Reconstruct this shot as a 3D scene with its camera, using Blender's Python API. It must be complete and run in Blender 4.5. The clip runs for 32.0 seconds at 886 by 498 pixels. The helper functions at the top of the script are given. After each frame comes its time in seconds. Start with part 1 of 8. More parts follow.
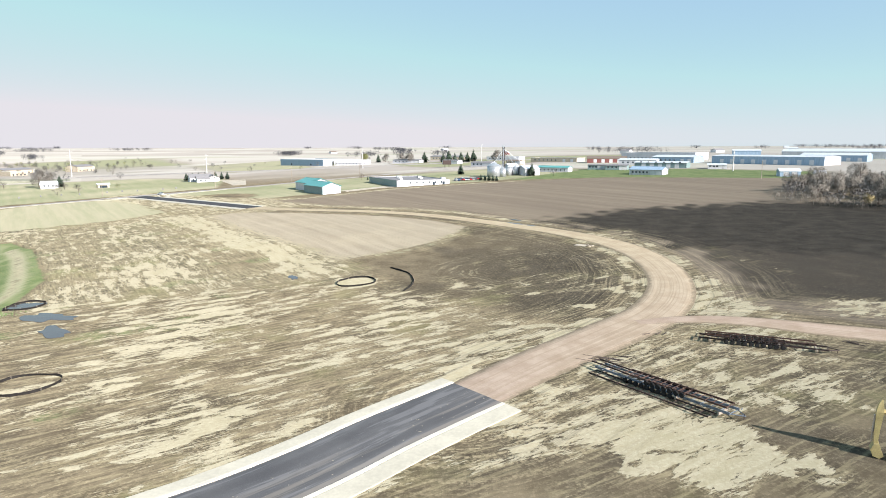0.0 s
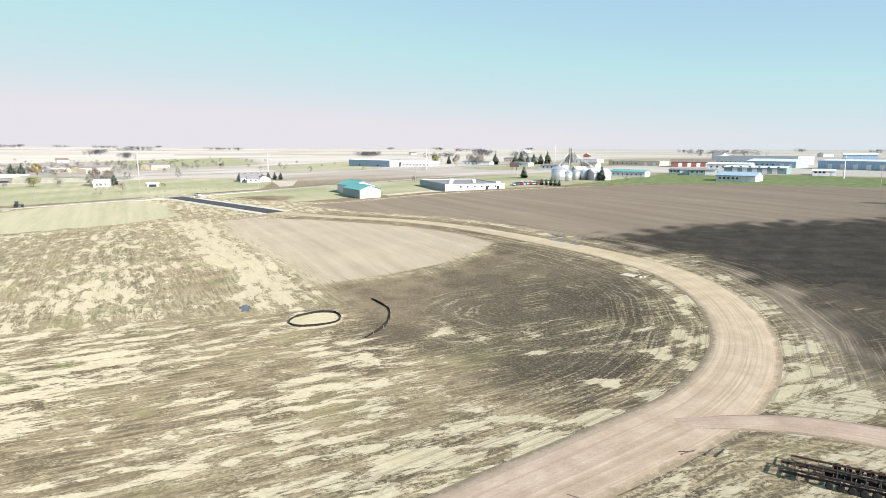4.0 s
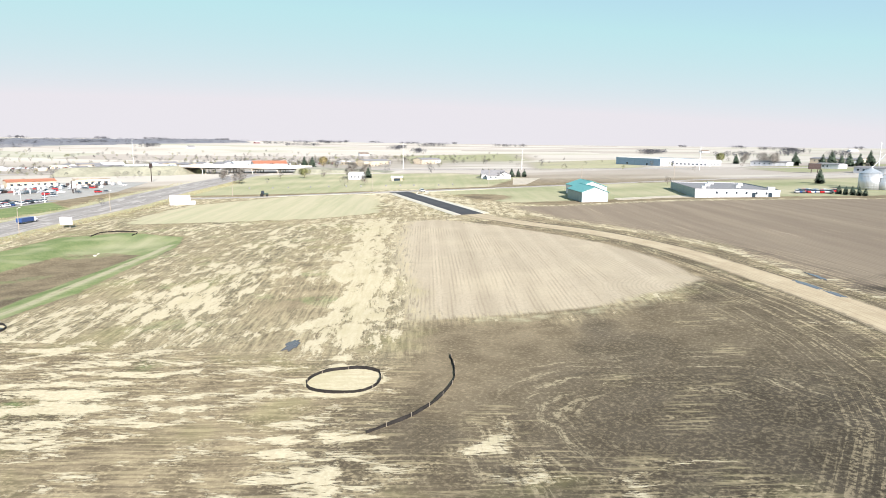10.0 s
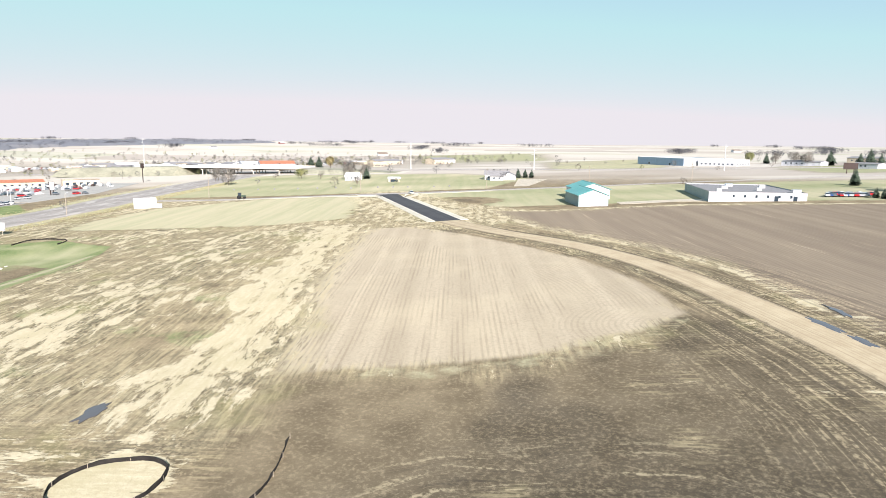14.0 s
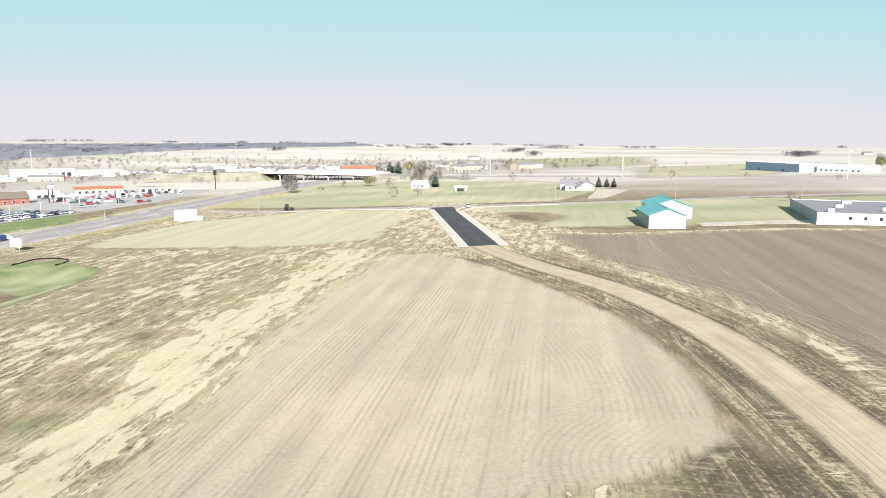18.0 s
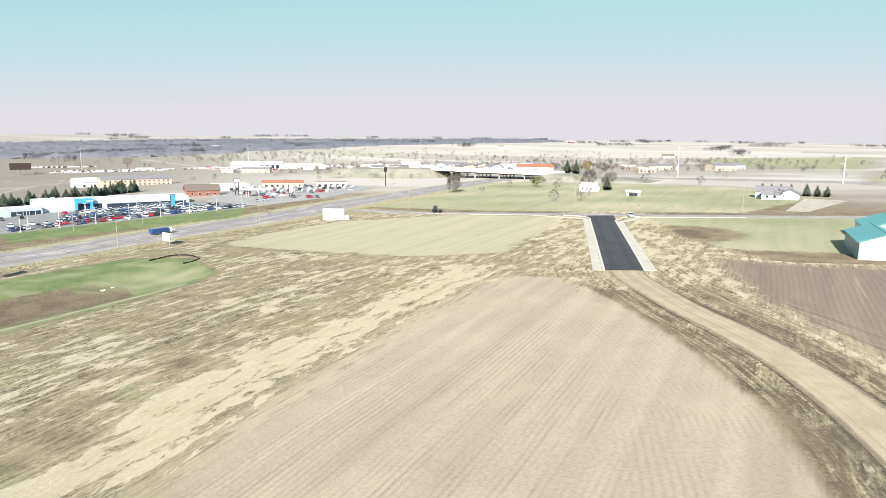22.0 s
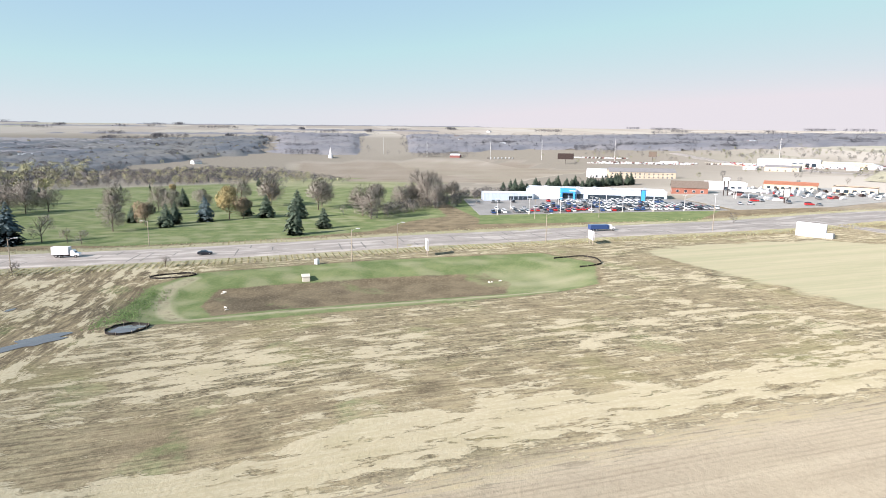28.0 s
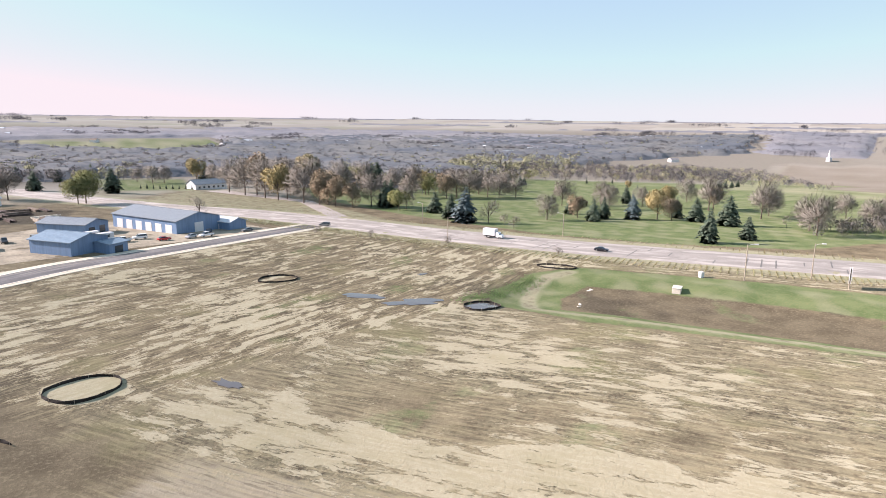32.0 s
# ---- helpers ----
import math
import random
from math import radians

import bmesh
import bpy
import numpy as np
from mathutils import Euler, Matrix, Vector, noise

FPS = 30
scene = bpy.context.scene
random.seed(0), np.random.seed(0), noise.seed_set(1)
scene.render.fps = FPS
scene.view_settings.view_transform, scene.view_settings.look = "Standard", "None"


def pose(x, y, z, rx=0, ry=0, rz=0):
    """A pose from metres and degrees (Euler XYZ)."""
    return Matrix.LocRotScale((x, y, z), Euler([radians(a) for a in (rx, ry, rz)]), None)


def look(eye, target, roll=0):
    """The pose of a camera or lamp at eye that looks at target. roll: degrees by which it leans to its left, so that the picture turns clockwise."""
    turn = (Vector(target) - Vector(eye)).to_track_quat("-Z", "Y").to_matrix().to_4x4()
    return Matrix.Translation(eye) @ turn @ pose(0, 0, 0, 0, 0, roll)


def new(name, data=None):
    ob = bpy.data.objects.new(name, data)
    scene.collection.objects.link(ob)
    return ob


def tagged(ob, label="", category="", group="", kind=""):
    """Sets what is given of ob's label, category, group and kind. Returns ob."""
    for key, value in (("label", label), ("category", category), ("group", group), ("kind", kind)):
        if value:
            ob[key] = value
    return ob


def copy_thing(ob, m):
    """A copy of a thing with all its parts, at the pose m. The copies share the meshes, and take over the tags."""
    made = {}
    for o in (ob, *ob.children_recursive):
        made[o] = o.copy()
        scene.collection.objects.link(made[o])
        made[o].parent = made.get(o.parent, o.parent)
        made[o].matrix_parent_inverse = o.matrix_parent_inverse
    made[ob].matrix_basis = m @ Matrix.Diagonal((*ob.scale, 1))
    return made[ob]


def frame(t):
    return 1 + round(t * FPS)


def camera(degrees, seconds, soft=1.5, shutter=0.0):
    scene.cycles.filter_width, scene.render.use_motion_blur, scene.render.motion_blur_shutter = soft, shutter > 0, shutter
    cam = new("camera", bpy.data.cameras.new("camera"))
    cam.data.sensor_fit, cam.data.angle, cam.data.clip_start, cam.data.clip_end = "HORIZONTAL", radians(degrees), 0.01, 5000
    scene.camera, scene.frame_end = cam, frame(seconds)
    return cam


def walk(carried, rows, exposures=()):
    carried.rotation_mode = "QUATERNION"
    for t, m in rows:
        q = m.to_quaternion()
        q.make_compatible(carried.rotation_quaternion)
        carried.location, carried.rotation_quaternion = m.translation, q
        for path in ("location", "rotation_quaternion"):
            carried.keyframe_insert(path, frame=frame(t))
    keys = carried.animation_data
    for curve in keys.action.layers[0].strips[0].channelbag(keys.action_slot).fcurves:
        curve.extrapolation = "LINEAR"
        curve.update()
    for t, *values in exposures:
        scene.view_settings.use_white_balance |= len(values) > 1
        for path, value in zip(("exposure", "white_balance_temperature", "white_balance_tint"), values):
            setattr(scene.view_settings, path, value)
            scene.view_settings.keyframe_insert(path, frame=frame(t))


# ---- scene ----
cam = camera(69.60, 32.0, 0.9)
# seconds, place, yaw, pitch, roll
PATH = [
    (0, 2.22, 1.98, 33.97, 2.32, -9.17, -0.19),
    (0.5, 4.42, 7.29, 33.90, 2.44, -9.11, -0.12),
    (1, 6.92, 12.58, 33.84, 6.36, -9.10, 0.01),
    (1.5, 9.27, 18.13, 33.73, 7.66, -9.11, 0.01),
    (2, 11.58, 23.80, 33.65, 8.16, -9.11, 0.03),
    (2.5, 13.77, 29.29, 33.58, 8.35, -9.08, -0.00),
    (3, 15.88, 34.59, 33.46, 8.56, -9.06, -0.02),
    (3.5, 17.73, 39.84, 33.31, 8.73, -9.03, 0.07),
    (5.5, 21.45, 61.61, 32.25, 15.12, -9.04, 0.17),
    (6, 22.69, 66.52, 32.12, 15.29, -9.03, 0.18),
    (6.5, 24.02, 71.03, 32.07, 16.44, -9.05, 0.19),
    (7, 25.34, 75.23, 32.02, 19.01, -9.09, 0.25),
    (7.5, 26.60, 79.36, 31.95, 22.14, -9.15, 0.36),
    (8, 27.79, 83.46, 31.90, 26.27, -9.26, 0.62),
    (8.5, 29.04, 87.44, 31.84, 30.02, -9.35, 0.71),
    (9, 30.66, 91.28, 31.83, 33.10, -9.34, 0.63),
    (9.5, 31.89, 95.60, 31.94, 34.50, -9.41, 0.59),
    (10, 32.43, 100.18, 31.99, 35.25, -9.43, 0.57),
    (10.5, 32.57, 104.84, 31.90, 35.44, -9.45, 0.59),
    (11, 32.39, 109.53, 31.78, 35.54, -9.44, 0.59),
    (11.5, 32.24, 114.35, 31.69, 35.56, -9.46, 0.58),
    (12, 32.10, 118.85, 31.62, 35.60, -9.47, 0.57),
    (12.5, 32.06, 123.02, 31.57, 36.94, -9.48, 0.51),
    (13, 32.06, 127.38, 31.50, 38.18, -9.47, 0.44),
    (13.5, 31.85, 131.67, 31.33, 38.15, -9.47, 0.47),
    (14, 31.36, 136.35, 31.10, 37.85, -9.44, 0.45),
    (14.5, 30.62, 141.00, 30.83, 37.58, -9.41, 0.43),
    (15, 29.68, 145.86, 30.88, 37.39, -9.33, 0.36),
    (15.5, 28.77, 150.52, 31.13, 37.30, -9.27, 0.35),
    (17.5, 25.76, 170.98, 33.80, 40.53, -9.27, 0.19),
    (18, 25.70, 175.42, 34.17, 46.90, -9.33, 0.20),
    (18.5, 25.70, 179.33, 34.62, 53.00, -9.34, 0.26),
    (19, 24.83, 183.08, 34.99, 54.09, -9.42, 0.28),
    (19.5, 23.40, 186.72, 35.30, 55.54, -9.50, 0.34),
    (20, 21.91, 190.52, 35.52, 57.79, -9.55, 0.35),
    (20.5, 20.04, 194.43, 35.61, 58.66, -9.60, 0.37),
    (21, 18.16, 198.21, 35.67, 58.90, -9.66, 0.39),
    (21.5, 16.82, 201.66, 35.78, 61.78, -9.75, 0.52),
    (22, 15.33, 205.14, 35.95, 63.95, -9.80, 0.51),
    (22.5, 13.99, 208.38, 36.19, 66.39, -9.86, 0.49),
    (23, 13.16, 211.18, 36.50, 69.65, -9.94, 0.58),
    (23.5, 12.45, 213.86, 36.87, 73.14, -10.04, 0.71),
    (24, 11.45, 216.63, 37.22, 76.60, -10.16, 0.81),
    (24.5, 9.79, 219.70, 37.50, 80.21, -10.28, 0.88),
    (25, 7.65, 223.14, 37.61, 84.46, -10.37, 0.94),
    (25.5, 5.84, 226.83, 37.57, 88.71, -10.42, 0.99),
    (26, 3.57, 230.19, 37.32, 92.68, -10.48, 0.92),
    (26.5, 0.70, 232.84, 37.10, 97.94, -10.60, 0.90),
    (28.5, -15.91, 241.90, 35.44, 113.82, -10.83, 0.49),
    (29, -18.91, 244.05, 35.36, 118.66, -10.92, 0.39),
    (29.5, -20.92, 246.46, 35.54, 124.07, -10.98, 0.47),
    (30, -22.62, 249.01, 35.81, 130.21, -11.09, 0.44),
    (30.5, -24.10, 251.37, 36.14, 136.33, -11.19, 0.52),
    (31, -25.88, 253.45, 36.43, 142.15, -11.33, 0.55),
    (31.5, -28.16, 255.05, 36.58, 147.09, -11.39, 0.61),
    (32, -30.80, 256.33, 36.66, 151.65, -11.41, 0.63),
]
walk(cam, [(t, pose(x, y, z, 90 + pitch, 0, yaw) @ pose(0, 0, 0, 0, 0, roll)) for t, x, y, z, yaw, pitch, roll in PATH], exposures=((0, 0.92, 6360, 15), (9, 0.96, 6380, 15), (14, 0.99, 6440, 17), (20, 0.89, 6370, 14), (25, 0.86, 6350, 16), (29, 0.97, 6520, 21), (32, 1.10, 6680, 27)))
SKY_STRENGTH, SUN_STRENGTH = 0.068, 5.0

# ---- light and air ----
SUN_AZ, SUN_EL = math.atan2(-0.60, 0.80), radians(27)
world = bpy.data.worlds.new("sky")
scene.world = world
world.use_nodes = True
wn = world.node_tree
sky = wn.nodes.new("ShaderNodeTexSky")
sky.sky_type = "NISHITA"
sky.sun_disc = False
sky.sun_elevation = SUN_EL
sky.sun_rotation = math.pi / 2 - SUN_AZ
sky.air_density, sky.dust_density, sky.ozone_density = 0.65, 0.3, 0.8
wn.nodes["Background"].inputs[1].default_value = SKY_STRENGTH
veil = wn.nodes.new("ShaderNodeMix")  # thin high haze over the blue
veil.data_type = "RGBA"
veil.inputs[0].default_value = 0.36
veil.inputs[7].default_value = (5.9, 9.2, 10.4, 1)
wn.links.new(sky.outputs[0], veil.inputs[6])
sky_ceiling = wn.nodes.new("ShaderNodeMix")  # caps each channel of the sky colour, imitating burnt-out highlights
sky_ceiling.data_type, sky_ceiling.blend_type = "RGBA", "DARKEN"
sky_ceiling.inputs[0].default_value = 1.0
sky_ceiling.inputs[7].default_value = (6.14, 6.07, 6.17, 1)
wn.links.new(veil.outputs[2], sky_ceiling.inputs[6])
wn.links.new(sky_ceiling.outputs[2], wn.nodes["Background"].inputs[0])
sun = new("sun", bpy.data.lights.new("sun", "SUN"))
sun.data.energy, sun.data.angle, sun.data.color = SUN_STRENGTH, radians(0.5), (1.0, 0.95, 0.87)
sun.matrix_world = look((0, 0, 0), (-math.cos(SUN_AZ) * math.cos(SUN_EL), -math.sin(SUN_AZ) * math.cos(SUN_EL), -math.sin(SUN_EL)))


# ---- materials ----
class Mat:
    """A small builder of node materials."""

    def __init__(self, name, rough=0.9, metal=0.0):
        self.m = bpy.data.materials.new(name)
        self.m.use_nodes = True
        self.t = self.m.node_tree
        self.b = self.t.nodes["Principled BSDF"]
        self.b.inputs["Roughness"].default_value = rough
        self.b.inputs["Metallic"].default_value = metal
        self.b.inputs["Specular IOR Level"].default_value = 0.25

    def put(self, sock, v):
        if isinstance(v, bpy.types.NodeSocket):
            self.t.links.new(v, sock)
        elif isinstance(v, tuple) and len(v) == 3 and sock.type == "RGBA":
            sock.default_value = (*v, 1)
        else:
            sock.default_value = v

    def pos(self):
        return self.t.nodes.new("ShaderNodeNewGeometry").outputs["Position"]

    def local(self):
        return self.t.nodes.new("ShaderNodeTexCoord").outputs["Object"]

    def math(self, op, a, b=0.0, c=0.0, clamp=False):
        n = self.t.nodes.new("ShaderNodeMath")
        n.operation, n.use_clamp = op, clamp
        for k, v in enumerate((a, b, c)):
            self.put(n.inputs[k], v)
        return n.outputs[0]

    def mapping(self, vec, scale=(1, 1, 1), turn=0.0, shift=(0, 0, 0)):
        n = self.t.nodes.new("ShaderNodeMapping")
        n.vector_type = "POINT"
        self.put(n.inputs[0], vec)
        r = self.t.nodes.new("ShaderNodeVectorRotate")
        r.rotation_type = "Z_AXIS"
        self.put(r.inputs["Vector"], vec)
        r.inputs["Angle"].default_value = -turn
        self.put(n.inputs[0], r.outputs[0])
        n.inputs["Scale"].default_value, n.inputs["Location"].default_value = scale, shift
        return n.outputs[0]

    def noise(self, vec, scale, detail=4.0, rough=0.55, distort=0.0):
        n = self.t.nodes.new("ShaderNodeTexNoise")
        self.put(n.inputs["Vector"], vec)
        n.inputs["Scale"].default_value, n.inputs["Detail"].default_value = scale, detail
        n.inputs["Roughness"].default_value, n.inputs["Distortion"].default_value = rough, distort
        return n.outputs["Fac"]

    def ramp(self, fac, lo, hi, a=0.0, b=1.0, smooth=True):
        n = self.t.nodes.new("ShaderNodeMapRange")
        n.interpolation_type = "SMOOTHSTEP" if smooth else "LINEAR"
        for k, v in enumerate((fac, lo, hi, a, b)):
            self.put(n.inputs[k], v)
        return n.outputs[0]

    def mix(self, fac, a, b, kind="MIX"):
        n = self.t.nodes.new("ShaderNodeMix")
        n.data_type, n.blend_type = "RGBA", kind
        self.put(n.inputs[0], fac), self.put(n.inputs[6], a), self.put(n.inputs[7], b)
        return n.outputs[2]

    def attr(self, name):
        n = self.t.nodes.new("ShaderNodeAttribute")
        n.attribute_name = name
        s = self.t.nodes.new("ShaderNodeSeparateColor")
        self.put(s.inputs[0], n.outputs["Color"])
        return s.outputs[0], s.outputs[1], s.outputs[2]

    def random(self):
        return self.t.nodes.new("ShaderNodeObjectInfo").outputs["Random"]

    def island(self):
        return self.t.nodes.new("ShaderNodeNewGeometry").outputs["Random Per Island"]

    def bump(self, height, strength=0.5, distance=0.1):
        n = self.t.nodes.new("ShaderNodeBump")
        n.inputs["Strength"].default_value, n.inputs["Distance"].default_value = strength, distance
        self.put(n.inputs["Height"], height)
        self.put(self.b.inputs["Normal"], n.outputs[0])

    def color(self, v):
        self.put(self.b.inputs["Base Color"], v)
        return self.m


def plain(name, rgb, rough=0.8, metal=0.0, vary=0.12, scale=0.6, by_random=0.0):
    """A coat of one colour with grain, stains and, if asked, a tone of its own for each object."""
    k = Mat(name, rough, metal)
    p = k.local()
    n = k.math("ADD", k.math("MULTIPLY", k.noise(p, scale, 5), 0.6), k.math("MULTIPLY", k.noise(p, scale * 9, 3), 0.4))
    lo = tuple(c * (1 - vary * 1.6) for c in rgb)
    hi = tuple(min(1, c * (1 + vary)) for c in rgb)
    c = k.mix(k.ramp(n, 0.3, 0.7), lo, hi)
    if by_random:
        c = k.mix(k.math("MULTIPLY", k.random(), by_random), c, tuple(x * 0.45 for x in rgb))
    k.bump(n, 0.15, 0.02)
    return k.color(c)


def ribbed(name, rgb, pitch=0.3, rough=0.45, metal=0.0, vary=0.1):
    """Profiled sheet metal: fine upright ribs as relief, streaks as stains."""
    k = Mat(name, rough, metal)
    p = k.local()
    s = k.t.nodes.new("ShaderNodeSeparateXYZ")
    k.put(s.inputs[0], p)
    u = k.math("ADD", s.outputs[0], s.outputs[1])
    wave = k.math("SINE", k.math("MULTIPLY", u, 2 * math.pi / pitch))
    st = k.noise(k.mapping(p, (1.2, 1.2, 0.12)), 1.0, 4)
    c = k.mix(k.ramp(st, 0.3, 0.75), rgb, tuple(x * (1 - 2.2 * vary) for x in rgb))
    k.bump(wave, 0.35, 0.03)
    return k.color(c)


def glass_mat():
    k = Mat("window_glass", 0.08)
    k.b.inputs["Specular IOR Level"].default_value = 0.6
    return k.color((0.03, 0.045, 0.06))


STRIPE_A, STRIPE_B = math.atan2(0.52, 0.85), math.atan2(0.80, -0.60)


def ground_mat():
    """Bare and sown land: soil, windrows of straw, grass, stubble rows and far fields by the masks of the sheet."""
    k = Mat("farm_ground", 0.95)
    k.b.inputs["Diffuse Roughness"].default_value = 0.4
    k.b.inputs["Specular IOR Level"].default_value = 0.08
    p = k.pos()
    straw, green, dark = k.attr("cover")
    stub, far, turn = k.attr("tillage")
    tilled, pale, wood = k.attr("farther")
    big = k.noise(p, 0.018, 5, 0.6)
    mid = k.noise(p, 0.16, 5, 0.6)
    fine = k.noise(p, 1.9, 4, 0.65)
    grit = k.noise(p, 7.0, 2, 0.6)
    # soil
    soil = k.mix(k.ramp(mid, 0.3, 0.7), (0.110, 0.089, 0.058), (0.212, 0.174, 0.113))
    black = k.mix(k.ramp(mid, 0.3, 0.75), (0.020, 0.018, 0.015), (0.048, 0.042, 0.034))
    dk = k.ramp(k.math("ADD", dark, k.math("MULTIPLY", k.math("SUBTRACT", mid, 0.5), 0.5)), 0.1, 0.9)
    base = k.mix(k.math("MULTIPLY", dk, 0.9), soil, black)
    base = k.mix(k.math("MULTIPLY", k.ramp(fine, 0.45, 0.75), 0.35), base, (0.36, 0.30, 0.20))
    base = k.mix(k.math("MULTIPLY", k.ramp(grit, 0.5, 0.75), 0.25), base, (0.05, 0.042, 0.033))

    # rows of the tilled land
    def rows(turn_by, pitch, amount, sway=6.0):
        v = k.mapping(p, (1 / pitch, 0.012, 0), turn_by)
        s = k.t.nodes.new("ShaderNodeSeparateXYZ")
        k.put(s.inputs[0], v)
        w = k.math("SINE", k.math("ADD", k.math("MULTIPLY", s.outputs[0], 2 * math.pi), k.math("MULTIPLY", k.noise(p, 0.05, 3, 0.5), sway)))
        return k.math("MULTIPLY", k.ramp(w, -0.6, 1.0), amount)

    lanes = k.noise(k.mapping(p, (0.16, 0.006, 0), STRIPE_B - math.pi / 2), 1.0, 4, 0.6)
    trash = k.noise(k.mapping(p, (0.42, 0.03, 0), STRIPE_B - math.pi / 2 - 0.04), 1.0, 5, 0.7)
    till = k.mix(k.ramp(lanes, 0.35, 0.7), (0.166, 0.136, 0.104), (0.210, 0.175, 0.131))
    wisp = k.noise(k.mapping(p, (1.1, 0.014, 0), STRIPE_B - math.pi / 2 + 0.02), 1.0, 3, 0.6)
    till = k.mix(k.math("MULTIPLY", k.ramp(trash, 0.57, 0.68), 0.22), till, (0.33, 0.275, 0.19))
    till = k.mix(k.math("MULTIPLY", k.ramp(wisp, 0.64, 0.70), 0.5), till, (0.36, 0.305, 0.215))
    till = k.mix(k.math("MULTIPLY", rows(STRIPE_B - math.pi / 2, 1.1, 0.5), 0.4), till, (0.10, 0.08, 0.06))
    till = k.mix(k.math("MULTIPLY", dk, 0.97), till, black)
    base = k.mix(tilled, base, till)
    # stubble
    wide = k.noise(k.mapping(p, (0.20, 0.004, 0), STRIPE_B - math.pi / 2), 1.0, 3, 0.5)
    stubble = k.mix(k.ramp(wide, 0.3, 0.7), (0.285, 0.247, 0.183), (0.355, 0.312, 0.235))
    stubble = k.mix(k.math("MULTIPLY", k.ramp(fine, 0.4, 0.7), 0.35), stubble, (0.20, 0.163, 0.117))
    stubble = k.mix(k.math("MULTIPLY", k.ramp(k.noise(p, 0.045, 4, 0.6), 0.45, 0.7), 0.4), stubble, (0.40, 0.352, 0.255))
    _, rim, head = k.attr("around")
    long_rows = k.math("MULTIPLY", rows(STRIPE_B - math.pi / 2, 0.86, 0.45, 1.2), k.ramp(trash, 0.40, 0.62))
    ring = k.math("SINE", k.math("ADD", k.math("MULTIPLY", rim, 30 * 2 * math.pi / 1.05), k.math("MULTIPLY", k.noise(p, 0.08, 2, 0.5), 1.2)))
    turn_rows = k.math("MULTIPLY", k.ramp(ring, -0.3, 1.0), k.math("MULTIPLY", k.ramp(k.noise(p, 0.1, 4, 0.6), 0.35, 0.6), 0.24))
    which = k.math("ADD", k.math("MULTIPLY", long_rows, k.math("SUBTRACT", 1.0, head)), k.math("MULTIPLY", turn_rows, head))
    stubble = k.mix(which, stubble, (0.185, 0.152, 0.108))
    tooth = k.math("ADD", stub, k.math("MULTIPLY", k.math("SUBTRACT", trash, 0.5), 0.45))
    stub_on = k.ramp(tooth, 0.34, 0.66)
    base = k.mix(stub_on, base, stubble)
    # grass
    gcol = k.mix(k.ramp(mid, 0.3, 0.7), (0.090, 0.132, 0.052), (0.158, 0.192, 0.088))
    gcol = k.mix(k.math("MULTIPLY", k.ramp(fine, 0.45, 0.7), 0.4), gcol, (0.23, 0.215, 0.11))
    hay = k.mix(k.ramp(lanes, 0.35, 0.65), (0.335, 0.310, 0.215), (0.278, 0.275, 0.178))
    hay = k.mix(k.math("MULTIPLY", k.ramp(trash, 0.48, 0.62), 0.4), hay, (0.365, 0.335, 0.23))
    gcol = k.mix(pale, gcol, hay)
    gm = k.ramp(k.math("ADD", green, k.math("MULTIPLY", k.math("SUBTRACT", k.noise(p, 0.35, 5, 0.65), 0.5), 0.7)), 0.3, 0.65)
    base = k.mix(gm, base, gcol)
    # straw in windrows, in two courses
    def straw_of(turn_by):
        a = k.noise(k.mapping(p, (0.16, 0.40, 0.1), turn_by), 1.0, 7, 0.64, 0.7)
        b = k.noise(k.mapping(p, (0.55, 2.9, 0.1), turn_by), 1.0, 5, 0.68, 0.3)
        v = k.t.nodes.new("ShaderNodeSeparateXYZ")
        k.put(v.inputs[0], k.mapping(p, (0.05, 1 / 4.3, 0), turn_by))
        sweep = k.math("MULTIPLY", k.noise(k.mapping(p, (0.018, 0.05, 0), turn_by), 1.0, 3, 0.5), 5.0)
        c = k.math("SINE", k.math("ADD", k.math("MULTIPLY", v.outputs[1], 2 * math.pi), k.math("MULTIPLY", sweep, math.pi)))
        out = k.math("ADD", k.math("MULTIPLY", a, 0.66), k.math("MULTIPLY", b, 0.34))
        return k.math("ADD", out, k.math("MULTIPLY", c, 0.026))

    def combed(turn_by):
        return k.noise(k.mapping(p, (0.16, 1.45, 0.1), turn_by), 1.0, 4, 0.62, 0.3)

    sa, sb = straw_of(STRIPE_A), straw_of(STRIPE_B)
    s = k.math("ADD", k.math("MULTIPLY", sa, k.math("SUBTRACT", 1.0, turn)), k.math("MULTIPLY", sb, turn))
    s = k.math("ADD", s, k.math("MULTIPLY", k.math("SUBTRACT", big, 0.5), 0.26))
    s = k.math("ADD", s, k.math("MULTIPLY", k.math("SUBTRACT", straw, 0.5), 0.42))
    sm_ = k.math("MULTIPLY", k.ramp(s, 0.505, 0.535), k.ramp(straw, 0.02, 0.2))
    sm_ = k.math("MULTIPLY", sm_, k.math("SUBTRACT", 1.0, k.math("MULTIPLY", turn, 0.10)))
    litter = k.math("MULTIPLY", k.math("MULTIPLY", turn, k.ramp(straw, 0.1, 0.4)), k.ramp(k.noise(p, 0.7, 5, 0.7), 0.36, 0.56))
    base = k.mix(k.math("MULTIPLY", litter, 0.36), base, (0.345, 0.318, 0.205))
    thin = k.math("MULTIPLY", k.math("MULTIPLY", k.ramp(s, 0.40, 0.54), k.ramp(fine, 0.42, 0.62)), k.ramp(straw, 0.02, 0.3))
    scol = k.mix(k.ramp(fine, 0.3, 0.7), (0.452, 0.410, 0.296), (0.366, 0.326, 0.226))
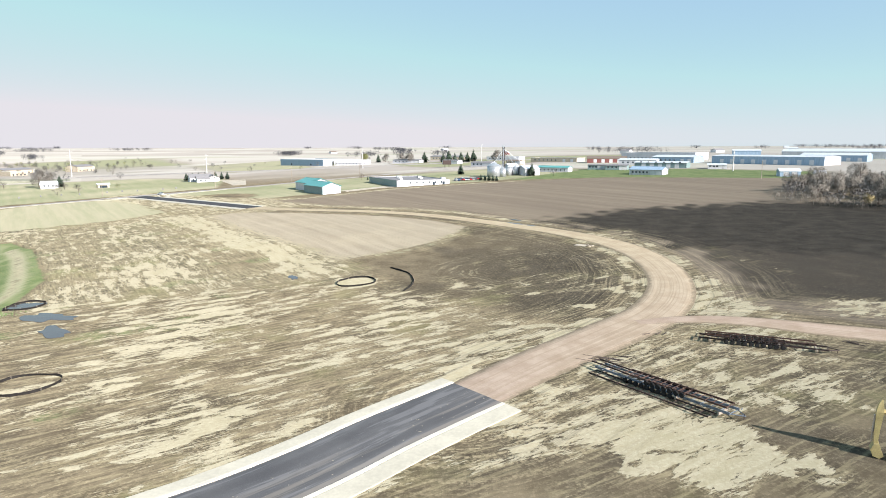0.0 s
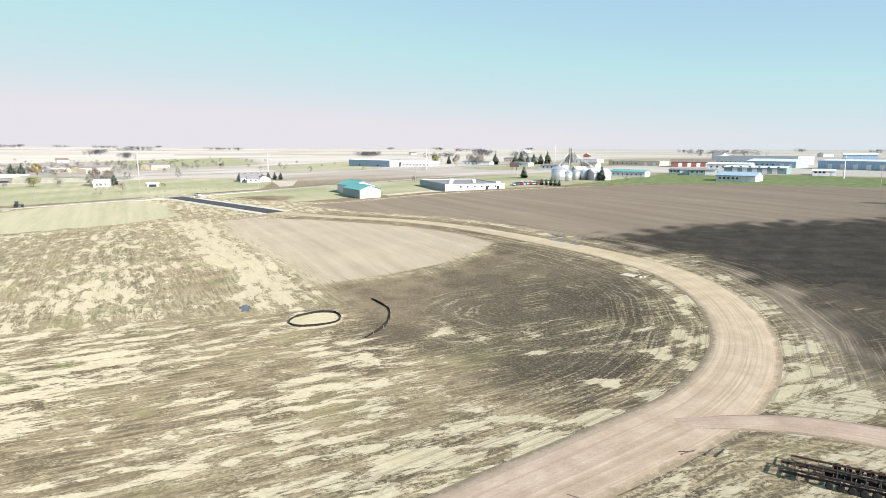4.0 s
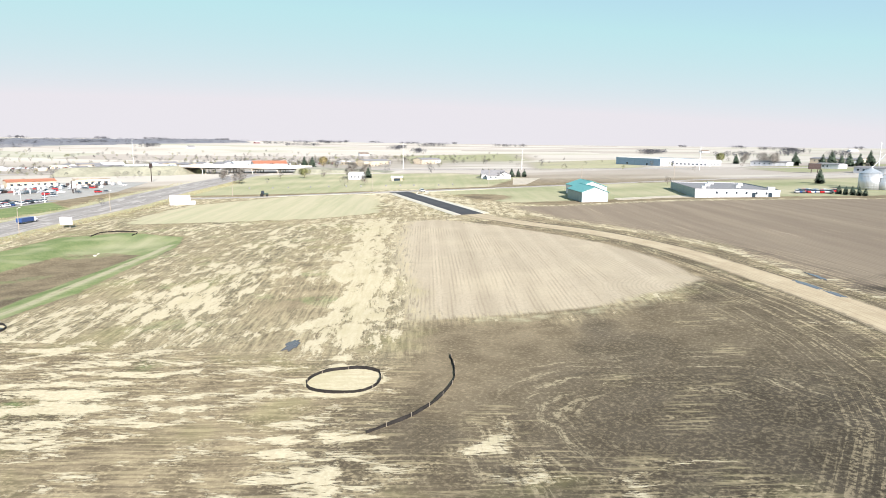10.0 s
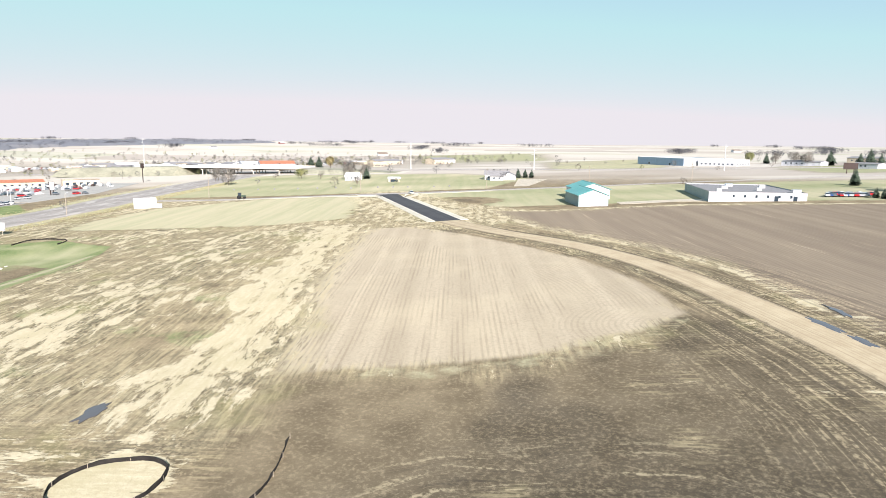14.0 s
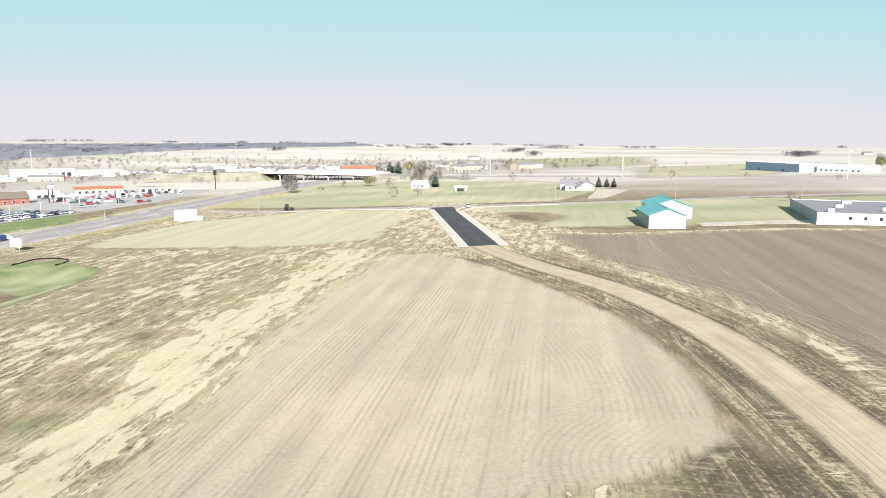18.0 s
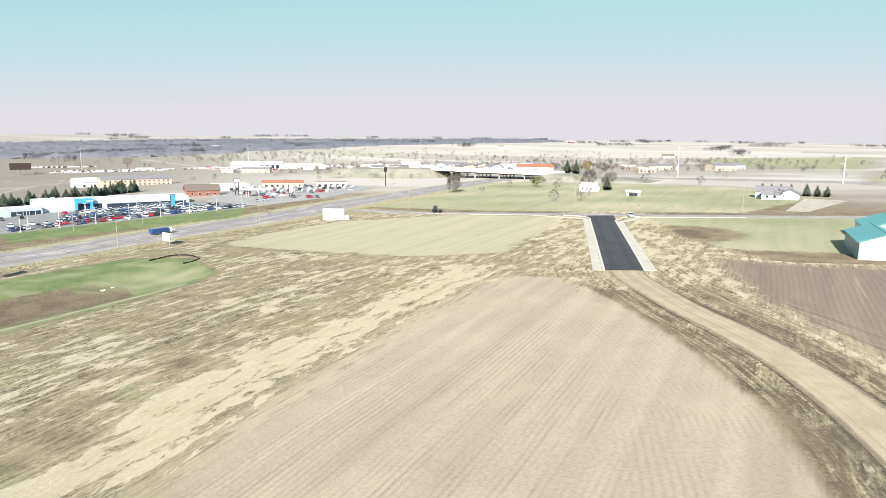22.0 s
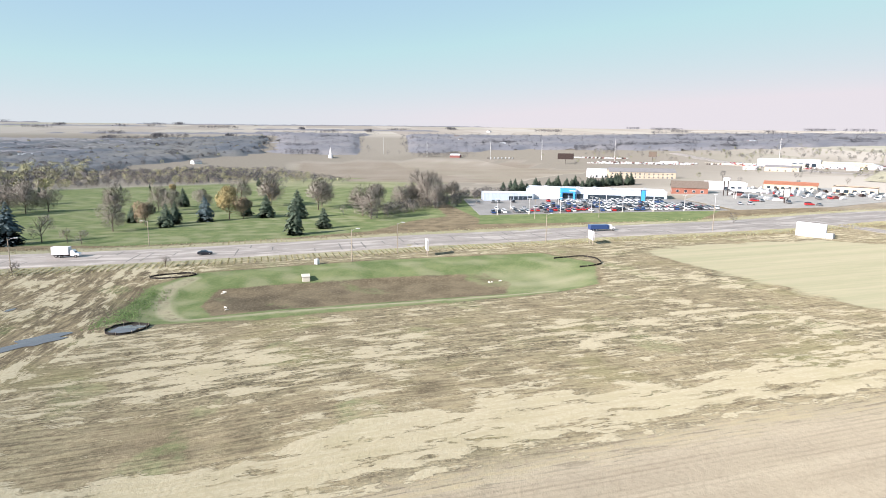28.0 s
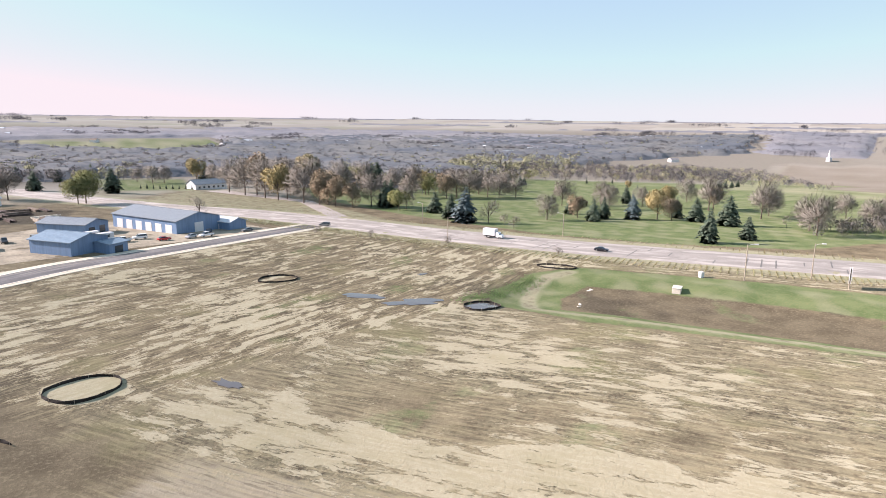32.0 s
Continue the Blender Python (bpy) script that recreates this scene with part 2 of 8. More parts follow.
    scol = k.mix(k.math("MULTIPLY", k.ramp(grit, 0.5, 0.72), 0.35), scol, (0.36, 0.31, 0.195))
    rake = k.math("ADD", k.math("MULTIPLY", combed(STRIPE_A), k.math("SUBTRACT", 1.0, turn)), k.math("MULTIPLY", combed(STRIPE_B), turn))
    there = k.ramp(straw, 0.05, 0.3)
    spread = k.ramp(straw, 0.55, 0.70)
    scol = k.mix(k.math("MULTIPLY", k.math("MULTIPLY", k.ramp(rake, 0.40, 0.60), spread), 0.55), scol, (0.325, 0.292, 0.188))
    scol = k.mix(k.math("MULTIPLY", k.math("MULTIPLY", k.ramp(k.noise(p, 0.12, 5, 0.65), 0.48, 0.66), spread), 0.45), scol, (0.315, 0.288, 0.175))
    base = k.mix(k.math("MULTIPLY", k.math("MULTIPLY", k.ramp(rake, 0.50, 0.62), there), 0.42), base, (0.36, 0.31, 0.19))
    base = k.mix(k.math("MULTIPLY", k.math("MULTIPLY", k.ramp(rake, 0.47, 0.38), there), 0.45), base, (0.070, 0.056, 0.040))
    base = k.mix(k.math("MULTIPLY", k.math("MULTIPLY", k.ramp(k.noise(p, 0.055, 4, 0.6), 0.52, 0.68), there), 0.35), base, (0.19, 0.185, 0.085))
    base = k.mix(k.math("MULTIPLY", thin, 0.6), base, (0.40, 0.34, 0.215))
    base = k.mix(sm_, base, scol)
    # wisps and wheel tracks that follow the dirt road
    near, _, _ = k.attr("around")
    cx = k.t.nodes.new("ShaderNodeCombineXYZ")
    k.put(cx.inputs[0], k.math("MULTIPLY", near, 38.0))
    sp = k.t.nodes.new("ShaderNodeSeparateXYZ")
    k.put(sp.inputs[0], p)
    k.put(cx.inputs[1], k.math("MULTIPLY", sp.outputs[0], 0.035))
    k.put(cx.inputs[2], k.math("MULTIPLY", sp.outputs[1], 0.035))
    wv = k.noise(cx.outputs[0], 1.0, 6, 0.68, 0.5)
    close = k.math("MULTIPLY", k.math("MULTIPLY", k.ramp(near, 1.15, 0.35), k.ramp(near, 0.06, 0.12)), k.ramp(stub, 0.5, 0.2))
    base = k.mix(k.math("MULTIPLY", k.math("MULTIPLY", k.ramp(wv, 0.50, 0.62), close), 0.38), base, black)
    base = k.mix(k.math("MULTIPLY", k.math("MULTIPLY", k.ramp(wv, 0.49, 0.42), k.ramp(fine, 0.40, 0.56)), k.math("MULTIPLY", close, 0.5)), base, (0.44, 0.37, 0.24))
    rad = k.t.nodes.new("ShaderNodeVectorMath")
    rad.operation = "DISTANCE"
    k.put(rad.inputs[0], p)
    rad.inputs[1].default_value = (17.1, 169.2, 0)
    rv = k.t.nodes.new("ShaderNodeCombineXYZ")
    k.put(rv.inputs[0], k.math("ADD", rad.outputs["Value"], k.math("MULTIPLY", k.noise(p, 0.05, 3, 0.5), 12.0)))
    k.put(rv.inputs[1], k.math("MULTIPLY", sp.outputs[0], 0.09))
    k.put(rv.inputs[2], k.math("MULTIPLY", sp.outputs[1], 0.09))
    whirl = k.noise(rv.outputs[0], 1.0, 5, 0.68, 0.4)
    swirl = k.math("MULTIPLY", k.math("MULTIPLY", k.math("MULTIPLY", k.ramp(rad.outputs["Value"], 30.0, 22.0), k.ramp(rad.outputs["Value"], 6.0, 17.0)), k.math("MULTIPLY", k.ramp(dark, 0.3, 0.5), k.ramp(k.noise(p, 0.06, 3, 0.6), 0.36, 0.56))), k.ramp(near, 0.22, 0.4))
    flecks = k.ramp(k.noise(p, 2.4, 3, 0.75), 0.56, 0.66)
    base = k.mix(k.math("MULTIPLY", k.math("MULTIPLY", k.ramp(whirl, 0.52, 0.64), k.ramp(fine, 0.38, 0.55)), k.math("MULTIPLY", swirl, 0.6)), base, (0.36, 0.315, 0.21))
    base = k.mix(k.math("MULTIPLY", k.math("MULTIPLY", flecks, k.ramp(dark, 0.3, 0.5)), 0.22), base, (0.27, 0.235, 0.16))
    base = k.mix(k.math("MULTIPLY", k.math("MULTIPLY", k.ramp(whirl, 0.46, 0.36), swirl), 0.45), base, black)
    # far fields in strips, with distance haze greyed into their colours
    br = k.t.nodes.new("ShaderNodeTexBrick")
    k.put(br.inputs["Vector"], k.mapping(p, (1 / 420.0, 1 / 420.0, 0), 0.55))
    br.inputs["Color1"].default_value, br.inputs["Color2"].default_value = (0, 0, 0, 1), (1, 1, 1, 1)
    br.inputs["Scale"].default_value, br.inputs["Mortar Size"].default_value = 1.0, 0.0
    br.inputs["Brick Width"].default_value, br.inputs["Row Height"].default_value = 1.9, 0.45
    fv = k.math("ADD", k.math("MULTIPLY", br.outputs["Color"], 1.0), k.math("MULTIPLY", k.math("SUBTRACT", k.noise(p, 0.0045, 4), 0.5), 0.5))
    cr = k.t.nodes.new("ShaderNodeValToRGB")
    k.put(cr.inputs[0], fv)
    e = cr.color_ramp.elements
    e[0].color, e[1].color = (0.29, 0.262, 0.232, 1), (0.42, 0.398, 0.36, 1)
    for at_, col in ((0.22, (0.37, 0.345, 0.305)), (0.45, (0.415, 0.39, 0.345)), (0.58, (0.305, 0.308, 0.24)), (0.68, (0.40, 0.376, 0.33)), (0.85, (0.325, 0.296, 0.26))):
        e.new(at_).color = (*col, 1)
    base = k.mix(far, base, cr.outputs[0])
    base = k.mix(wood, base, k.mix(mid, (0.175, 0.16, 0.135), (0.255, 0.232, 0.19)))
    h = k.math("ADD", k.math("MULTIPLY", fine, 0.7), k.math("ADD", k.math("MULTIPLY", grit, 0.3), k.math("MULTIPLY", sm_, 0.5)))
    k.bump(h, 0.8, 0.18)
    return k.color(base)


def tracks(k, wide, long):
    """Uneven streaks along a road."""
    n = k.t.nodes.new("ShaderNodeAttribute")
    n.attribute_name = "lane"
    return k.ramp(k.noise(k.mapping(n.outputs["Vector"], (wide, 0, long)), 1.0, 5, 0.6), 0.35, 0.65, -1.0, 1.0)


def dirt_mat():
    k = Mat("packed_dirt", 0.95)
    p = k.pos()
    across, red, _ = k.attr("lane")
    n, f = k.noise(p, 0.25, 5, 0.6), k.noise(p, 3.0, 4, 0.6)
    c = k.mix(k.ramp(n, 0.3, 0.7), (0.42, 0.335, 0.22), (0.50, 0.415, 0.28))
    c = k.mix(red, c, k.mix(k.ramp(n, 0.3, 0.7), (0.33, 0.245, 0.185), (0.43, 0.335, 0.265)))
    w = tracks(k, 9.0, 0.5)
    rut = tracks(k, 26.0, 0.35)
    c = k.mix(k.math("MULTIPLY", k.ramp(w, 0.0, 1.0), 0.34), c, (0.29, 0.222, 0.146))
    c = k.mix(k.math("MULTIPLY", k.ramp(rut, 0.1, 1.0), 0.42), c, (0.27, 0.205, 0.136))
    edge = k.math("ABSOLUTE", k.math("SUBTRACT", across, 0.5))
    crumb = k.math("ADD", edge, k.math("MULTIPLY", k.math("SUBTRACT", k.noise(p, 0.5, 5, 0.7), 0.5), 0.28))
    c = k.mix(k.math("MULTIPLY", k.ramp(crumb, 0.40, 0.50), 0.85), c, (0.185, 0.148, 0.098))
    c = k.mix(k.math("MULTIPLY", k.ramp(f, 0.5, 0.75), 0.3), c, (0.56, 0.47, 0.34))
    k.bump(k.math("ADD", f, k.math("MULTIPLY", w, 0.25)), 0.4, 0.10)
    return k.color(c)


def asphalt_mat(name, lo, hi, seams=0.0, dusty=False):
    k = Mat(name, 0.85)
    p = k.pos()
    across, along, _ = k.attr("lane")
    n = k.noise(p, 0.12, 5, 0.65)
    c = k.mix(k.ramp(n, 0.3, 0.7), lo, hi)
    c = k.mix(k.math("MULTIPLY", k.ramp(k.noise(p, 22, 2), 0.45, 0.7), 0.35), c, tuple(x * 1.5 for x in hi))
    t = k.math("ABSOLUTE", k.math("SINE", k.math("MULTIPLY", across, 6.283)))
    c = k.mix(k.math("MULTIPLY", k.ramp(t, 0.75, 1.0), 0.3), c, tuple(x * 0.62 for x in lo))
    if seams:
        c = k.mix(k.math("MULTIPLY", k.ramp(tracks(k, 7.0, 1.6), 0.1, 0.9), 0.55), c, tuple(x * 1.5 + 0.03 for x in hi))
    if dusty:  # tracked-out soil, thicker on one side of the street
        d = k.math("MULTIPLY", k.ramp(tracks(k, 9.0, 0.9), -0.5, 0.8), k.ramp(across, 0.35, 0.62))
        c = k.mix(k.math("MULTIPLY", d, 0.6), c, (0.25, 0.225, 0.195))
        clod = k.math("MULTIPLY", k.ramp(k.noise(p, 1.6, 3, 0.7), 0.66, 0.72), k.math("MULTIPLY", k.ramp(across, 0.3, 0.5), k.ramp(across, 0.95, 0.8)))
        c = k.mix(k.math("MULTIPLY", clod, 0.85), c, (0.50, 0.43, 0.32))
    k.bump(k.noise(p, 30, 2), 0.3, 0.01)
    return k.color(c)


def leaf_mat(name, a, b):
    k = Mat(name, 0.9)
    c = k.mix(k.island(), a, b)
    c = k.mix(k.math("MULTIPLY", k.random(), 0.5), c, tuple(0.5 * (x + y) * 0.6 for x, y in zip(a, b)))
    return k.color(c)


M = {
    "ground": ground_mat(),
    "dirt": dirt_mat(),
    "asphalt_new": asphalt_mat("new_asphalt", (0.088, 0.087, 0.091), (0.125, 0.123, 0.125), 1.0, True),
    "asphalt_spur": asphalt_mat("dark_new_asphalt", (0.050, 0.050, 0.053), (0.074, 0.073, 0.075)),
    "asphalt_old": asphalt_mat("worn_asphalt", (0.275, 0.248, 0.225), (0.345, 0.313, 0.285), 1.0),
    "lot": asphalt_mat("lot_asphalt", (0.22, 0.21, 0.20), (0.29, 0.28, 0.265)),
    "verge": plain("straw_mulched_verge", (0.54, 0.50, 0.405), 0.95, 0, 0.09, 0.25),
    "yard_dirt": plain("trodden_yard_dirt", (0.30, 0.262, 0.198), 0.95, 0, 0.3, 0.12),
    "slate": ribbed("grey_roof_sheet", (0.23, 0.26, 0.29), 0.4),
    "lot_pale": asphalt_mat("bleached_lot_asphalt", (0.31, 0.295, 0.27), (0.39, 0.37, 0.34)),
    "gravel": plain("pale_gravel", (0.50, 0.44, 0.35), 0.95, 0, 0.15, 0.3),
    "concrete": plain("new_concrete", (0.66, 0.61, 0.52), 0.85, 0, 0.10, 0.5),
    "tar": plain("tar_seal", (0.165, 0.155, 0.145), 0.7),
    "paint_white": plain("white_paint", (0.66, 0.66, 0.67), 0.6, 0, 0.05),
    "white_metal": ribbed("white_sheet_metal", (0.64, 0.64, 0.67)),
    "blue_metal": ribbed("blue_grey_sheet_metal", (0.17, 0.27, 0.42)),
    "blue_roof": ribbed("slate_blue_roof_sheet", (0.20, 0.28, 0.36), 0.4),
    "teal_roof": ribbed("teal_roof_sheet", (0.13, 0.39, 0.375), 0.4),
    "pale_roof": ribbed("pale_roof_sheet", (0.62, 0.66, 0.70), 0.4),
    "green_metal": ribbed("dull_green_sheet_metal", (0.24, 0.33, 0.33)),
    "pale_blue_metal": ribbed("pale_blue_wall_panel", (0.52, 0.61, 0.72)),
    "sky_metal": ribbed("light_blue_sheet_metal", (0.34, 0.46, 0.59)),
    "bright_blue": plain("bright_blue_panel", (0.05, 0.33, 0.72), 0.5, 0, 0.06),
    "maroon": ribbed("maroon_sheet_metal", (0.25, 0.10, 0.09)),
    "red_brick": plain("red_brick_wall", (0.33, 0.14, 0.10), 0.9, 0, 0.2, 1.5),
    "orange": plain("orange_roof_panel", (0.42, 0.17, 0.10), 0.7),
    "tan_wall": plain("tan_wall", (0.55, 0.47, 0.36), 0.9),
    "grey_roof": plain("grey_shingle_roof", (0.24, 0.235, 0.24), 0.9, 0, 0.15, 1.2),
    "brown_roof": plain("brown_shingle_roof", (0.20, 0.16, 0.13), 0.9, 0, 0.15, 1.2),
    "bank": plain("dry_grass_bank", (0.31, 0.30, 0.225), 0.95, 0, 0.2, 0.05),
    "flat_roof": plain("pale_flat_roof", (0.60, 0.60, 0.58), 0.9, 0, 0.12, 0.3),
    "glass": glass_mat(),
    "galvanised": ribbed("galvanised_steel", (0.62, 0.64, 0.66), 0.5, 0.35, 0.6),
    "steel_dark": plain("rusty_dark_steel", (0.075, 0.055, 0.05), 0.65, 0.4, 0.3, 2.0),
    "steel_rust": plain("rust_red_steel", (0.125, 0.075, 0.060), 0.7, 0.3, 0.3, 2.0),
    "steel_blue": plain("worn_blue_grey_steel", (0.19, 0.225, 0.27), 0.5, 0.2, 0.35, 1.2),
    "wood_pole": plain("weathered_pole_wood", (0.36, 0.31, 0.25), 0.9, 0, 0.2, 2.0),
    "pole_white": plain("pale_steel_pole", (0.58, 0.58, 0.57), 0.6),
    "sock": plain("black_filter_sock", (0.026, 0.023, 0.021), 0.9, 0, 0.3, 1.0),
    "bark": plain("grey_brown_bark", (0.16, 0.125, 0.10), 0.95, 0, 0.25, 2.0),
    "twig": leaf_mat("bare_twigs", (0.225, 0.205, 0.178), (0.34, 0.315, 0.275)),
    "rust_leaf": leaf_mat("rust_leaves", (0.34, 0.262, 0.175), (0.45, 0.365, 0.255)),
    "gold_leaf": leaf_mat("golden_leaves", (0.39, 0.31, 0.14), (0.51, 0.435, 0.225)),
    "olive_leaf": leaf_mat("olive_leaves", (0.20, 0.22, 0.09), (0.36, 0.36, 0.16)),
    "spruce": leaf_mat("spruce_needles", (0.045, 0.072, 0.052), (0.105, 0.138, 0.095)),
    "blue_spruce": leaf_mat("blue_spruce_needles", (0.055, 0.09, 0.10), (0.12, 0.165, 0.175)),
    "grass_blade": leaf_mat("dry_grass", (0.27, 0.235, 0.13), (0.37, 0.325, 0.195)),
    "basin_grass": leaf_mat("rank_grass", (0.14, 0.23, 0.09), (0.27, 0.35, 0.15)),
    "yellow": plain("excavator_yellow", (0.47, 0.385, 0.18), 0.55, 0, 0.2, 1.0),
    "rubber": plain("black_rubber", (0.02, 0.02, 0.02), 0.85),
    "chrome": plain("bare_metal", (0.5, 0.5, 0.5), 0.35, 0.8),
}
water = Mat("muddy_water", 0.1)
water.b.inputs["Specular IOR Level"].default_value = 0.5
M["water"] = water.color(water.mix(water.noise(water.pos(), 0.4, 3), (0.075, 0.068, 0.066), (0.11, 0.095, 0.085)))

# ---- land ----
K = 0.9  # plan units to metres


def ramp01(a, b, v):
    u = np.clip((v - a) / (b - a), 0, 1)
    return u * u * (3 - 2 * u)


def land(x, y):
    """Height of the land, in plan units."""
    x, y = np.asarray(x, float), np.asarray(y, float)
    z = -0.6 + 7.2 * np.tanh((x + 50) / 300) + 14.4 * np.tanh((y - 150) / 400)
    r, a = np.hypot(x + 50, y - 200), np.arctan2(y - 200, x + 50)
    w = ramp01(-0.2, 0.7, np.cos(a - radians(215)))
    z = z - 22 * w * np.exp(-(((r - 1250) / 520) ** 2))
    u = ramp01(1500, 4500, r)
    z = z * (1 - u) + (28 + 18 * w) * u
    s, n = -(x + 163) * 0.55 + (y - 190) * 0.835, -(x + 163) * 0.835 - (y - 190) * 0.55
    d = np.hypot(np.maximum(np.abs(s) - 42, 0), n)
    t = np.clip((-(x + 30) * 65 - (y - 181) * 61) / 7946, 0, 1)
    hollow = np.hypot(x + 30 + 65 * t, y - 181 + 61 * t)
    return z - 2.6 * (1 - ramp01(8, 27, d)) - 1.2 * (1 - ramp01(38, 78, hollow))


def at(x, y, up=0.0):
    """A place on the land, in metres, from plan units; up is in metres."""
    return Vector((K * x, K * y, K * float(land(x, y)) + up))


def inside(poly, x, y):
    """Signed distance to a polygon, in plan units, positive inside."""
    best, hit = np.full(x.shape, 1e9), np.zeros(x.shape, bool)
    n = len(poly)
    for i in range(n):
        (ax, ay), (bx, by) = poly[i], poly[(i + 1) % n]
        dx, dy = bx - ax, by - ay
        t = np.clip(((x - ax) * dx + (y - ay) * dy) / (dx * dx + dy * dy), 0, 1)
        best = np.minimum(best, np.hypot(x - ax - t * dx, y - ay - t * dy))
        with np.errstate(divide="ignore", invalid="ignore"):
            cross = ((ay > y) != (by > y)) & (x < dx * (y - ay) / (dy if dy else 1e-9) + ax)
        hit ^= cross
    return np.where(hit, best, -best)


def away(line, x, y):
    """Distance to a line of points."""
    best = np.full(np.shape(x), 1e9)
    for (ax, ay), (bx, by) in zip(line, line[1:]):
        dx, dy = bx - ax, by - ay
        t = np.clip(((x - ax) * dx + (y - ay) * dy) / (dx * dx + dy * dy), 0, 1)
        best = np.minimum(best, np.hypot(x - ax - t * dx, y - ay - t * dy))
    return best


def curve_through(pts, step=3.0):
    """A smooth line through the points."""
    p = np.array(pts, float)
    q = np.vstack([2 * p[0] - p[1], p, 2 * p[-1] - p[-2]])
    out = []
    for i in range(1, len(q) - 2):
        n = max(2, int(np.hypot(*(q[i + 1][:2] - q[i][:2])) / step))
        for t in np.arange(n) / n:
            a, b, c, d = q[i - 1], q[i], q[i + 1], q[i + 2]
            out.append(0.5 * (2 * b + (c - a) * t + (2 * a - 5 * b + 4 * c - d) * t * t + (3 * b - a - 3 * c + d) * t**3))
    out.append(p[-1])
    return np.array(out)


DIRT = [(1, 96), (8, 104), (17, 113.5), (30, 126), (43, 140), (52, 157), (57, 177), (57.5, 200), (52.5, 222), (42, 241), (30, 256.5), (20, 267), (9.5, 278), (-1, 288.5), (-10, 297), (-20, 305), (-33, 313.5), (-47, 321), (-63, 327.3), (-78, 332), (-95, 338.8), (-108, 344.5), (-117, 350)]
BRANCH = [(38, 134), (48, 135.5), (60, 134), (83, 124), (130, 109), (200, 95)]
ROAD_A = [(3.9, 99.2), (-8, 87.5), (-23.5, 71.2), (-48, 52.6), (-77, 31.2), (-108, 8.5), (-120, 0)]
ROAD_C = [(-116.2, 349), (-150, 374.5), (-190, 404.5), (-224, 430)]
ROAD_N = [(-352, 326), (-324, 342), (-290, 364), (-272, 384), (-230, 430), (-190, 472), (-134, 545), (-105, 585), (-50, 660), (80, 830), (300, 1110)]
HIGHWAY = [(30, -270), (-55, -128), (-104, -66), (-134, -10), (-158, 42), (-187, 93), (-220, 140), (-245, 174), (-264, 205), (-283, 232), (-324, 297), (-370, 350), (-402, 393), (-470, 480), (-560, 600), (-760, 870)]
FREEWAY = [(-1700, 260), (-1200, 430), (-900, 520), (-640, 585), (-520, 640), (-380, 715), (-100, 880), (400, 1180)]
TAN = [(-41, 208), (-57, 226), (-71, 240), (-97, 271), (-131, 317), (-118, 329.5), (-100, 326), (-81, 320.5), (-56.5, 311.5), (-34, 300.5), (-16.5, 287), (-7.5, 277.5), (1, 266), (-1, 254), (-10, 236), (-24, 222)]
DARK = [(-40, 207), (-24, 222), (-10, 236), (0, 254), (8, 268), (28, 250), (44, 222), (48, 195), (46, 170), (40, 152), (28, 137), (18, 140), (3, 156), (-15, 167)]
HAY = [(-240, 258), (-257, 275), (-281, 320), (-269, 379), (-230, 412), (-212, 398), (-161, 336), (-171, 311), (-195, 289)]
TILLED = [(-121, 384), (-98, 396), (-54, 443), (15, 481), (110, 505), (230, 470), (190, 330), (300, 240), (420, 100), (200, 105), (130, 116), (85, 131), (62, 147), (67, 178), (68, 205), (61, 229), (51, 250), (36, 265), (25, 276), (15, 287.5), (2, 303), (-11, 314.5), (-30, 327), (-48, 334.5), (-62, 340.5), (-76, 349), (-98, 364)]
BASIN = [(-116, 157), (-128, 140), (-147, 131), (-164, 133), (-199, 176), (-227, 225), (-213, 245), (-182, 250), (-162, 234), (-124, 184)]
FLOOR = [(-132, 165), (-141, 154), (-154, 149), (-181, 188), (-196, 214), (-189, 224), (-171, 227), (-151, 196)]
MEADOW = [(60, -1340), (-123, -1310), (-267, -1385), (-330, -1480), (-324, -1760), (-9, -1640), (160, -1500)]
GOLF = [(-203, 67), (-229, 109), (-266, 142), (-307, 145), (-330, 155), (-385, 128), (-490, 120), (-560, 20), (-640, -60), (-600, -210), (-480, -320), (-390, -330), (-290, -240), (-193, -325), (-165, -145), (-179, -35), (-194, 31)]
LAWN = [(-36, -240), (-30, -390), (-110, -395), (-100, -250)]
SOUTH = [(-100, -40), (-40, -150), (-95, -250), (-160, -130), (-165, -10)]
BROWN_W = [(-1265, -527), (-1435, -310), (-1420, -14), (-1230, 0), (-1080, 170), (-870, 130), (-610, 108), (-660, -70), (-690, -98), (-1000, -394)]
STRIP_W = [(-729, -308), (-800, -250), (-760, -102), (-700, -110), (-664, -75), (-640, 60), (-549, 37), (-549, -118)]
STEEL_YARD = [(8, 93), (30, 118), (60, 128), (110, 108), (100, 20), (-30, 20), (-10, 68)]
NORTH_LAWN = [(-270, 390), (-120, 560), (60, 720), (120, 640), (30, 500), (-60, 452), (-125, 395), (-215, 432)]
CEMETERY = [(-345, 345), (-275, 395), (-190, 490), (-230, 620), (-330, 640), (-470, 560), (-500, 500), (-420, 400)]
DEALER_LAWN = [(-300, 180), (-320, 175), (-440, 105), (-470, 130), (-400, 175), (-398, 295), (-335, 278)]

xs = np.arange(-335, 120.1, 1.6)
ys = np.arange(28, 470.1, 1.6)


def spread(mid):
    grow = 1.6 * 1.09 ** np.arange(1, 67)
    return np.concatenate([mid[0] - np.cumsum(grow)[::-1], mid, mid[-1] + np.cumsum(grow)])


xs, ys = spread(xs), spread(ys)
gx, gy = np.meshgrid(xs, ys)
gx, gy = gx.ravel(), gy.ravel()


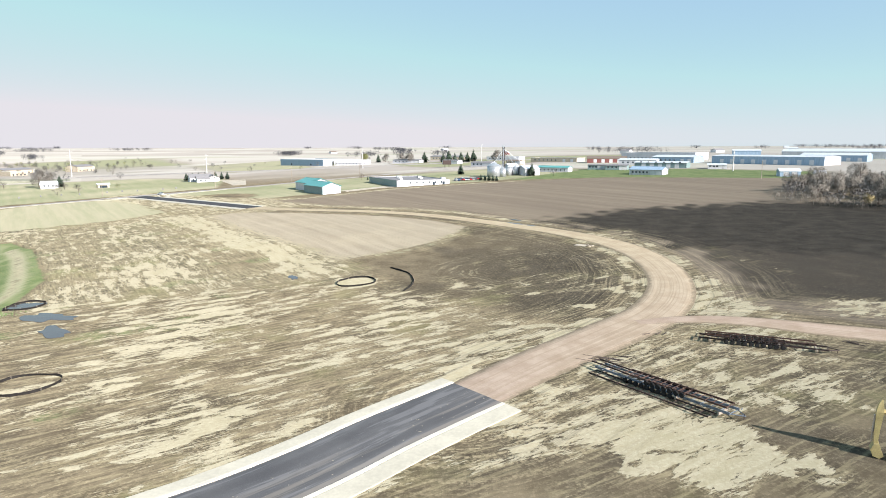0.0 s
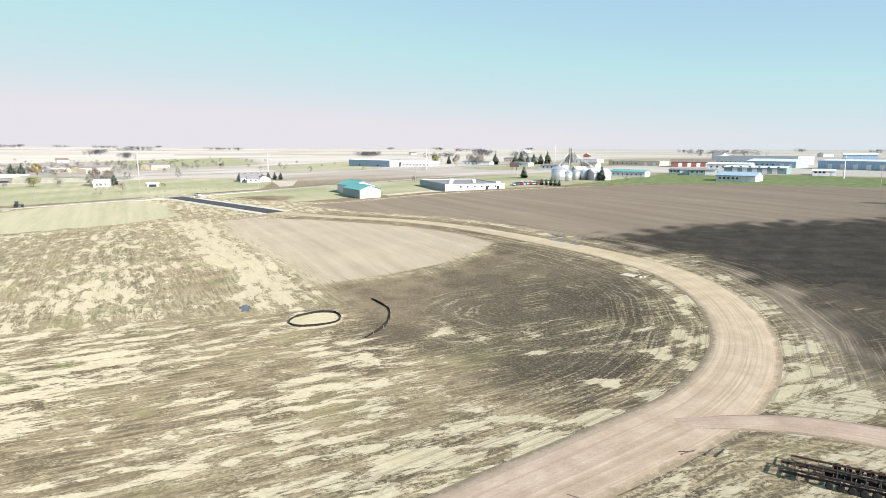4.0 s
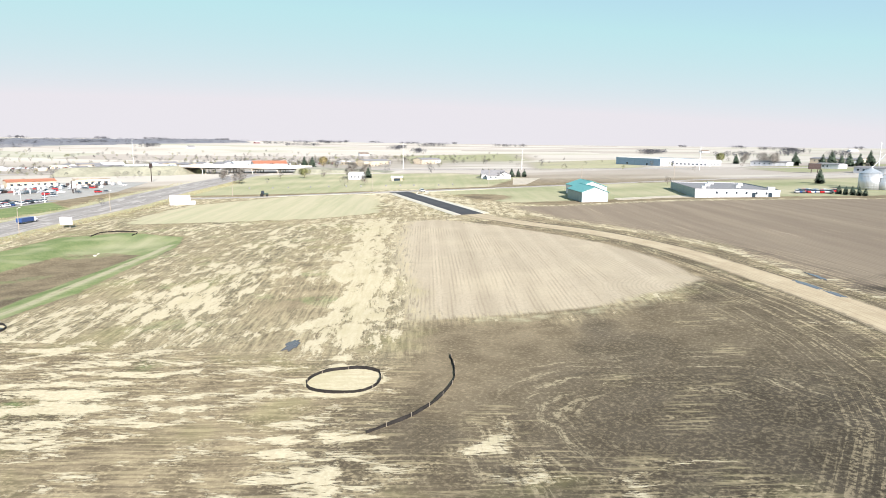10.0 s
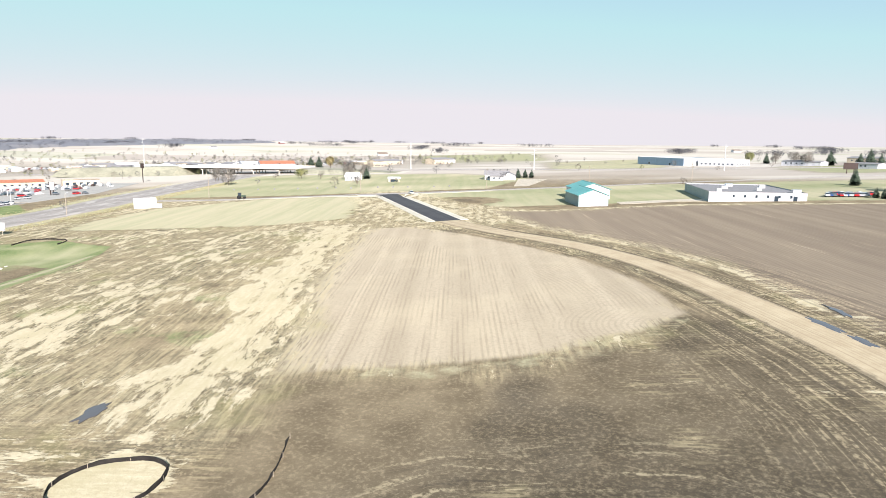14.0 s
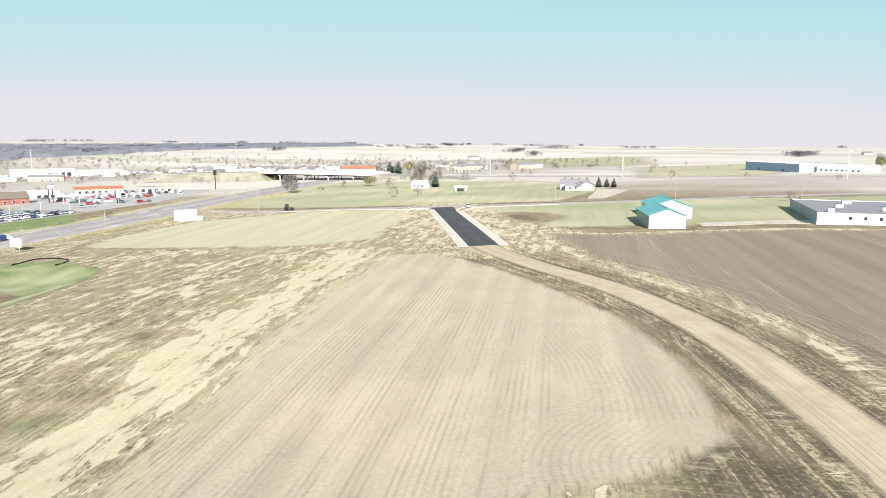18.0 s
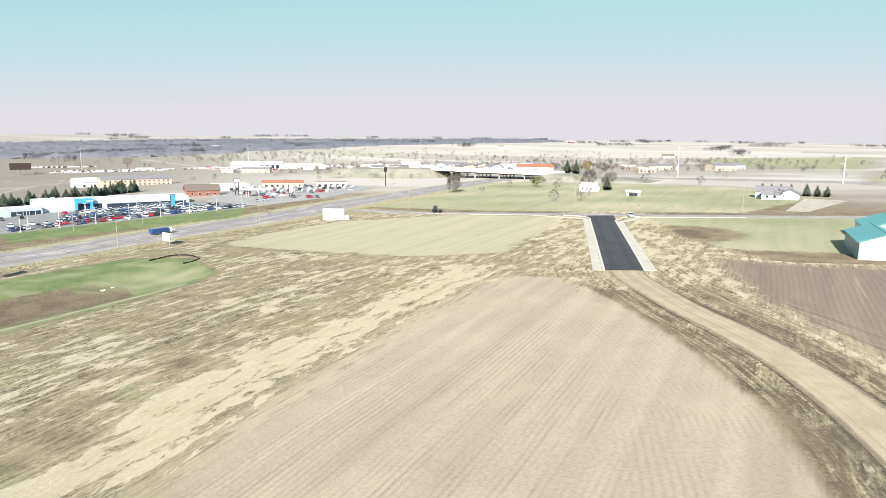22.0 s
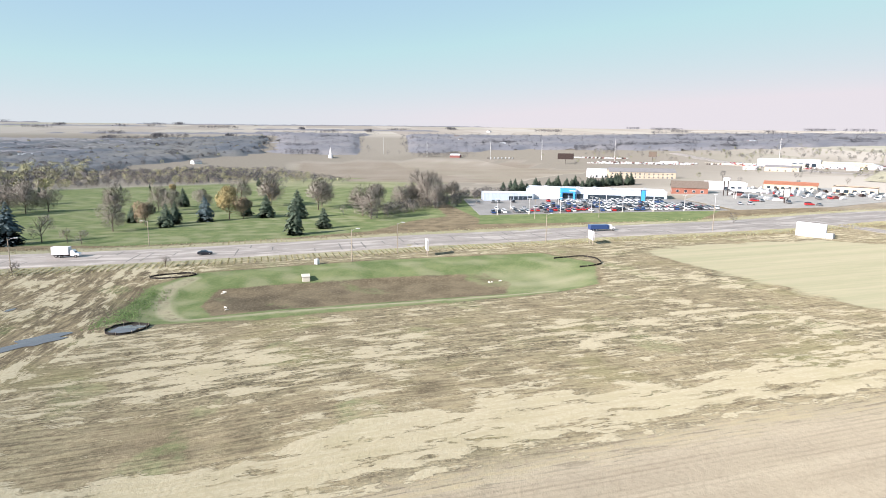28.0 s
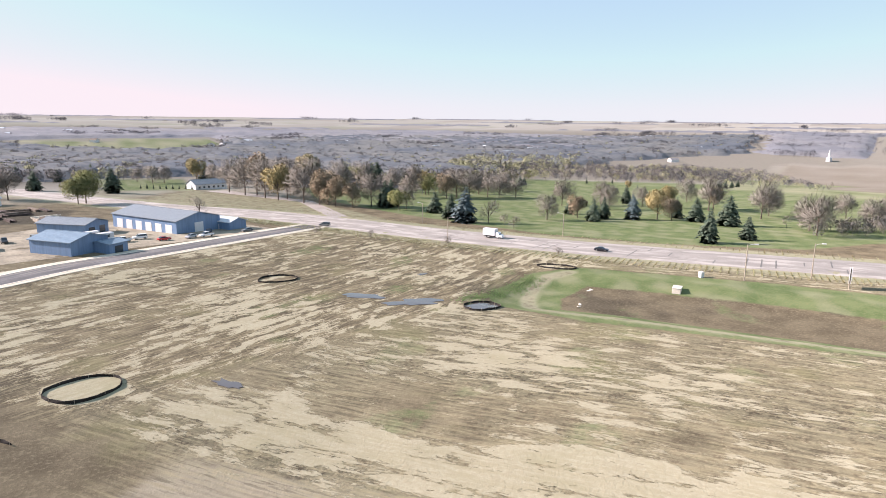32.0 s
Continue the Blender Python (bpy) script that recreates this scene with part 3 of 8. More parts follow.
def wobble(x, y, size, seed):
    """Smooth uneven values about 0, as wide as size."""
    out = np.zeros(np.shape(x))
    r = np.random.default_rng(seed)
    for _ in range(7):
        a, f, q = r.uniform(0, 6.28), r.uniform(0.6, 1.8) / size, r.uniform(0, 6.28)
        out += np.sin((x * math.cos(a) + y * math.sin(a)) * f * 6.28 + q)
    return out / 3.5


near_r = np.hypot(gx + 100, gy - 230)
calm = np.minimum.reduce([np.hypot(gx - a, gy - b) for a, b in ((-49.6, 185.6), (-91, 137.5), (-100, 149), (-113, 159.3), (-117.5, 117.8))])
gz = land(gx, gy) + ramp01(5, 11, calm) * ramp01(7, 12, np.minimum.reduce([away(q, gx, gy) for q in (DIRT, BRANCH, ROAD_A, ROAD_C)])) * np.where(near_r < 420, 0.05 * wobble(gx, gy, 14, 1) + 0.03 * wobble(gx, gy, 5, 2), 0)
tan_d, dark_d = inside(TAN, gx, gy), inside(DARK, gx, gy)
hay_d, till_d, basin_d, floor_d = inside(HAY, gx, gy), inside(TILLED, gx, gy), inside(BASIN, gx, gy), inside(FLOOR, gx, gy)
golf_d = np.maximum.reduce([inside(GOLF, gx, gy), inside(LAWN, gx, gy)])
lawn_d = np.maximum.reduce([inside(NORTH_LAWN, gx, gy), inside(CEMETERY, gx, gy)])
south_d, brown_d, yard_d, dlawn_d = inside(SOUTH, gx, gy), inside(BROWN_W, gx, gy) + 8 * wobble(gx, gy, 120, 55), inside(STEEL_YARD, gx, gy), inside(DEALER_LAWN, gx, gy)
way_d, dirt_d = away(HIGHWAY, gx, gy), away(DIRT, gx, gy)
branch_d, roada_d, roadc_d = away(BRANCH, gx, gy), away(ROAD_A, gx, gy), away(ROAD_C, gx, gy)
course_of = np.clip(ramp01(-9, 9, gy - 185 - 0.4 * (gx + 38)) * (gx < 0), 0, 1)
w1, w2, w3 = wobble(gx, gy, 40, 3), wobble(gx, gy, 17, 4), wobble(gx, gy, 90, 5)

site = ramp01(0, 12, inside([(-118, 0), (-178, 100), (-232, 180), (-300, 300), (-345, 350), (-270, 392), (-225, 436), (-100, 400), (70, 260), (80, 90), (10, 70)], gx, gy))
straw = site * (0.497 + 0.10 * w1 + 0.08 * w2)
straw = np.where(gy > 235, straw - 0.03, straw) - 0.035 * site * ramp01(-55, -85, gx) * ramp01(190, 170, gy)
straw = straw - 0.05 * ramp01(190, 205, gy) * (gy < 245) - 0.02 * (gy <= 205) * (gx < -50)
west_of_tan = (gx < -36) * (tan_d < 12) * (gx + gy < 195) * ramp01(330, 315, gy)
straw = straw - 0.08 * ramp01(9, 4, np.abs(tan_d + 31 + 3 * w1)) * west_of_tan * ramp01(300, 270, gy)
straw = np.maximum(straw, (0.61 + 0.10 * ramp01(-20, -8, tan_d) + 0.06 * w2) * ramp01(-28, -15, tan_d + 4 * w1 + 2 * w2) * west_of_tan)
straw = straw * ramp01(np.where(west_of_tan > 0, 11, 5), np.where(west_of_tan > 0, -7, -1), tan_d + 1.5 * w2)
straw = straw * ramp01(14, -10, dark_d + 4 * w2) + 0.26 * (1 - 0.7 * course_of) * ramp01(0, 6, dark_d) * ramp01(0.0, 0.9, wobble(gx, gy, 20, 31))
straw = straw * ramp01(5, -7, hay_d + 4 * w2) * ramp01(1, -2, basin_d)
edge = np.where(gx > -100, 1.0, 0.5)
straw = np.where((dirt_d < 20) & (gy > 245), straw * ramp01(8, 20, dirt_d), straw)
straw = np.maximum(straw, np.where(gy > 245, 0.34, 0.74) * ramp01(13, 6, dirt_d) * ramp01(3, 6, dirt_d) * (0.75 + 0.5 * w2))
straw = np.maximum(straw, yard_d.clip(0, 1) * (0.20 + 0.14 * w2 + 0.42 * ramp01(17, 6, np.hypot(gx - 30, gy - 84))))
straw = np.maximum(straw, 0.56 * ramp01(18, 8, np.abs(roadc_d - 12)) * (gy > 330) * (0.85 + 0.2 * w2))
straw = np.maximum(straw, 0.9 * ramp01(7.0, 5.6, np.hypot(gx + 29.3, gy - 178.3)))
straw = straw * (1 - 0.85 * ramp01(-2, 2, till_d) * (gy > 250))
straw = np.maximum(straw, (0.58 + 0.12 * w2) * ramp01(2.4, 0.6, np.abs(till_d)) * (gy > 262) * (gx < 45))
straw = np.maximum(straw, (0.44 + 0.1 * w2) * ramp01(10, 1, till_d) * ramp01(-1, 1, till_d) * (gy > 268) * (gx < 30))
straw = np.maximum(straw, 0.66 * ramp01(12, 3, np.hypot((gx - 92) * 0.6, gy - 143)) * (0.8 + 0.3 * w2))
straw = np.maximum(straw, 0.14 * ramp01(22, 6, np.abs(np.hypot(gx - 30, gy - 190) - 52)) * (gx > 66) * (gy < 215) * (0.8 + 0.5 * w2))
straw = np.clip(straw * ramp01(0, 3, way_d - 18), 0, 1)
for px, py, sx, sy in ((46.5, 210, 1.7, 8.0), (48.6, 190, 1.8, 9.0), (45.0, 172, 1.8, 8.0), (39.5, 161, 2.6, 4.2), (29, 147.5, 4.8, 1.8), (17, 133, 5.5, 1.6), (66, 168, 1.2, 5.5), (62.6, 156, 1.4, 4.4), (67.5, 193, 1.2, 8), (64.0, 219, 1.4, 7), (85, 141.5, 6.0, 1.4), (8, 122, 6, 2.4)):
    straw = np.maximum(straw, 0.80 * ramp01(1.35, 0.45, np.hypot((gx - px) / sx, (gy - py) / sy) + 0.35 * wobble(gx, gy, 5, 51)))
straw = np.maximum(straw, (0.72 + 0.1 * w2) * ramp01(-3.5, 2.5, inside([(25.4, 92.5), (21.4, 84.9), (21.4, 75.2), (26.2, 72.7), (33.2, 72.6), (46.5, 76.8), (41.6, 84.5), (34.1, 89.6), (29.8, 95.3)], gx, gy) + 2.5 * wobble(gx, gy, 6, 52)))
straw = np.maximum(straw, (0.62 + 0.1 * w2) * ramp01(-3, 4, inside([(36.8, 105.8), (42.7, 108.1), (47, 110), (48.4, 99.9), (47.2, 92), (43.7, 93), (39.7, 102.3)], gx, gy) + 3 * wobble(gx, gy, 7, 53)))
straw = np.maximum(straw, 0.60 * ramp01(3.4, 0.8, np.abs(np.hypot(gx - 20, gy - 184) - 22 + 2 * w2)) * ramp01(186, 178, gy) * (0.75 + 0.5 * wobble(gx, gy, 9, 54)))
dark = (0.66 - 0.18 * ramp01(198, 228, gy)) * (0.5 + 0.5 * ramp01(-20, 12, gx) + 0.14 * ramp01(8, 30, gx)) * ramp01(-9, 7, dark_d + 3 * w2)
straw = np.maximum(straw, 0.42 * ramp01(15, 5, np.hypot((gx - 10) * 0.8, gy - 168)) * (0.7 + 0.5 * w2))
straw = np.maximum(straw, 0.34 * ramp01(10, 3, np.hypot((gx - 26) * 0.5, gy - 177)) * (0.7 + 0.5 * w2))
dark = np.maximum(dark, 0.6 * site * ramp01(-0.2, 0.9, w1 + 0.4 * w2) * ramp01(-6, -14, till_d))
dark = np.maximum(dark, 0.45 * site * ramp01(-35, -60, gx) * ramp01(205, 180, gy) * (0.8 + 0.3 * w2))
dark = np.maximum(dark, 0.55 * ramp01(15, 5, dirt_d) * (gx > -100))
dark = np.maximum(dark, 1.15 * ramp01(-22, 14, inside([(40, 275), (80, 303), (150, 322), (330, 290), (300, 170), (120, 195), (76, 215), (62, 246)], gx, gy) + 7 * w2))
dark = np.maximum(dark, 0.62 * site * ramp01(0.0, 1.0, course_of) * ramp01(-30, -37, tan_d) * (basin_d < -2) * ramp01(285, 262, gy) * ramp01(-0.7, 0.5, w1 + 0.6 * w2))
dark = np.maximum(dark, (0.46 + 0.2 * w1) * site * course_of * ramp01(-26, -36, tan_d) * (basin_d < -2) * ramp01(300, 280, gy))
dark = np.maximum(dark, (0.54 + 0.2 * w2) * ramp01(-2, 4, yard_d) * ramp01(60, 80, gy))
dark = np.maximum(dark, 0.35 * ramp01(0, 4, floor_d))
dark = np.maximum(dark, 0.7 * ramp01(-4, 4, inside([(-22, -108), (34, -120), (28, -46), (-16, -46)], gx, gy)))
dark = np.maximum(dark, 0.55 * ramp01(14, 4, np.hypot(gx + 160, gy - 418)))
dark = np.maximum(dark, 0.72 * ramp01(-4, 8, inside([(66, 150), (72, 178), (73, 205), (66, 230), (90, 235), (200, 200), (300, 150), (200, 120), (110, 135)], gx, gy) + 3 * w2))
green = 1.0 * ramp01(-2, 3, basin_d) * ramp01(2.5, -2.5, floor_d)
green = np.maximum(green, 1.0 * ramp01(-8, 7, hay_d + 2 * w2))
green = np.maximum(green, ramp01(-4, 6, golf_d) * 1.0)
green = np.maximum(green, 0.75 * ramp01(-6, 10, lawn_d))
green = green * ramp01(12, 30, np.hypot(gx + 160, gy - 415))
green = np.maximum(green, 0.95 * ramp01(-1, 2, dlawn_d))
green = np.maximum(green, 0.75 * ramp01(-4, 6, inside([(30, 500), (60, 560), (120, 640), (210, 610), (300, 540), (262, 486), (232, 470), (110, 507)], gx, gy)))
green = np.maximum(green, 0.46 * site * (tan_d < -3) * (dark_d < 0) * ramp01(-48, -66, gx) * (gy < 300) * ramp01(0.2, 0.9, wobble(gx, gy, 33, 9)))
green = np.maximum(green, 0.5 * ramp01(-5, 5, south_d))
fringe = ramp01(6, 1, np.abs(tan_d + 2.5 + w2)) * (gx > -30) * (gx < 4) * (gy < 266)
green = np.maximum(green, 0.40 * fringe)
FIELD_G = [(-989, 1354), (-860, 1756), (-476, 1086), (-579, 891)]
FIELD_O = [(-432, 995), (-396, 1396), (-206, 865), (-281, 737)]
FIELD_T = [(-270, 650), (-183, 830), (-60, 610), (-180, 540)]
FIELD_E = [(-120, 900), (160, 1300), (420, 1250), (160, 900), (-40, 760)]
field_g, field_o, field_t = np.maximum(inside(FIELD_G, gx, gy), inside(FIELD_E, gx, gy)), inside(FIELD_O, gx, gy), inside(FIELD_T, gx, gy)
green = np.maximum(green, 0.75 * ramp01(-8, 8, np.maximum(field_g, field_o)))
strip_d = np.maximum(inside(STRIP_W, gx, gy), inside(MEADOW, gx, gy))
green = np.maximum(green, 0.8 * ramp01(-8, 10, strip_d))
green = np.maximum(green, 0.62 * ramp01(34, 20, way_d) * (gy < 600))
rim_d = away([(-158, 137), (-150, 136.5), (-142, 141), (-133, 150), (-126, 161), (-126, 172), (-131, 181), (-143, 199), (-159, 221), (-174, 238)], gx, gy)
pale = np.maximum(ramp01(-9, -2, hay_d), ramp01(-6, 6, south_d) * 0.8)
pale = np.maximum(pale, np.where(lawn_d > 0, 0.72 + 0.25 * w3, 0))
pale = np.maximum(pale, 0.35 * ramp01(-6, 10, golf_d) * ramp01(-0.2, 0.9, w2 + 0.5 * w1))
pale = np.maximum(pale, 0.9 * ramp01(36, 24, way_d) * (basin_d < -2) * (golf_d < 0) * (dlawn_d < 0))
pale = np.maximum(pale, 0.95 * ramp01(3.2, 1.2, rim_d))
pale = np.maximum(pale, (0.5 + 0.4 * w3) * ramp01(-8, 10, strip_d))
pale = np.maximum(pale, 0.6 * ramp01(-8, 8, field_g) + 0.85 * ramp01(-8, 8, field_o))
pale = np.maximum(pale, 0.58 * ramp01(19, 5, np.hypot(gx + 191, (gy - 232) * 0.8)) * (0.8 + 0.4 * w2))
pale = np.maximum(pale, 0.95 * fringe)
pale = np.maximum(pale, 0.35 * ramp01(-2, 3, basin_d) * ramp01(-0.2, 0.9, w2))
green = np.where(rim_d < 3.2, np.minimum(green, 0.55 + 0.45 * ramp01(1.2, 3.2, rim_d)), green)
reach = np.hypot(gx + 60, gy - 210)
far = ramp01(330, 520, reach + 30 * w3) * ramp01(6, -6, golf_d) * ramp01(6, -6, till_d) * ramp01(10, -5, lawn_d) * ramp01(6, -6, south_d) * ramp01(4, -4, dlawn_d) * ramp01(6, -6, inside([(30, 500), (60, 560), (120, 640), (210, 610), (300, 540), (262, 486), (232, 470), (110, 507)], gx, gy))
tilled = np.maximum.reduce([ramp01(-1.5, 1.5, till_d), 0.75 * ramp01(-10, 10, brown_d), 0.35 * ramp01(-8, 8, field_t)])
far = far * (1 - (0.68 + 0.1 * w3) * ramp01(-10, 10, brown_d)) * ramp01(8, -8, np.maximum.reduce([strip_d, field_g, field_o])) * (1 - 0.3 * ramp01(-8, 8, field_t))
bearing = np.arctan2(gy - 200, gx + 50)
woods = ramp01(-0.35, 0.05, np.cos(bearing - radians(232)) - 0.62) * ramp01(420, 560, reach) * (0.25 + 0.75 * ramp01(2900, 2500, reach)) * ramp01(20, -30, golf_d) * (brown_d < 0) * (1 - 0.15 * ramp01(-30, 30, inside([(-1400, -440), (-1640, -590), (-2420, -990), (-2900, -1100), (-2900, -850), (-1640, -400)], gx, gy))) * ramp01(10, -10, strip_d)
woods = np.maximum(woods, 0.62 * ramp01(1.15, 0.8, np.hypot((gx + 950) / 600, (gy - 720 - 0.35 * (gx + 950)) / 300) + 0.15 * w3))
course = course_of

turn_d = away([(-131, 320), (-118, 329.5), (-100, 326), (-81, 320.5), (-56.5, 311.5), (-34, 300.5), (-16.5, 287), (-7.5, 277.5), (1, 266), (1, 257)], gx, gy)


def sheet(name, vx, vy, vz, nx, ny, layers, mat):
    me = bpy.data.meshes.new(name)
    co = np.stack([vx * K, vy * K, vz * K], 1)
    i = np.arange((nx - 1) * (ny - 1))
    a = (i // (nx - 1)) * nx + i % (nx - 1)
    quads = np.stack([a, a + 1, a + nx + 1, a + nx], 1)
    me.from_pydata(co.tolist(), [], quads.tolist())
    for key, cols in layers.items():
        lay = me.attributes.new(key, "FLOAT_COLOR", "POINT")
        lay.data.foreach_set("color", np.column_stack([*cols, np.ones(len(vx))]).astype(np.float32).ravel())
    me.shade_smooth()
    me.materials.append(mat)
    return new(name, me)


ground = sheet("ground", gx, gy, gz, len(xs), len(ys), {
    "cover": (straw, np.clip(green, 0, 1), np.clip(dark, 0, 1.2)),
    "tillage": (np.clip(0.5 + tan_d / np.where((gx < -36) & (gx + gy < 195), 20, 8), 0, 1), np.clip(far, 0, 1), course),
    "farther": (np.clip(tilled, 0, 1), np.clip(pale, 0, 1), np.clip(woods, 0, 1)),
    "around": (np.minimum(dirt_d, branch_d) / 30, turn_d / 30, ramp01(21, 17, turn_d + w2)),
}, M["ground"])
tagged(ground, "bare autumn farmland with straw windrows, dark soil and stubble", "ground", kind="structure")


# ---- helpers for things ----
def mesh_of(name, bm, mat, smooth=False):
    me = bpy.data.meshes.new(name)
    bm.to_mesh(me)
    bm.free()
    for m in mat if isinstance(mat, (list, tuple)) else [mat]:
        me.materials.append(m)
    if smooth:
        me.shade_smooth()
    return me


def part(name, bm, mat, parent, label="", smooth=False):
    me = bm if isinstance(bm, bpy.types.Mesh) else mesh_of(name, bm, mat, smooth)
    ob = new(name, me)
    ob.parent = parent
    if label:
        ob["label"] = label
    return ob


def box(bm, x0, x1, y0, y1, z0, z1, bevel=0.0):
    v = [bm.verts.new((x, y, z)) for z in (z0, z1) for x, y in ((x0, y0), (x1, y0), (x1, y1), (x0, y1))]
    fs = [bm.faces.new([v[i] for i in f]) for f in ((3, 2, 1, 0), (4, 5, 6, 7), (0, 1, 5, 4), (1, 2, 6, 5), (2, 3, 7, 6), (3, 0, 4, 7))]
    if bevel:
        bmesh.ops.bevel(bm, geom=list({e for f in fs for e in f.edges}), offset=bevel, segments=1, affect="EDGES")
    return bm


def a_box(x0, x1, y0, y1, z0, z1, bevel=0.0):
    return box(bmesh.new(), x0, x1, y0, y1, z0, z1, bevel)


def tube(bm, pts, radii, sides=6, cap=True):
    """A tapered tube along points."""
    rings, n = [], len(pts)
    for i, p in enumerate(pts):
        d = (Vector(pts[min(i + 1, n - 1)]) - Vector(pts[max(i - 1, 0)])).normalized()
        u = d.orthogonal().normalized() if abs(d.z) > 0.9 else d.cross(Vector((0, 0, 1))).normalized()
        w = d.cross(u)
        r = radii[i] if isinstance(radii, (list, tuple)) else radii
        rings.append([bm.verts.new(Vector(p) + r * (math.cos(a) * u + math.sin(a) * w)) for a in (2 * math.pi * k / sides for k in range(sides))])
    for a, b in zip(rings, rings[1:]):
        for k in range(sides):
            bm.faces.new((a[k], a[(k + 1) % sides], b[(k + 1) % sides], b[k]))
    if cap:
        bm.faces.new(rings[0][::-1]), bm.faces.new(rings[-1])
    return bm


def empty(name, m, label="", category="", group="", kind=""):
    ob = new(name)
    ob.matrix_basis = m
    return tagged(ob, label, category, group, kind)


def bearing_to(a, b):
    return math.degrees(math.atan2(b[1] - a[1], b[0] - a[0]))


# ---- roads ----
def ribbon(name, pts, widths, mat, label, category, lift=0.05, step=3.0, red=None, parent=None):
    """A strip of paving draped on the land, with edges that go down into it."""
    c = curve_through(pts, step)
    wid = np.interp(np.linspace(0, 1, len(c)), np.linspace(0, 1, len(widths)), widths) / K
    d = np.gradient(c, axis=0)
    d /= np.hypot(d[:, 0], d[:, 1])[:, None]
    nrm = np.stack([-d[:, 1], d[:, 0]], 1)
    cols = np.linspace(-0.5, 0.5, 7)
    verts, lanes = [], []
    for i in range(len(c)):
        for k in range(-1, 8):
            f = cols[min(max(k, 0), 6)]
            x, y = c[i] + nrm[i] * (wid[i] * f + (0.9 if k == 7 else -0.9 if k == -1 else 0))
            z = K * float(land(x, y)) + (lift if 0 <= k <= 6 else -0.18) + 0.03 * (1 - 4 * f * f)
            verts.append((K * x, K * y, z))
            lanes.append((f + 0.5, red[0] + (red[1] - red[0]) * min(1, i / (len(c) * red[2])) if red else 0, i * step / 30, 1))
    faces = [(i * 9 + k, (i + 1) * 9 + k, (i + 1) * 9 + k + 1, i * 9 + k + 1) for i in range(len(c) - 1) for k in range(8)]
    me = bpy.data.meshes.new(name)
    me.from_pydata(verts, [], [f[::-1] for f in faces])
    lay = me.attributes.new("lane", "FLOAT_COLOR", "POINT")
    lay.data.foreach_set("color", np.array(lanes, np.float32).ravel())
    me.materials.append(mat)
    me.shade_smooth()
    ob = new(name, me)
    if parent:
        ob.parent = parent
        return ob
    return tagged(ob, label, category, kind="structure")


def offset_line(pts, by, step=3.0, start=0.0, end=1.0):
    c = curve_through(pts, step)
    d = np.gradient(c, axis=0)
    d /= np.hypot(d[:, 0], d[:, 1])[:, None]
    q = c + np.stack([-d[:, 1], d[:, 0]], 1) * by
    n = len(q)
    q = q[int(start * n):max(int(end * n), 2)]
    return [tuple(p) for p in q[::3]] + [tuple(q[-1])]


ribbon("road_dirt", DIRT, [9.5, 11.5, 10, 10, 8.6, 7.6, 7.2, 7.0, 8.0], M["dirt"], "tan packed dirt road with wheel tracks curving through fields", "dirt road", 0.05, red=(1.0, 0.0, 0.45))
ribbon("road_dirt_branch", BRANCH, [3, 7.5, 7, 7, 7], M["dirt"], "reddish packed dirt side road", "dirt road", 0.07, red=(1.0, 0.9, 1.0))
ribbon("road_new", ROAD_A, [9.9, 9.9, 9.9, 10.5, 12], M["asphalt_new"], "freshly paved dark asphalt street ending at a dirt road", "street", 0.06)
ribbon("road_spur", ROAD_C, [9.4, 9.4, 9.4, 11], M["asphalt_spur"], "freshly paved dark asphalt spur with pale edges", "street", 0.06)
ribbon("road_cross", ROAD_N, [7.5, 7.5, 7.5, 7.5], M["asphalt_old"], "worn grey two-lane country road", "road", 0.05, 5)
ribbon("highway", HIGHWAY, [27, 28, 29, 29, 29], M["asphalt_old"], "wide worn concrete highway with dark tar joints", "highway", 0.05, 5)
ribbon("freeway", FREEWAY, [24, 24], M["asphalt_old"], "distant raised freeway", "freeway", 0.1, 15)


# ---- kerbs and edges ----
def edge_run(name, pts, mat, label, category, width, height, lift=0.03, step=2.0):
    """A raised strip along a line: a kerb or a graded edge."""
    c = curve_through(pts, step)
    d = np.gradient(c, axis=0)
    d /= np.hypot(d[:, 0], d[:, 1])[:, None]
    nrm = np.stack([-d[:, 1], d[:, 0]], 1) * (width / K / 2)
    bm = bmesh.new()
    rows = []
    for i in range(len(c)):
        row = []
        for f, up in ((-1, -0.2), (-1, height - 0.03), (-0.9, height), (0.9, height), (1, height - 0.03), (1, -0.2)):
            x, y = c[i] + nrm[i] * f
            row.append(bm.verts.new((K * x, K * y, K * float(land(x, y)) + lift + up)))
        rows.append(row)
    for a, b in zip(rows, rows[1:]):
        for k in range(5):
            bm.faces.new((a[k], a[k + 1], b[k + 1], b[k]))
    bm.faces.new(rows[0]), bm.faces.new(rows[-1][::-1])
    bmesh.ops.recalc_face_normals(bm, faces=bm.faces)
    return tagged(new(name, mesh_of(name, bm, mat)), label, category, kind="structure")


for side in (1, -1):
    edge_run("kerb", offset_line(ROAD_A, side * 5.75), M["concrete"], "new pale concrete kerb along the dark street", "kerb", 0.6, 0.15)
    edge_run("verge", offset_line(ROAD_A, side * (7.75 if side > 0 else 7.3)), M["verge"], "pale straw-mulched verge strip behind the kerb", "verge", 2.9 if side > 0 else 2.1, 0.10)
edge_run("kerb", offset_line(ROAD_C, 5.5, end=0.93) + [(-226, 421), (-233, 417), (-240, 420)], M["concrete"], "new pale concrete kerb along the dark spur", "kerb", 0.6, 0.15)
edge_run("verge", offset_line(ROAD_C, 7.2, end=0.9) + [(-224, 415), (-234, 410), (-247, 404), (-272, 379), (-285, 366)], M["verge"], "pale graded verge strip behind the kerb", "verge", 2.4, 0.10)
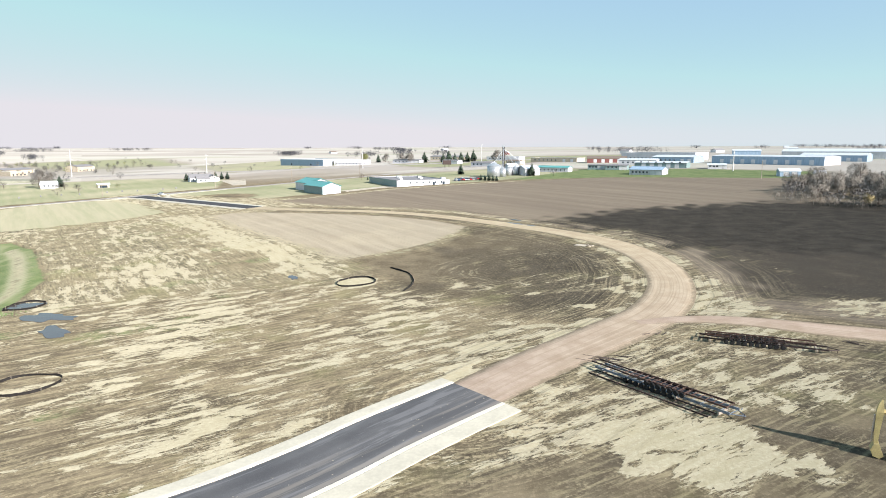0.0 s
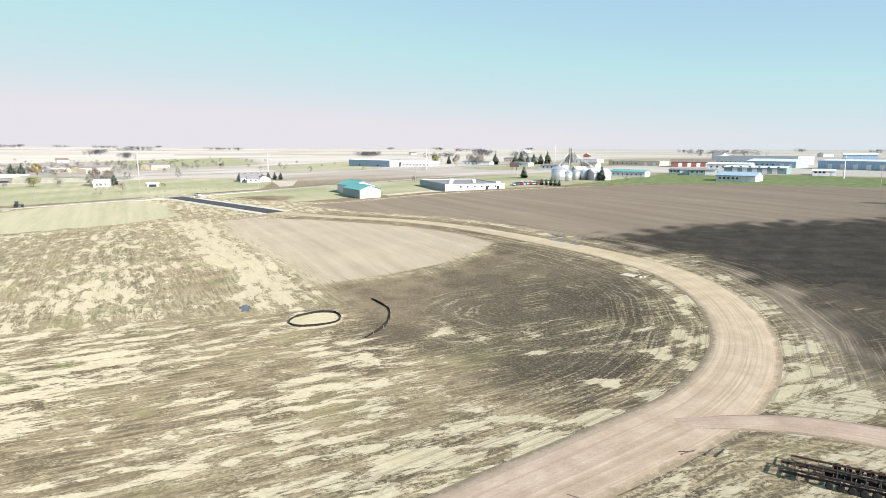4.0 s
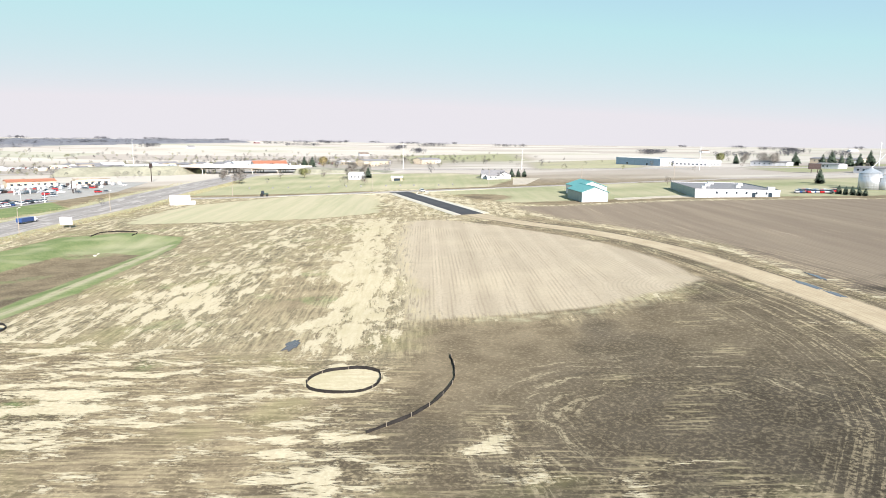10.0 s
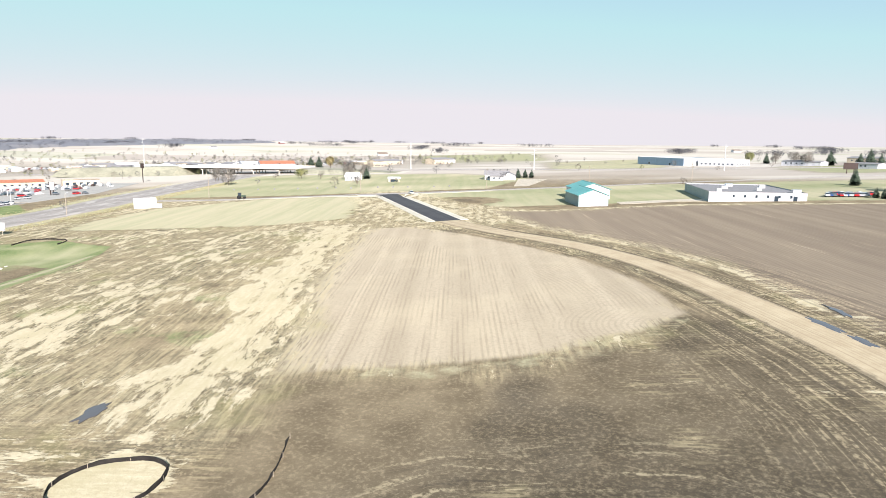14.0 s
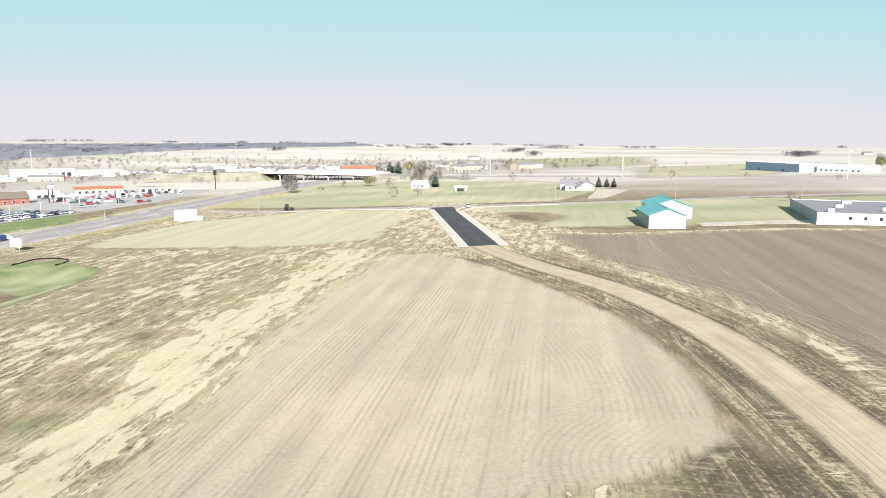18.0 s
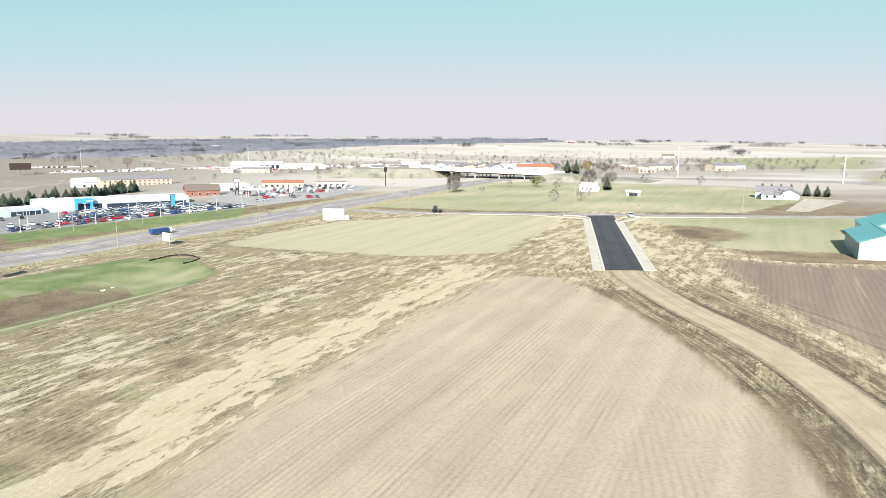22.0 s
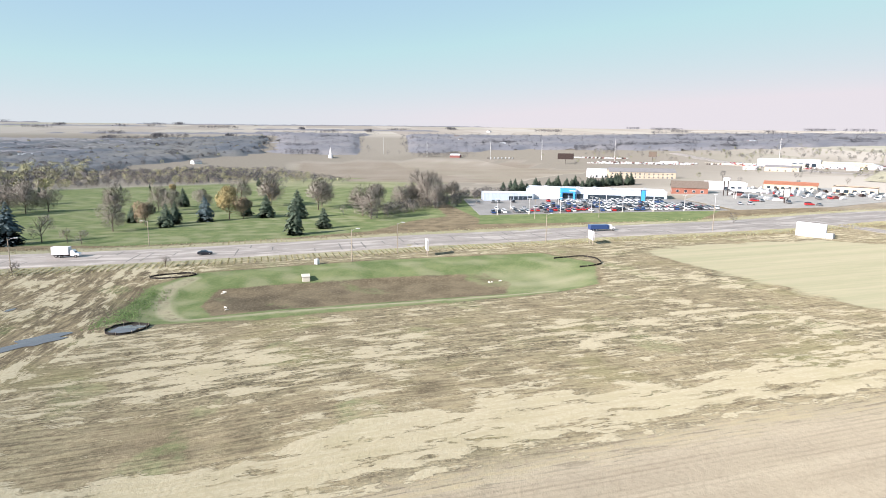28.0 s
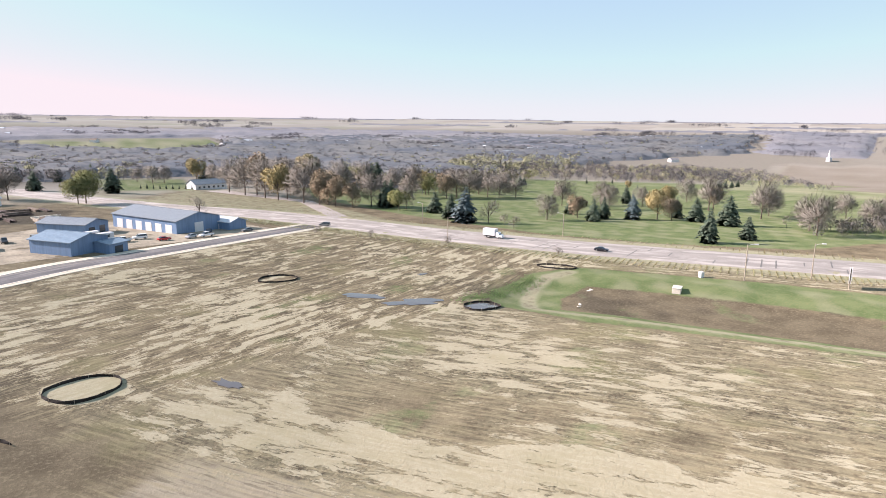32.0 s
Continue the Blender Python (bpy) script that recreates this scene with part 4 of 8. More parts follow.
edge_run("kerb", offset_line(ROAD_C, -5.5, end=0.86) + [(-207, 427), (-212, 434), (-209, 441)], M["concrete"], "new pale concrete kerb along the dark spur", "kerb", 0.6, 0.15)
edge_run("verge", offset_line(ROAD_C, -7.2, end=0.84) + [(-201, 428), (-206, 437), (-203, 446), (-190, 463), (-180, 476)], M["verge"], "pale graded verge strip behind the kerb", "verge", 2.4, 0.10)

# tar joints across the highway
hw = curve_through(HIGHWAY, 4.0)
hd = np.gradient(hw, axis=0)
hd /= np.hypot(hd[:, 0], hd[:, 1])[:, None]
r = random.Random(3)
joint_root = tagged(bpy.data.objects["highway"])
for i in range(40, min(len(hw) - 2, 176)):
    if r.random() < 0.55:
        continue
    c, d = hw[i], hd[i]
    n = np.array((-d[1], d[0]))
    lo, hi = r.choice(((-12.5, -4), (-4, 4), (4, 12.5), (-12.5, 4), (-3, 11)))
    bm = bmesh.new()
    rows = []
    for k in range(6):
        f = lo + (hi - lo) * k / 5
        q = c + n * f + d * (0.05 * f)
        pr = []
        for s in (-1, 1):
            x, y = q + d * s * r.uniform(0.12, 0.3)
            w = f * 2 / 27.8
            pr.append(bm.verts.new((K * x, K * y, K * float(land(x, y)) + 0.105 + 0.03 * (1 - w * w) - 0.03)))
        rows.append(pr)
    for a, b in zip(rows, rows[1:]):
        bm.faces.new((a[0], a[1], b[1], b[0]))
    bmesh.ops.recalc_face_normals(bm, faces=bm.faces)
    part("tar_joint", bm, M["tar"], joint_root)


# ---- silt fences and standing water ----
def silt_fence(pts, closed, label, height=0.45):
    c = curve_through(list(pts) + ([pts[0]] if closed else []), 1.2)
    x0, y0 = c.mean(0)
    root = empty("silt_fence", Matrix.Translation(at(x0, y0)), label, "silt fence", "silt fences")
    base = at(x0, y0)
    d = np.gradient(c, axis=0)
    d /= np.hypot(d[:, 0], d[:, 1])[:, None] + 1e-9
    rr = random.Random(int(abs(x0) * 10))
    bm = bmesh.new()
    rows = []
    for i, (x, y) in enumerate(c):
        n = Vector((-d[i][1], d[i][0], 0))
        p = at(x, y) - base
        lean = n * rr.uniform(-0.12, 0.12)
        h = height * rr.uniform(0.75, 1.08)
        rows.append([bm.verts.new(p + n * s * 0.06 + q * lean + Vector((0, 0, z))) for s, z, q in ((-1, -0.1, 0), (-0.35, 0.12, 0), (-0.25, h, 1), (0.25, h, 1), (0.35, 0.12, 0), (1, -0.1, 0))])
    for a, b in zip(rows, rows[1:]):
        for k in range(5):
            bm.faces.new((a[k], a[k + 1], b[k + 1], b[k]))
    bmesh.ops.recalc_face_normals(bm, faces=bm.faces)
    part("fabric", bm, M["sock"], root, "black woven fabric")
    for i in range(0, len(c), 3):
        p = at(*c[i]) - base
        bm = bmesh.new()
        tube(bm, [p + Vector((0.14, 0.1, -0.2)), p + Vector((0.16, 0.1, height + 0.18))], 0.035, 4)
        part("stake", bm, M["wood_pole"], root)
    return root


def around(x, y, rx, ry, turn, n=12, seed=0, open_from=None, wob=0.06):
    rr = random.Random(seed)
    out = []
    for k in range(n):
        a = 2 * math.pi * k / n
        f = 1 + rr.uniform(-wob, wob)
        u, v = rx * f * math.cos(a), ry * f * math.sin(a)
        out.append((x + u * math.cos(turn) - v * math.sin(turn), y + u * math.sin(turn) + v * math.cos(turn)))
    return out


silt_fence(around(-29.3, 178.3, 5.7, 5.0, 0.7, seed=1), True, "black silt fence ring on stakes around a straw-covered inlet")
silt_fence([(-21.8, 195.4), (-18, 191), (-15, 186.5), (-13.2, 180), (-13, 173.5), (-14.8, 167)], False, "black silt fence curved in an open arc on bare soil")
silt_fence(around(-76.5, 107.5, 5.6, 4.8, 0.2, seed=2), True, "black silt fence ring in the straw-striped field")
silt_fence(around(-113, 159.3, 4.9, 4.0, 0.3, seed=3), True, "black silt fence ring around a water-filled hole")
silt_fence(around(-159.5, 129, 6.6, 3.0, 2.09, seed=4), True, "black silt fence ring beside the highway verge")
silt_fence([(-216, 231.5), (-220.5, 236), (-223, 240), (-220.5, 244), (-216.5, 245.8), (-210.5, 247), (-206, 244.5), (-204, 241.5)], False, "black silt fence loop at the grassy end of a basin")


def pad(x, y, yaw):
    """A small broken concrete apron with rubble on it."""
    root = empty("concrete_pad", Matrix.Translation(at(x, y)) @ pose(0, 0, 0, 0, 0, yaw), "small broken concrete pad with rubble beside a dirt road", "concrete pad")
    part("slab", a_box(-2.4, 1.2, -1.4, 1.4, -0.2, 0.12, 0.04), M["gravel"], root)
    for k, (u, v, w) in enumerate(((1.9, 0.4, 0.5), (2.4, -0.5, 0.4), (1.6, -0.9, 0.35), (2.9, 0.3, 0.45), (2.2, 1.0, 0.3), (0.9, 1.7, 0.3))):
        ob = part("rubble", a_box(-w, w, -w * 0.6, w * 0.6, -0.1, w * 0.7, 0.08), M["gravel" if k % 2 else "bark"], root)
        ob.location, ob.rotation_euler = (u, v, 0), (0.2 * (k % 3 - 1), 0.25 * (k % 2), k * 0.9)


pad(41.6, 219.4, -35)


def puddle(x, y, rx, ry, turn, label, seed, lift=0.07):
    bm = bmesh.new()
    pts = curve_through(around(x, y, rx, ry, turn, 17, seed, wob=0.36) + [around(x, y, rx, ry, turn, 17, seed, wob=0.36)[0]], 0.6)
    mid = bm.verts.new(at(x, y, 0.05 + lift * 0.5))
    top = [bm.verts.new(at(p[0], p[1], 0.03 + lift * 0.5)) for p in pts[:-1]]
    low = [bm.verts.new(at(p[0], p[1], -0.3)) for p in pts[:-1]]
    for k in range(len(top)):
        bm.faces.new((top[k - 1], top[k], mid))
    for k in range(len(top)):
        bm.faces.new((top[k - 1], low[k - 1], low[k], top[k]))
    bmesh.ops.recalc_face_normals(bm, faces=bm.faces)
    tagged(new("puddle", mesh_of("puddle", bm, M["water"])), label, "puddle", kind="structure")


puddle(-49.6, 185.6, 3.0, 1.2, 2.04, "long rain puddle in the straw field", 3, 0.12)
puddle(-91, 137.5, 5.0, 3.0, 2.6, "blue rain puddle standing on dark soil", 4, 0.14)
puddle(-100, 149, 6.6, 3.1, 2.9, "wide blue rain puddle standing on dark soil", 5, 0.14)
puddle(22.0, 271.2, 5.2, 0.9, -0.79, "shallow blue puddle beside a dirt road", 16)
puddle(27.8, 264.8, 3.0, 0.8, -0.85, "shallow blue puddle beside a dirt road", 17)
puddle(-113, 159.3, 4.2, 3.3, 0.3, "dark water inside a silt fence ring", 6, 0.12)
puddle(-117.5, 117.8, 2.0, 0.9, 0.3, "small rain puddle near the highway", 7, 0.1)
puddle(23, 281, 4.0, 0.7, 2.2, "narrow water strip in the ditch of the dirt road", 8, 0.1)


# ---- steel chassis ----
def i_beam(bm, u0, u1, y, z, wide, high):
    """A rolled beam along x: two flanges and a web."""
    box(bm, u0, u1, y - wide / 2, y + wide / 2, z, z + 0.025)
    box(bm, u0, u1, y - wide / 2, y + wide / 2, z + high - 0.025, z + high)
    return box(bm, u0, u1, y - 0.012, y + 0.012, z + 0.025, z + high - 0.025)


WHEEL = bmesh.new()
tube(WHEEL, [(0, -0.13, 0), (0, -0.10, 0), (0, 0.10, 0), (0, 0.13, 0)], [0.27, 0.36, 0.36, 0.27], 14)
WHEEL = mesh_of("wheel", WHEEL, M["rubber"])


def chassis(x, y, yaw, length, width, up, label, mat, pitch=1.15, wheels=0, drawbar=False, high=0.26, lean=0.0):
    """A long open ladder chassis: two beams, rungs and outriggers, with a row of wheels and a towing bar where it has them."""
    root = empty("steel_chassis", Matrix.Translation(at(x, y, up)) @ pose(0, 0, 0, 0, lean, yaw), label, "chassis", "steel chassis")
    half = length / 2
    for s in (-1, 1):
        part("beam", i_beam(bmesh.new(), -half, half, s * width / 2, 0, 0.12, high), mat, root)
    n = int(length / pitch)
    rung = mesh_of("rung", a_box(-0.035, 0.035, -width / 2 + 0.014, width / 2 - 0.014, 0.06, 0.16), mat)
    out = mesh_of("outrigger", a_box(-0.025, 0.025, 0.016, 0.42, high - 0.14, high - 0.03), mat)
    for k in range(n + 1):
        u = -half + 0.1 + (length - 0.2) * k / n
        part("rung", rung, mat, root).location = (u, 0, 0)
        if k % 3 == 1:
            for s in (-1, 1):
                ob = part("outrigger", out, mat, root)
                ob.location, ob.rotation_euler = (u + 0.3, s * width / 2, 0), (0, 0, 0 if s > 0 else math.pi)
    for k in range(wheels):
        u = (k - (wheels - 1) / 2) * 0.95 - 0.06 * length
        bm = bmesh.new()
        tube(bm, [(u, -width / 2 - 0.1, -0.16), (u, width / 2 + 0.1, -0.16)], 0.05, 6)
        axle = part("axle", bm, M["steel_dark"], root)
        for s in (-1, 1):
            part("wheel", WHEEL, M["rubber"], axle, "black rubber tyre").location = (u, s * (width / 2 + 0.26), -0.16)
    if drawbar:
        for s in (-1, 1):
            bm = bmesh.new()
            tube(bm, [(half - 0.3, s * width / 2, 0.1), (half + 1.5, 0, 0.06)], 0.075, 4)
            part("drawbar", bm, mat, root)
        bm = bmesh.new()
        tube(bm, [(half + 1.3, 0, -up + 0.05), (half + 1.3, 0, 0.3)], 0.05, 6)
        part("jack", bm, M["steel_dark"], root)
    return root


yaw1 = bearing_to((25, 109.2), (41.2, 88.6))
chassis(32.8, 99.2, yaw1, 22.0, 2.3, 0.56, "long grey-blue steel trailer chassis with wheels and a towing bar", M["steel_blue"], 1.3, 9, True, 0.34)
chassis(34.4, 97.2, yaw1 + 0.8, 16.2, 2.1, 1.22, "rust-brown ladder chassis stacked on a grey-blue one", M["steel_rust"], 1.0, 7, False, 0.24)
chassis(28.4, 105.0, yaw1 - 1.0, 11.0, 1.7, 1.0, "dark ladder chassis laid across the end of a longer one", M["steel_dark"], 1.4, 0, False, 0.2)
chassis(30.5, 98.6, yaw1 - 0.5, 20.0, 1.7, 0.10, "dark steel ladder lying in dry grass beside a trailer chassis", M["steel_dark"], 1.3, 0, False, 0.2)
yaw2 = bearing_to((47.5, 123), (67.5, 115.4))
chassis(57.2, 119.2, yaw2, 19.5, 2.2, 0.52, "dark steel trailer chassis on wheels beside a dirt road", M["steel_dark"], 1.2, 10, True, 0.26)
chassis(57.6, 121.4, yaw2 + 1.2, 17.0, 1.8, 0.62, "rusty ladder chassis parked against a darker one", M["steel_rust"], 1.2, 8, False, 0.22)
chassis(54.4, 119.6, yaw2 - 0.6, 12.0, 1.8, 1.12, "dark ladder chassis stacked on another beside a dirt road", M["steel_dark"], 1.2, 0, False, 0.2)
block = mesh_of("timber_block", a_box(-0.12, 0.12, -1.25, 1.25, -0.15, 0.24, 0.02), M["wood_pole"])
for (cx, cy), yw, n, ln in (((32.8, 99.2), yaw1, 4, 19), ((57.2, 119.2), yaw2, 4, 16)):
    for k in range(n):
        f = (k / (n - 1) - 0.5) * ln / K
        x, y = cx + f * math.cos(radians(yw)), cy + f * math.sin(radians(yw))
        ob = new("timber_block", block)
        ob.matrix_basis = Matrix.Translation(at(x, y, 0.3)) @ pose(0, 0, 0, 0, 0, yw)
        tagged(ob, "weathered timber block under a steel chassis", "timber block", "timber blocks")
r = random.Random(17)
for cx, cy, n, sx, sy, yw in ((27, 113, 18, 3.4, 1.6, -25), (74.5, 120.2, 5, 1.6, 0.7, -30), (40, 126.5, 5, 3, 0.5, 40)):
    for k in range(n):
        ln = r.uniform(1.2, 3.6)
        ob = new("board", mesh_of("board", a_box(-ln / 2, ln / 2, -r.uniform(0.05, 0.1), 0.07, 0, 0.05), M["bark" if k % 3 else "steel_dark"]))
        ob.matrix_basis = Matrix.Translation(at(cx + r.gauss(0, 0.5) * sx, cy + r.gauss(0, 0.5) * sy, 0.04)) @ pose(0, 0, 0, 0, r.uniform(-2, 2), yw + r.gauss(0, 14))
        tagged(ob, "dark loose board lying in dry grass beside a dirt road", "board", "loose boards")


# ---- excavator ----
def excavator(x, y, yaw):
    root = empty("excavator", Matrix.Translation(at(x, y)) @ pose(0, 0, 0, 0, 0, yaw), "yellow tracked excavator with its bucket lowered to the ground", "excavator")
    for s in (-1, 1):
        bm = bmesh.new()
        outline = [(-2.1, 0.25), (-1.8, 0.02), (1.8, 0.02), (2.1, 0.25), (2.15, 0.6), (1.85, 0.88), (-1.85, 0.88), (-2.15, 0.6)]
        a = [bm.verts.new((u, s * 1.25 - 0.3, v)) for u, v in outline]
        b = [bm.verts.new((u, s * 1.25 + 0.3, v)) for u, v in outline]
        bm.faces.new(a), bm.faces.new(b[::-1])
        for k in range(8):
            bm.faces.new((a[k - 1], b[k - 1], b[k], a[k]))
        bmesh.ops.recalc_face_normals(bm, faces=bm.faces)
        part("track", bm, M["rubber"], root, "black crawler track")
    part("undercarriage", a_box(-1.2, 1.2, -0.95, 0.95, 0.35, 1.0, 0.05), M["steel_dark"], root)
    part("house", a_box(-2.6, 1.3, -1.35, 1.35, 1.05, 2.0, 0.12), M["yellow"], root)
    part("counterweight", a_box(-3.05, -2.55, -1.3, 1.3, 1.1, 2.15, 0.18), M["yellow"], root)
    cab = part("cab", a_box(-0.1, 1.4, 0.35, 1.3, 2.0, 3.1, 0.1), M["yellow"], root)
    part("cab_window", a_box(1.36, 1.425, 0.45, 1.2, 2.15, 2.95), M["glass"], cab)
    part("cab_window", a_box(0.05, 1.25, 1.26, 1.325, 2.3, 2.95), M["glass"], cab)
    bm = bmesh.new()
    tube(bm, [(1.0, -0.2, 1.7), (2.6, -0.2, 4.0), (4.2, -0.2, 5.0), (6.8, -0.2, 5.4)], [0.36, 0.46, 0.42, 0.26], 4)
    part("boom", bm, M["yellow"], root)
    bm = bmesh.new()
    tube(bm, [(6.75, -0.2, 6.7), (6.85, -0.2, 6.2), (6.9, -0.2, 5.3), (7.0, -0.2, 3.2), (7.0, -0.2, 1.5)], [0.12, 0.34, 0.50, 0.38, 0.26], 4)
    part("stick", bm, M["yellow"], root)
    bm = bmesh.new()
    prof = [(6.7, 1.7), (7.2, 1.6), (7.5, 0.9), (7.2, 0.2), (6.6, 0.02), (6.2, 0.35), (6.35, 0.7)]
    a = [bm.verts.new((u, -0.8, v)) for u, v in prof]
    b = [bm.verts.new((u, 0.4, v)) for u, v in prof]
    bm.faces.new(a), bm.faces.new(b[::-1])
    for k in range(7):
        bm.faces.new((a[k - 1], b[k - 1], b[k], a[k]))
    bmesh.ops.recalc_face_normals(bm, faces=bm.faces)
    part("bucket", bm, M["yellow"], root, "worn pale yellow bucket")
    for a, b in (((1.3, -0.55, 1.5), (3.4, -0.5, 4.5)), ((3.6, -0.2, 5.5), (6.2, -0.2, 6.1)), ((7.3, -0.2, 4.9), (7.45, -0.2, 1.8))):
        bm = bmesh.new()
        tube(bm, [a, [0.5 * (u + v) for u, v in zip(a, b)], b], [0.12, 0.12, 0.06], 6)
        part("cylinder", bm, M["chrome"], root, "steel hydraulic cylinder")
    return root


excavator(60.2, 75.4, bearing_to((61.3, 75.2), (54.4, 78.5)))


# ---- signs, poles and boxes by the highway ----
def billboard(x, y, yaw, w, h, clear, label):
    root = empty("billboard", Matrix.Translation(at(x, y)) @ pose(0, 0, 0, 0, 0, yaw), label, "billboard", "billboards")
    for s in (-0.3, 0.3):
        bm = bmesh.new()
        tube(bm, [(s * w, 0, -0.6), (s * w, 0, clear + h * 0.9)], 0.13, 6)
        part("post", bm, M["wood_pole"], root)
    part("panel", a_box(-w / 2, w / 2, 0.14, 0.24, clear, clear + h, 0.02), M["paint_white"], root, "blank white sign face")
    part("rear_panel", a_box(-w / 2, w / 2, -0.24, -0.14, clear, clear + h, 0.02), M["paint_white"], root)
    for z in (clear + 0.25 * h, clear + 0.75 * h):
        part("stringer", a_box(-w / 2, w / 2, -0.13, 0.13, z - 0.06, z + 0.06), M["wood_pole"], root)
    return root


across = bearing_to((-257, 240), (-210, 190.5)) + 90
bb = billboard(-212, 189, 29, 4.2, 3.4, 1.6, "white roadside billboard on two wooden posts beside a basin")
for u0, u1, v0, v1 in ((-0.5, -0.15, 2.6, 3.6), (0.2, 1.2, 2.2, 3.9)):
    part("printed_bar", a_box(u0, u1, 0.235, 0.25, v0, v1), M["steel_dark"], bb)
billboard(-251.5, 239, across - 18, 5.2, 2.9, 1.5, "white double-faced billboard on wooden posts beside the highway")
root = empty("sign_shed", Matrix.Translation(at(-291, 318)) @ pose(0, 0, 0, 0, 0, 60), "low white panelled sign structure in a mown field", "sign structure")
for k in range(6):
    part("panel", a_box(-5.0 + k * 1.6, -3.46 + k * 1.6, -0.25, 0.25, 0.3, 4.9, 0.03), M["paint_white"], root)
part("frame", a_box(-5.1, 4.7, -0.9, -0.3, 0, 4.5, 0.05), M["white_metal"], root)
part("side_box", a_box(4.9, 7.0, -1.2, 0.6, 0, 2.0, 0.05), M["white_metal"], root)

root = empty("inlet_box", Matrix.Translation(at(-169.8, 167.6)) @ pose(0, 0, 0, 0, 0, 35), "pale concrete inlet box on the basin slope", "inlet box")
part("body", a_box(-1.6, 1.6, -1.0, 1.0, -0.3, 1.0, 0.06), M["concrete"], root)
part("grate", a_box(-1.4, 1.4, -1.04, -1.0, 0.2, 0.8), M["steel_dark"], root)
part("lid", a_box(-1.7, 1.7, -1.1, 1.1, 1.0, 1.15, 0.04), M["concrete"], root)
root = empty("utility_box", Matrix.Translation(at(-187, 161)), "small white utility cabinet in roadside grass", "utility box")
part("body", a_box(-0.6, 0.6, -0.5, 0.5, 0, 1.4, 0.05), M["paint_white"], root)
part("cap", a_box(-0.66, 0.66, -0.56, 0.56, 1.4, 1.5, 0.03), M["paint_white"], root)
rr = random.Random(5)
for x, y, n in ((-187, 219.5, 3), (-138.5, 163.2, 2), (-153, 151.5, 2)):
    for k in range(n):
        bm = bmesh.new()
        bmesh.ops.create_icosphere(bm, subdivisions=1, radius=1.0)
        for v in bm.verts:
            v.co = Vector((v.co.x * rr.uniform(0.5, 0.8), v.co.y * rr.uniform(0.25, 0.4), v.co.z * 0.2))
        ob = new("concrete_slab", mesh_of("concrete_slab", bm, M["concrete"]))
        ob.matrix_basis = Matrix.Translation(at(x + rr.uniform(-2.4, 2.4), y + rr.uniform(-1.6, 1.6), 0.1)) @ pose(0, 0, 0, rr.uniform(-12, 12), rr.uniform(-12, 12), rr.uniform(0, 180))
        tagged(ob, "broken pale concrete slab on the muddy basin bank", "rubble", "basin rubble")


def lamp_post(x, y, yaw, h, label):
    root = empty("street_lamp", Matrix.Translation(at(x, y)) @ pose(0, 0, 0, 0, 0, yaw), label, "street lamp", "street lamps")
    bm = bmesh.new()
    tube(bm, [(0, 0, -0.5), (0, 0, h * 0.5), (0, 0, h)], [0.16, 0.13, 0.10], 8)
    part("pole", bm, M["wood_pole"], root)
    bm = bmesh.new()
    tube(bm, [(0, 0, h - 0.5), (0.7, 0, h - 0.05), (1.7, 0, h + 0.1)], 0.05, 6)
    part("arm", bm, M["pole_white"], root)
    bm = bmesh.new()
    box(bm, 1.5, 2.5, -0.22, 0.22, h - 0.02, h + 0.2, 0.06)
    part("lamp_head", bm, M["paint_white"], root)
    return root


def wood_pole(x, y, yaw, h, arms, label):
    root = empty("utility_pole", Matrix.Translation(at(x, y)) @ pose(0, 0, 0, 0, 0, yaw), label, "utility pole", "utility poles")
    bm = bmesh.new()
    tube(bm, [(0, 0, -0.5), (0, 0, h * 0.5), (0, 0, h)], [0.19, 0.15, 0.11], 7)
    part("pole", bm, M["wood_pole"], root)
    for k in range(arms):
        z = h - 0.5 - 1.2 * k
        part("crossarm", a_box(-1.1, 1.1, -0.06, 0.06, z, z + 0.12), M["wood_pole"], root)
        for u in (-1, 0, 1):
            bm = bmesh.new()
            tube(bm, [(u, 0, z + 0.12), (u, 0, z + 0.3)], [0.05, 0.03], 5)
            part("insulator", bm, M["steel_dark"], root)
    return root


for x, y in ((-150, 73.9), (-194.9, 169.4), (-214.4, 176.9), (-253.8, 221.7), (-300, 283)):
    lamp_post(x, y, across + 90, 9.5, "weathered wooden street lamp pole beside the highway")
for x, y in ((-205, 75), (-172, 8), (-327, 202), (-340, 232)):
    lamp_post(x, y, across - 90, 9.0, "slender pale street lamp pole beside the highway")
for x, y in ((-309, 366), (-252, 436), (-194, 491), (-149, 545), (212, 470), (-100, 602)):
    wood_pole(x, y, 45, 11.5, 1, "weathered wooden utility pole beside the country road")


def tall_pole(x, y, yaw, h):
    root = empty("transmission_pole", Matrix.Translation(at(x, y)) @ pose(0, 0, 0, 0, 0, yaw), "tall pale steel transmission pole in distant fields", "transmission pole", "transmission poles")
    bm = bmesh.new()
    tube(bm, [(0, 0, -1), (0, 0, h * 0.5), (0, 0, h)], [0.5, 0.38, 0.22], 8)
    part("pole", bm, M["pole_white"], root)
    for k in range(3):
        z = h - 2 - 4 * k
        bm = bmesh.new()
        tube(bm, [(0, 0, z), (3.2 * (-1) ** k, 0, z + 0.6)], [0.18, 0.08], 5)
        part("arm", bm, M["pole_white"], root)
    return root


for x, y, h in ((-445, 708, 27), (-304, 742, 20), (-950, 657, 44), (-1300, 440, 44), (-1465, 140, 44), (-1500, -28, 42), (-1512, -155, 40), (20, 890, 24), (228, 560, 16), (-130, 800, 22), (-1540, -330, 38), (-1600, -480, 38)):
    tall_pole(x, y, 60, h)


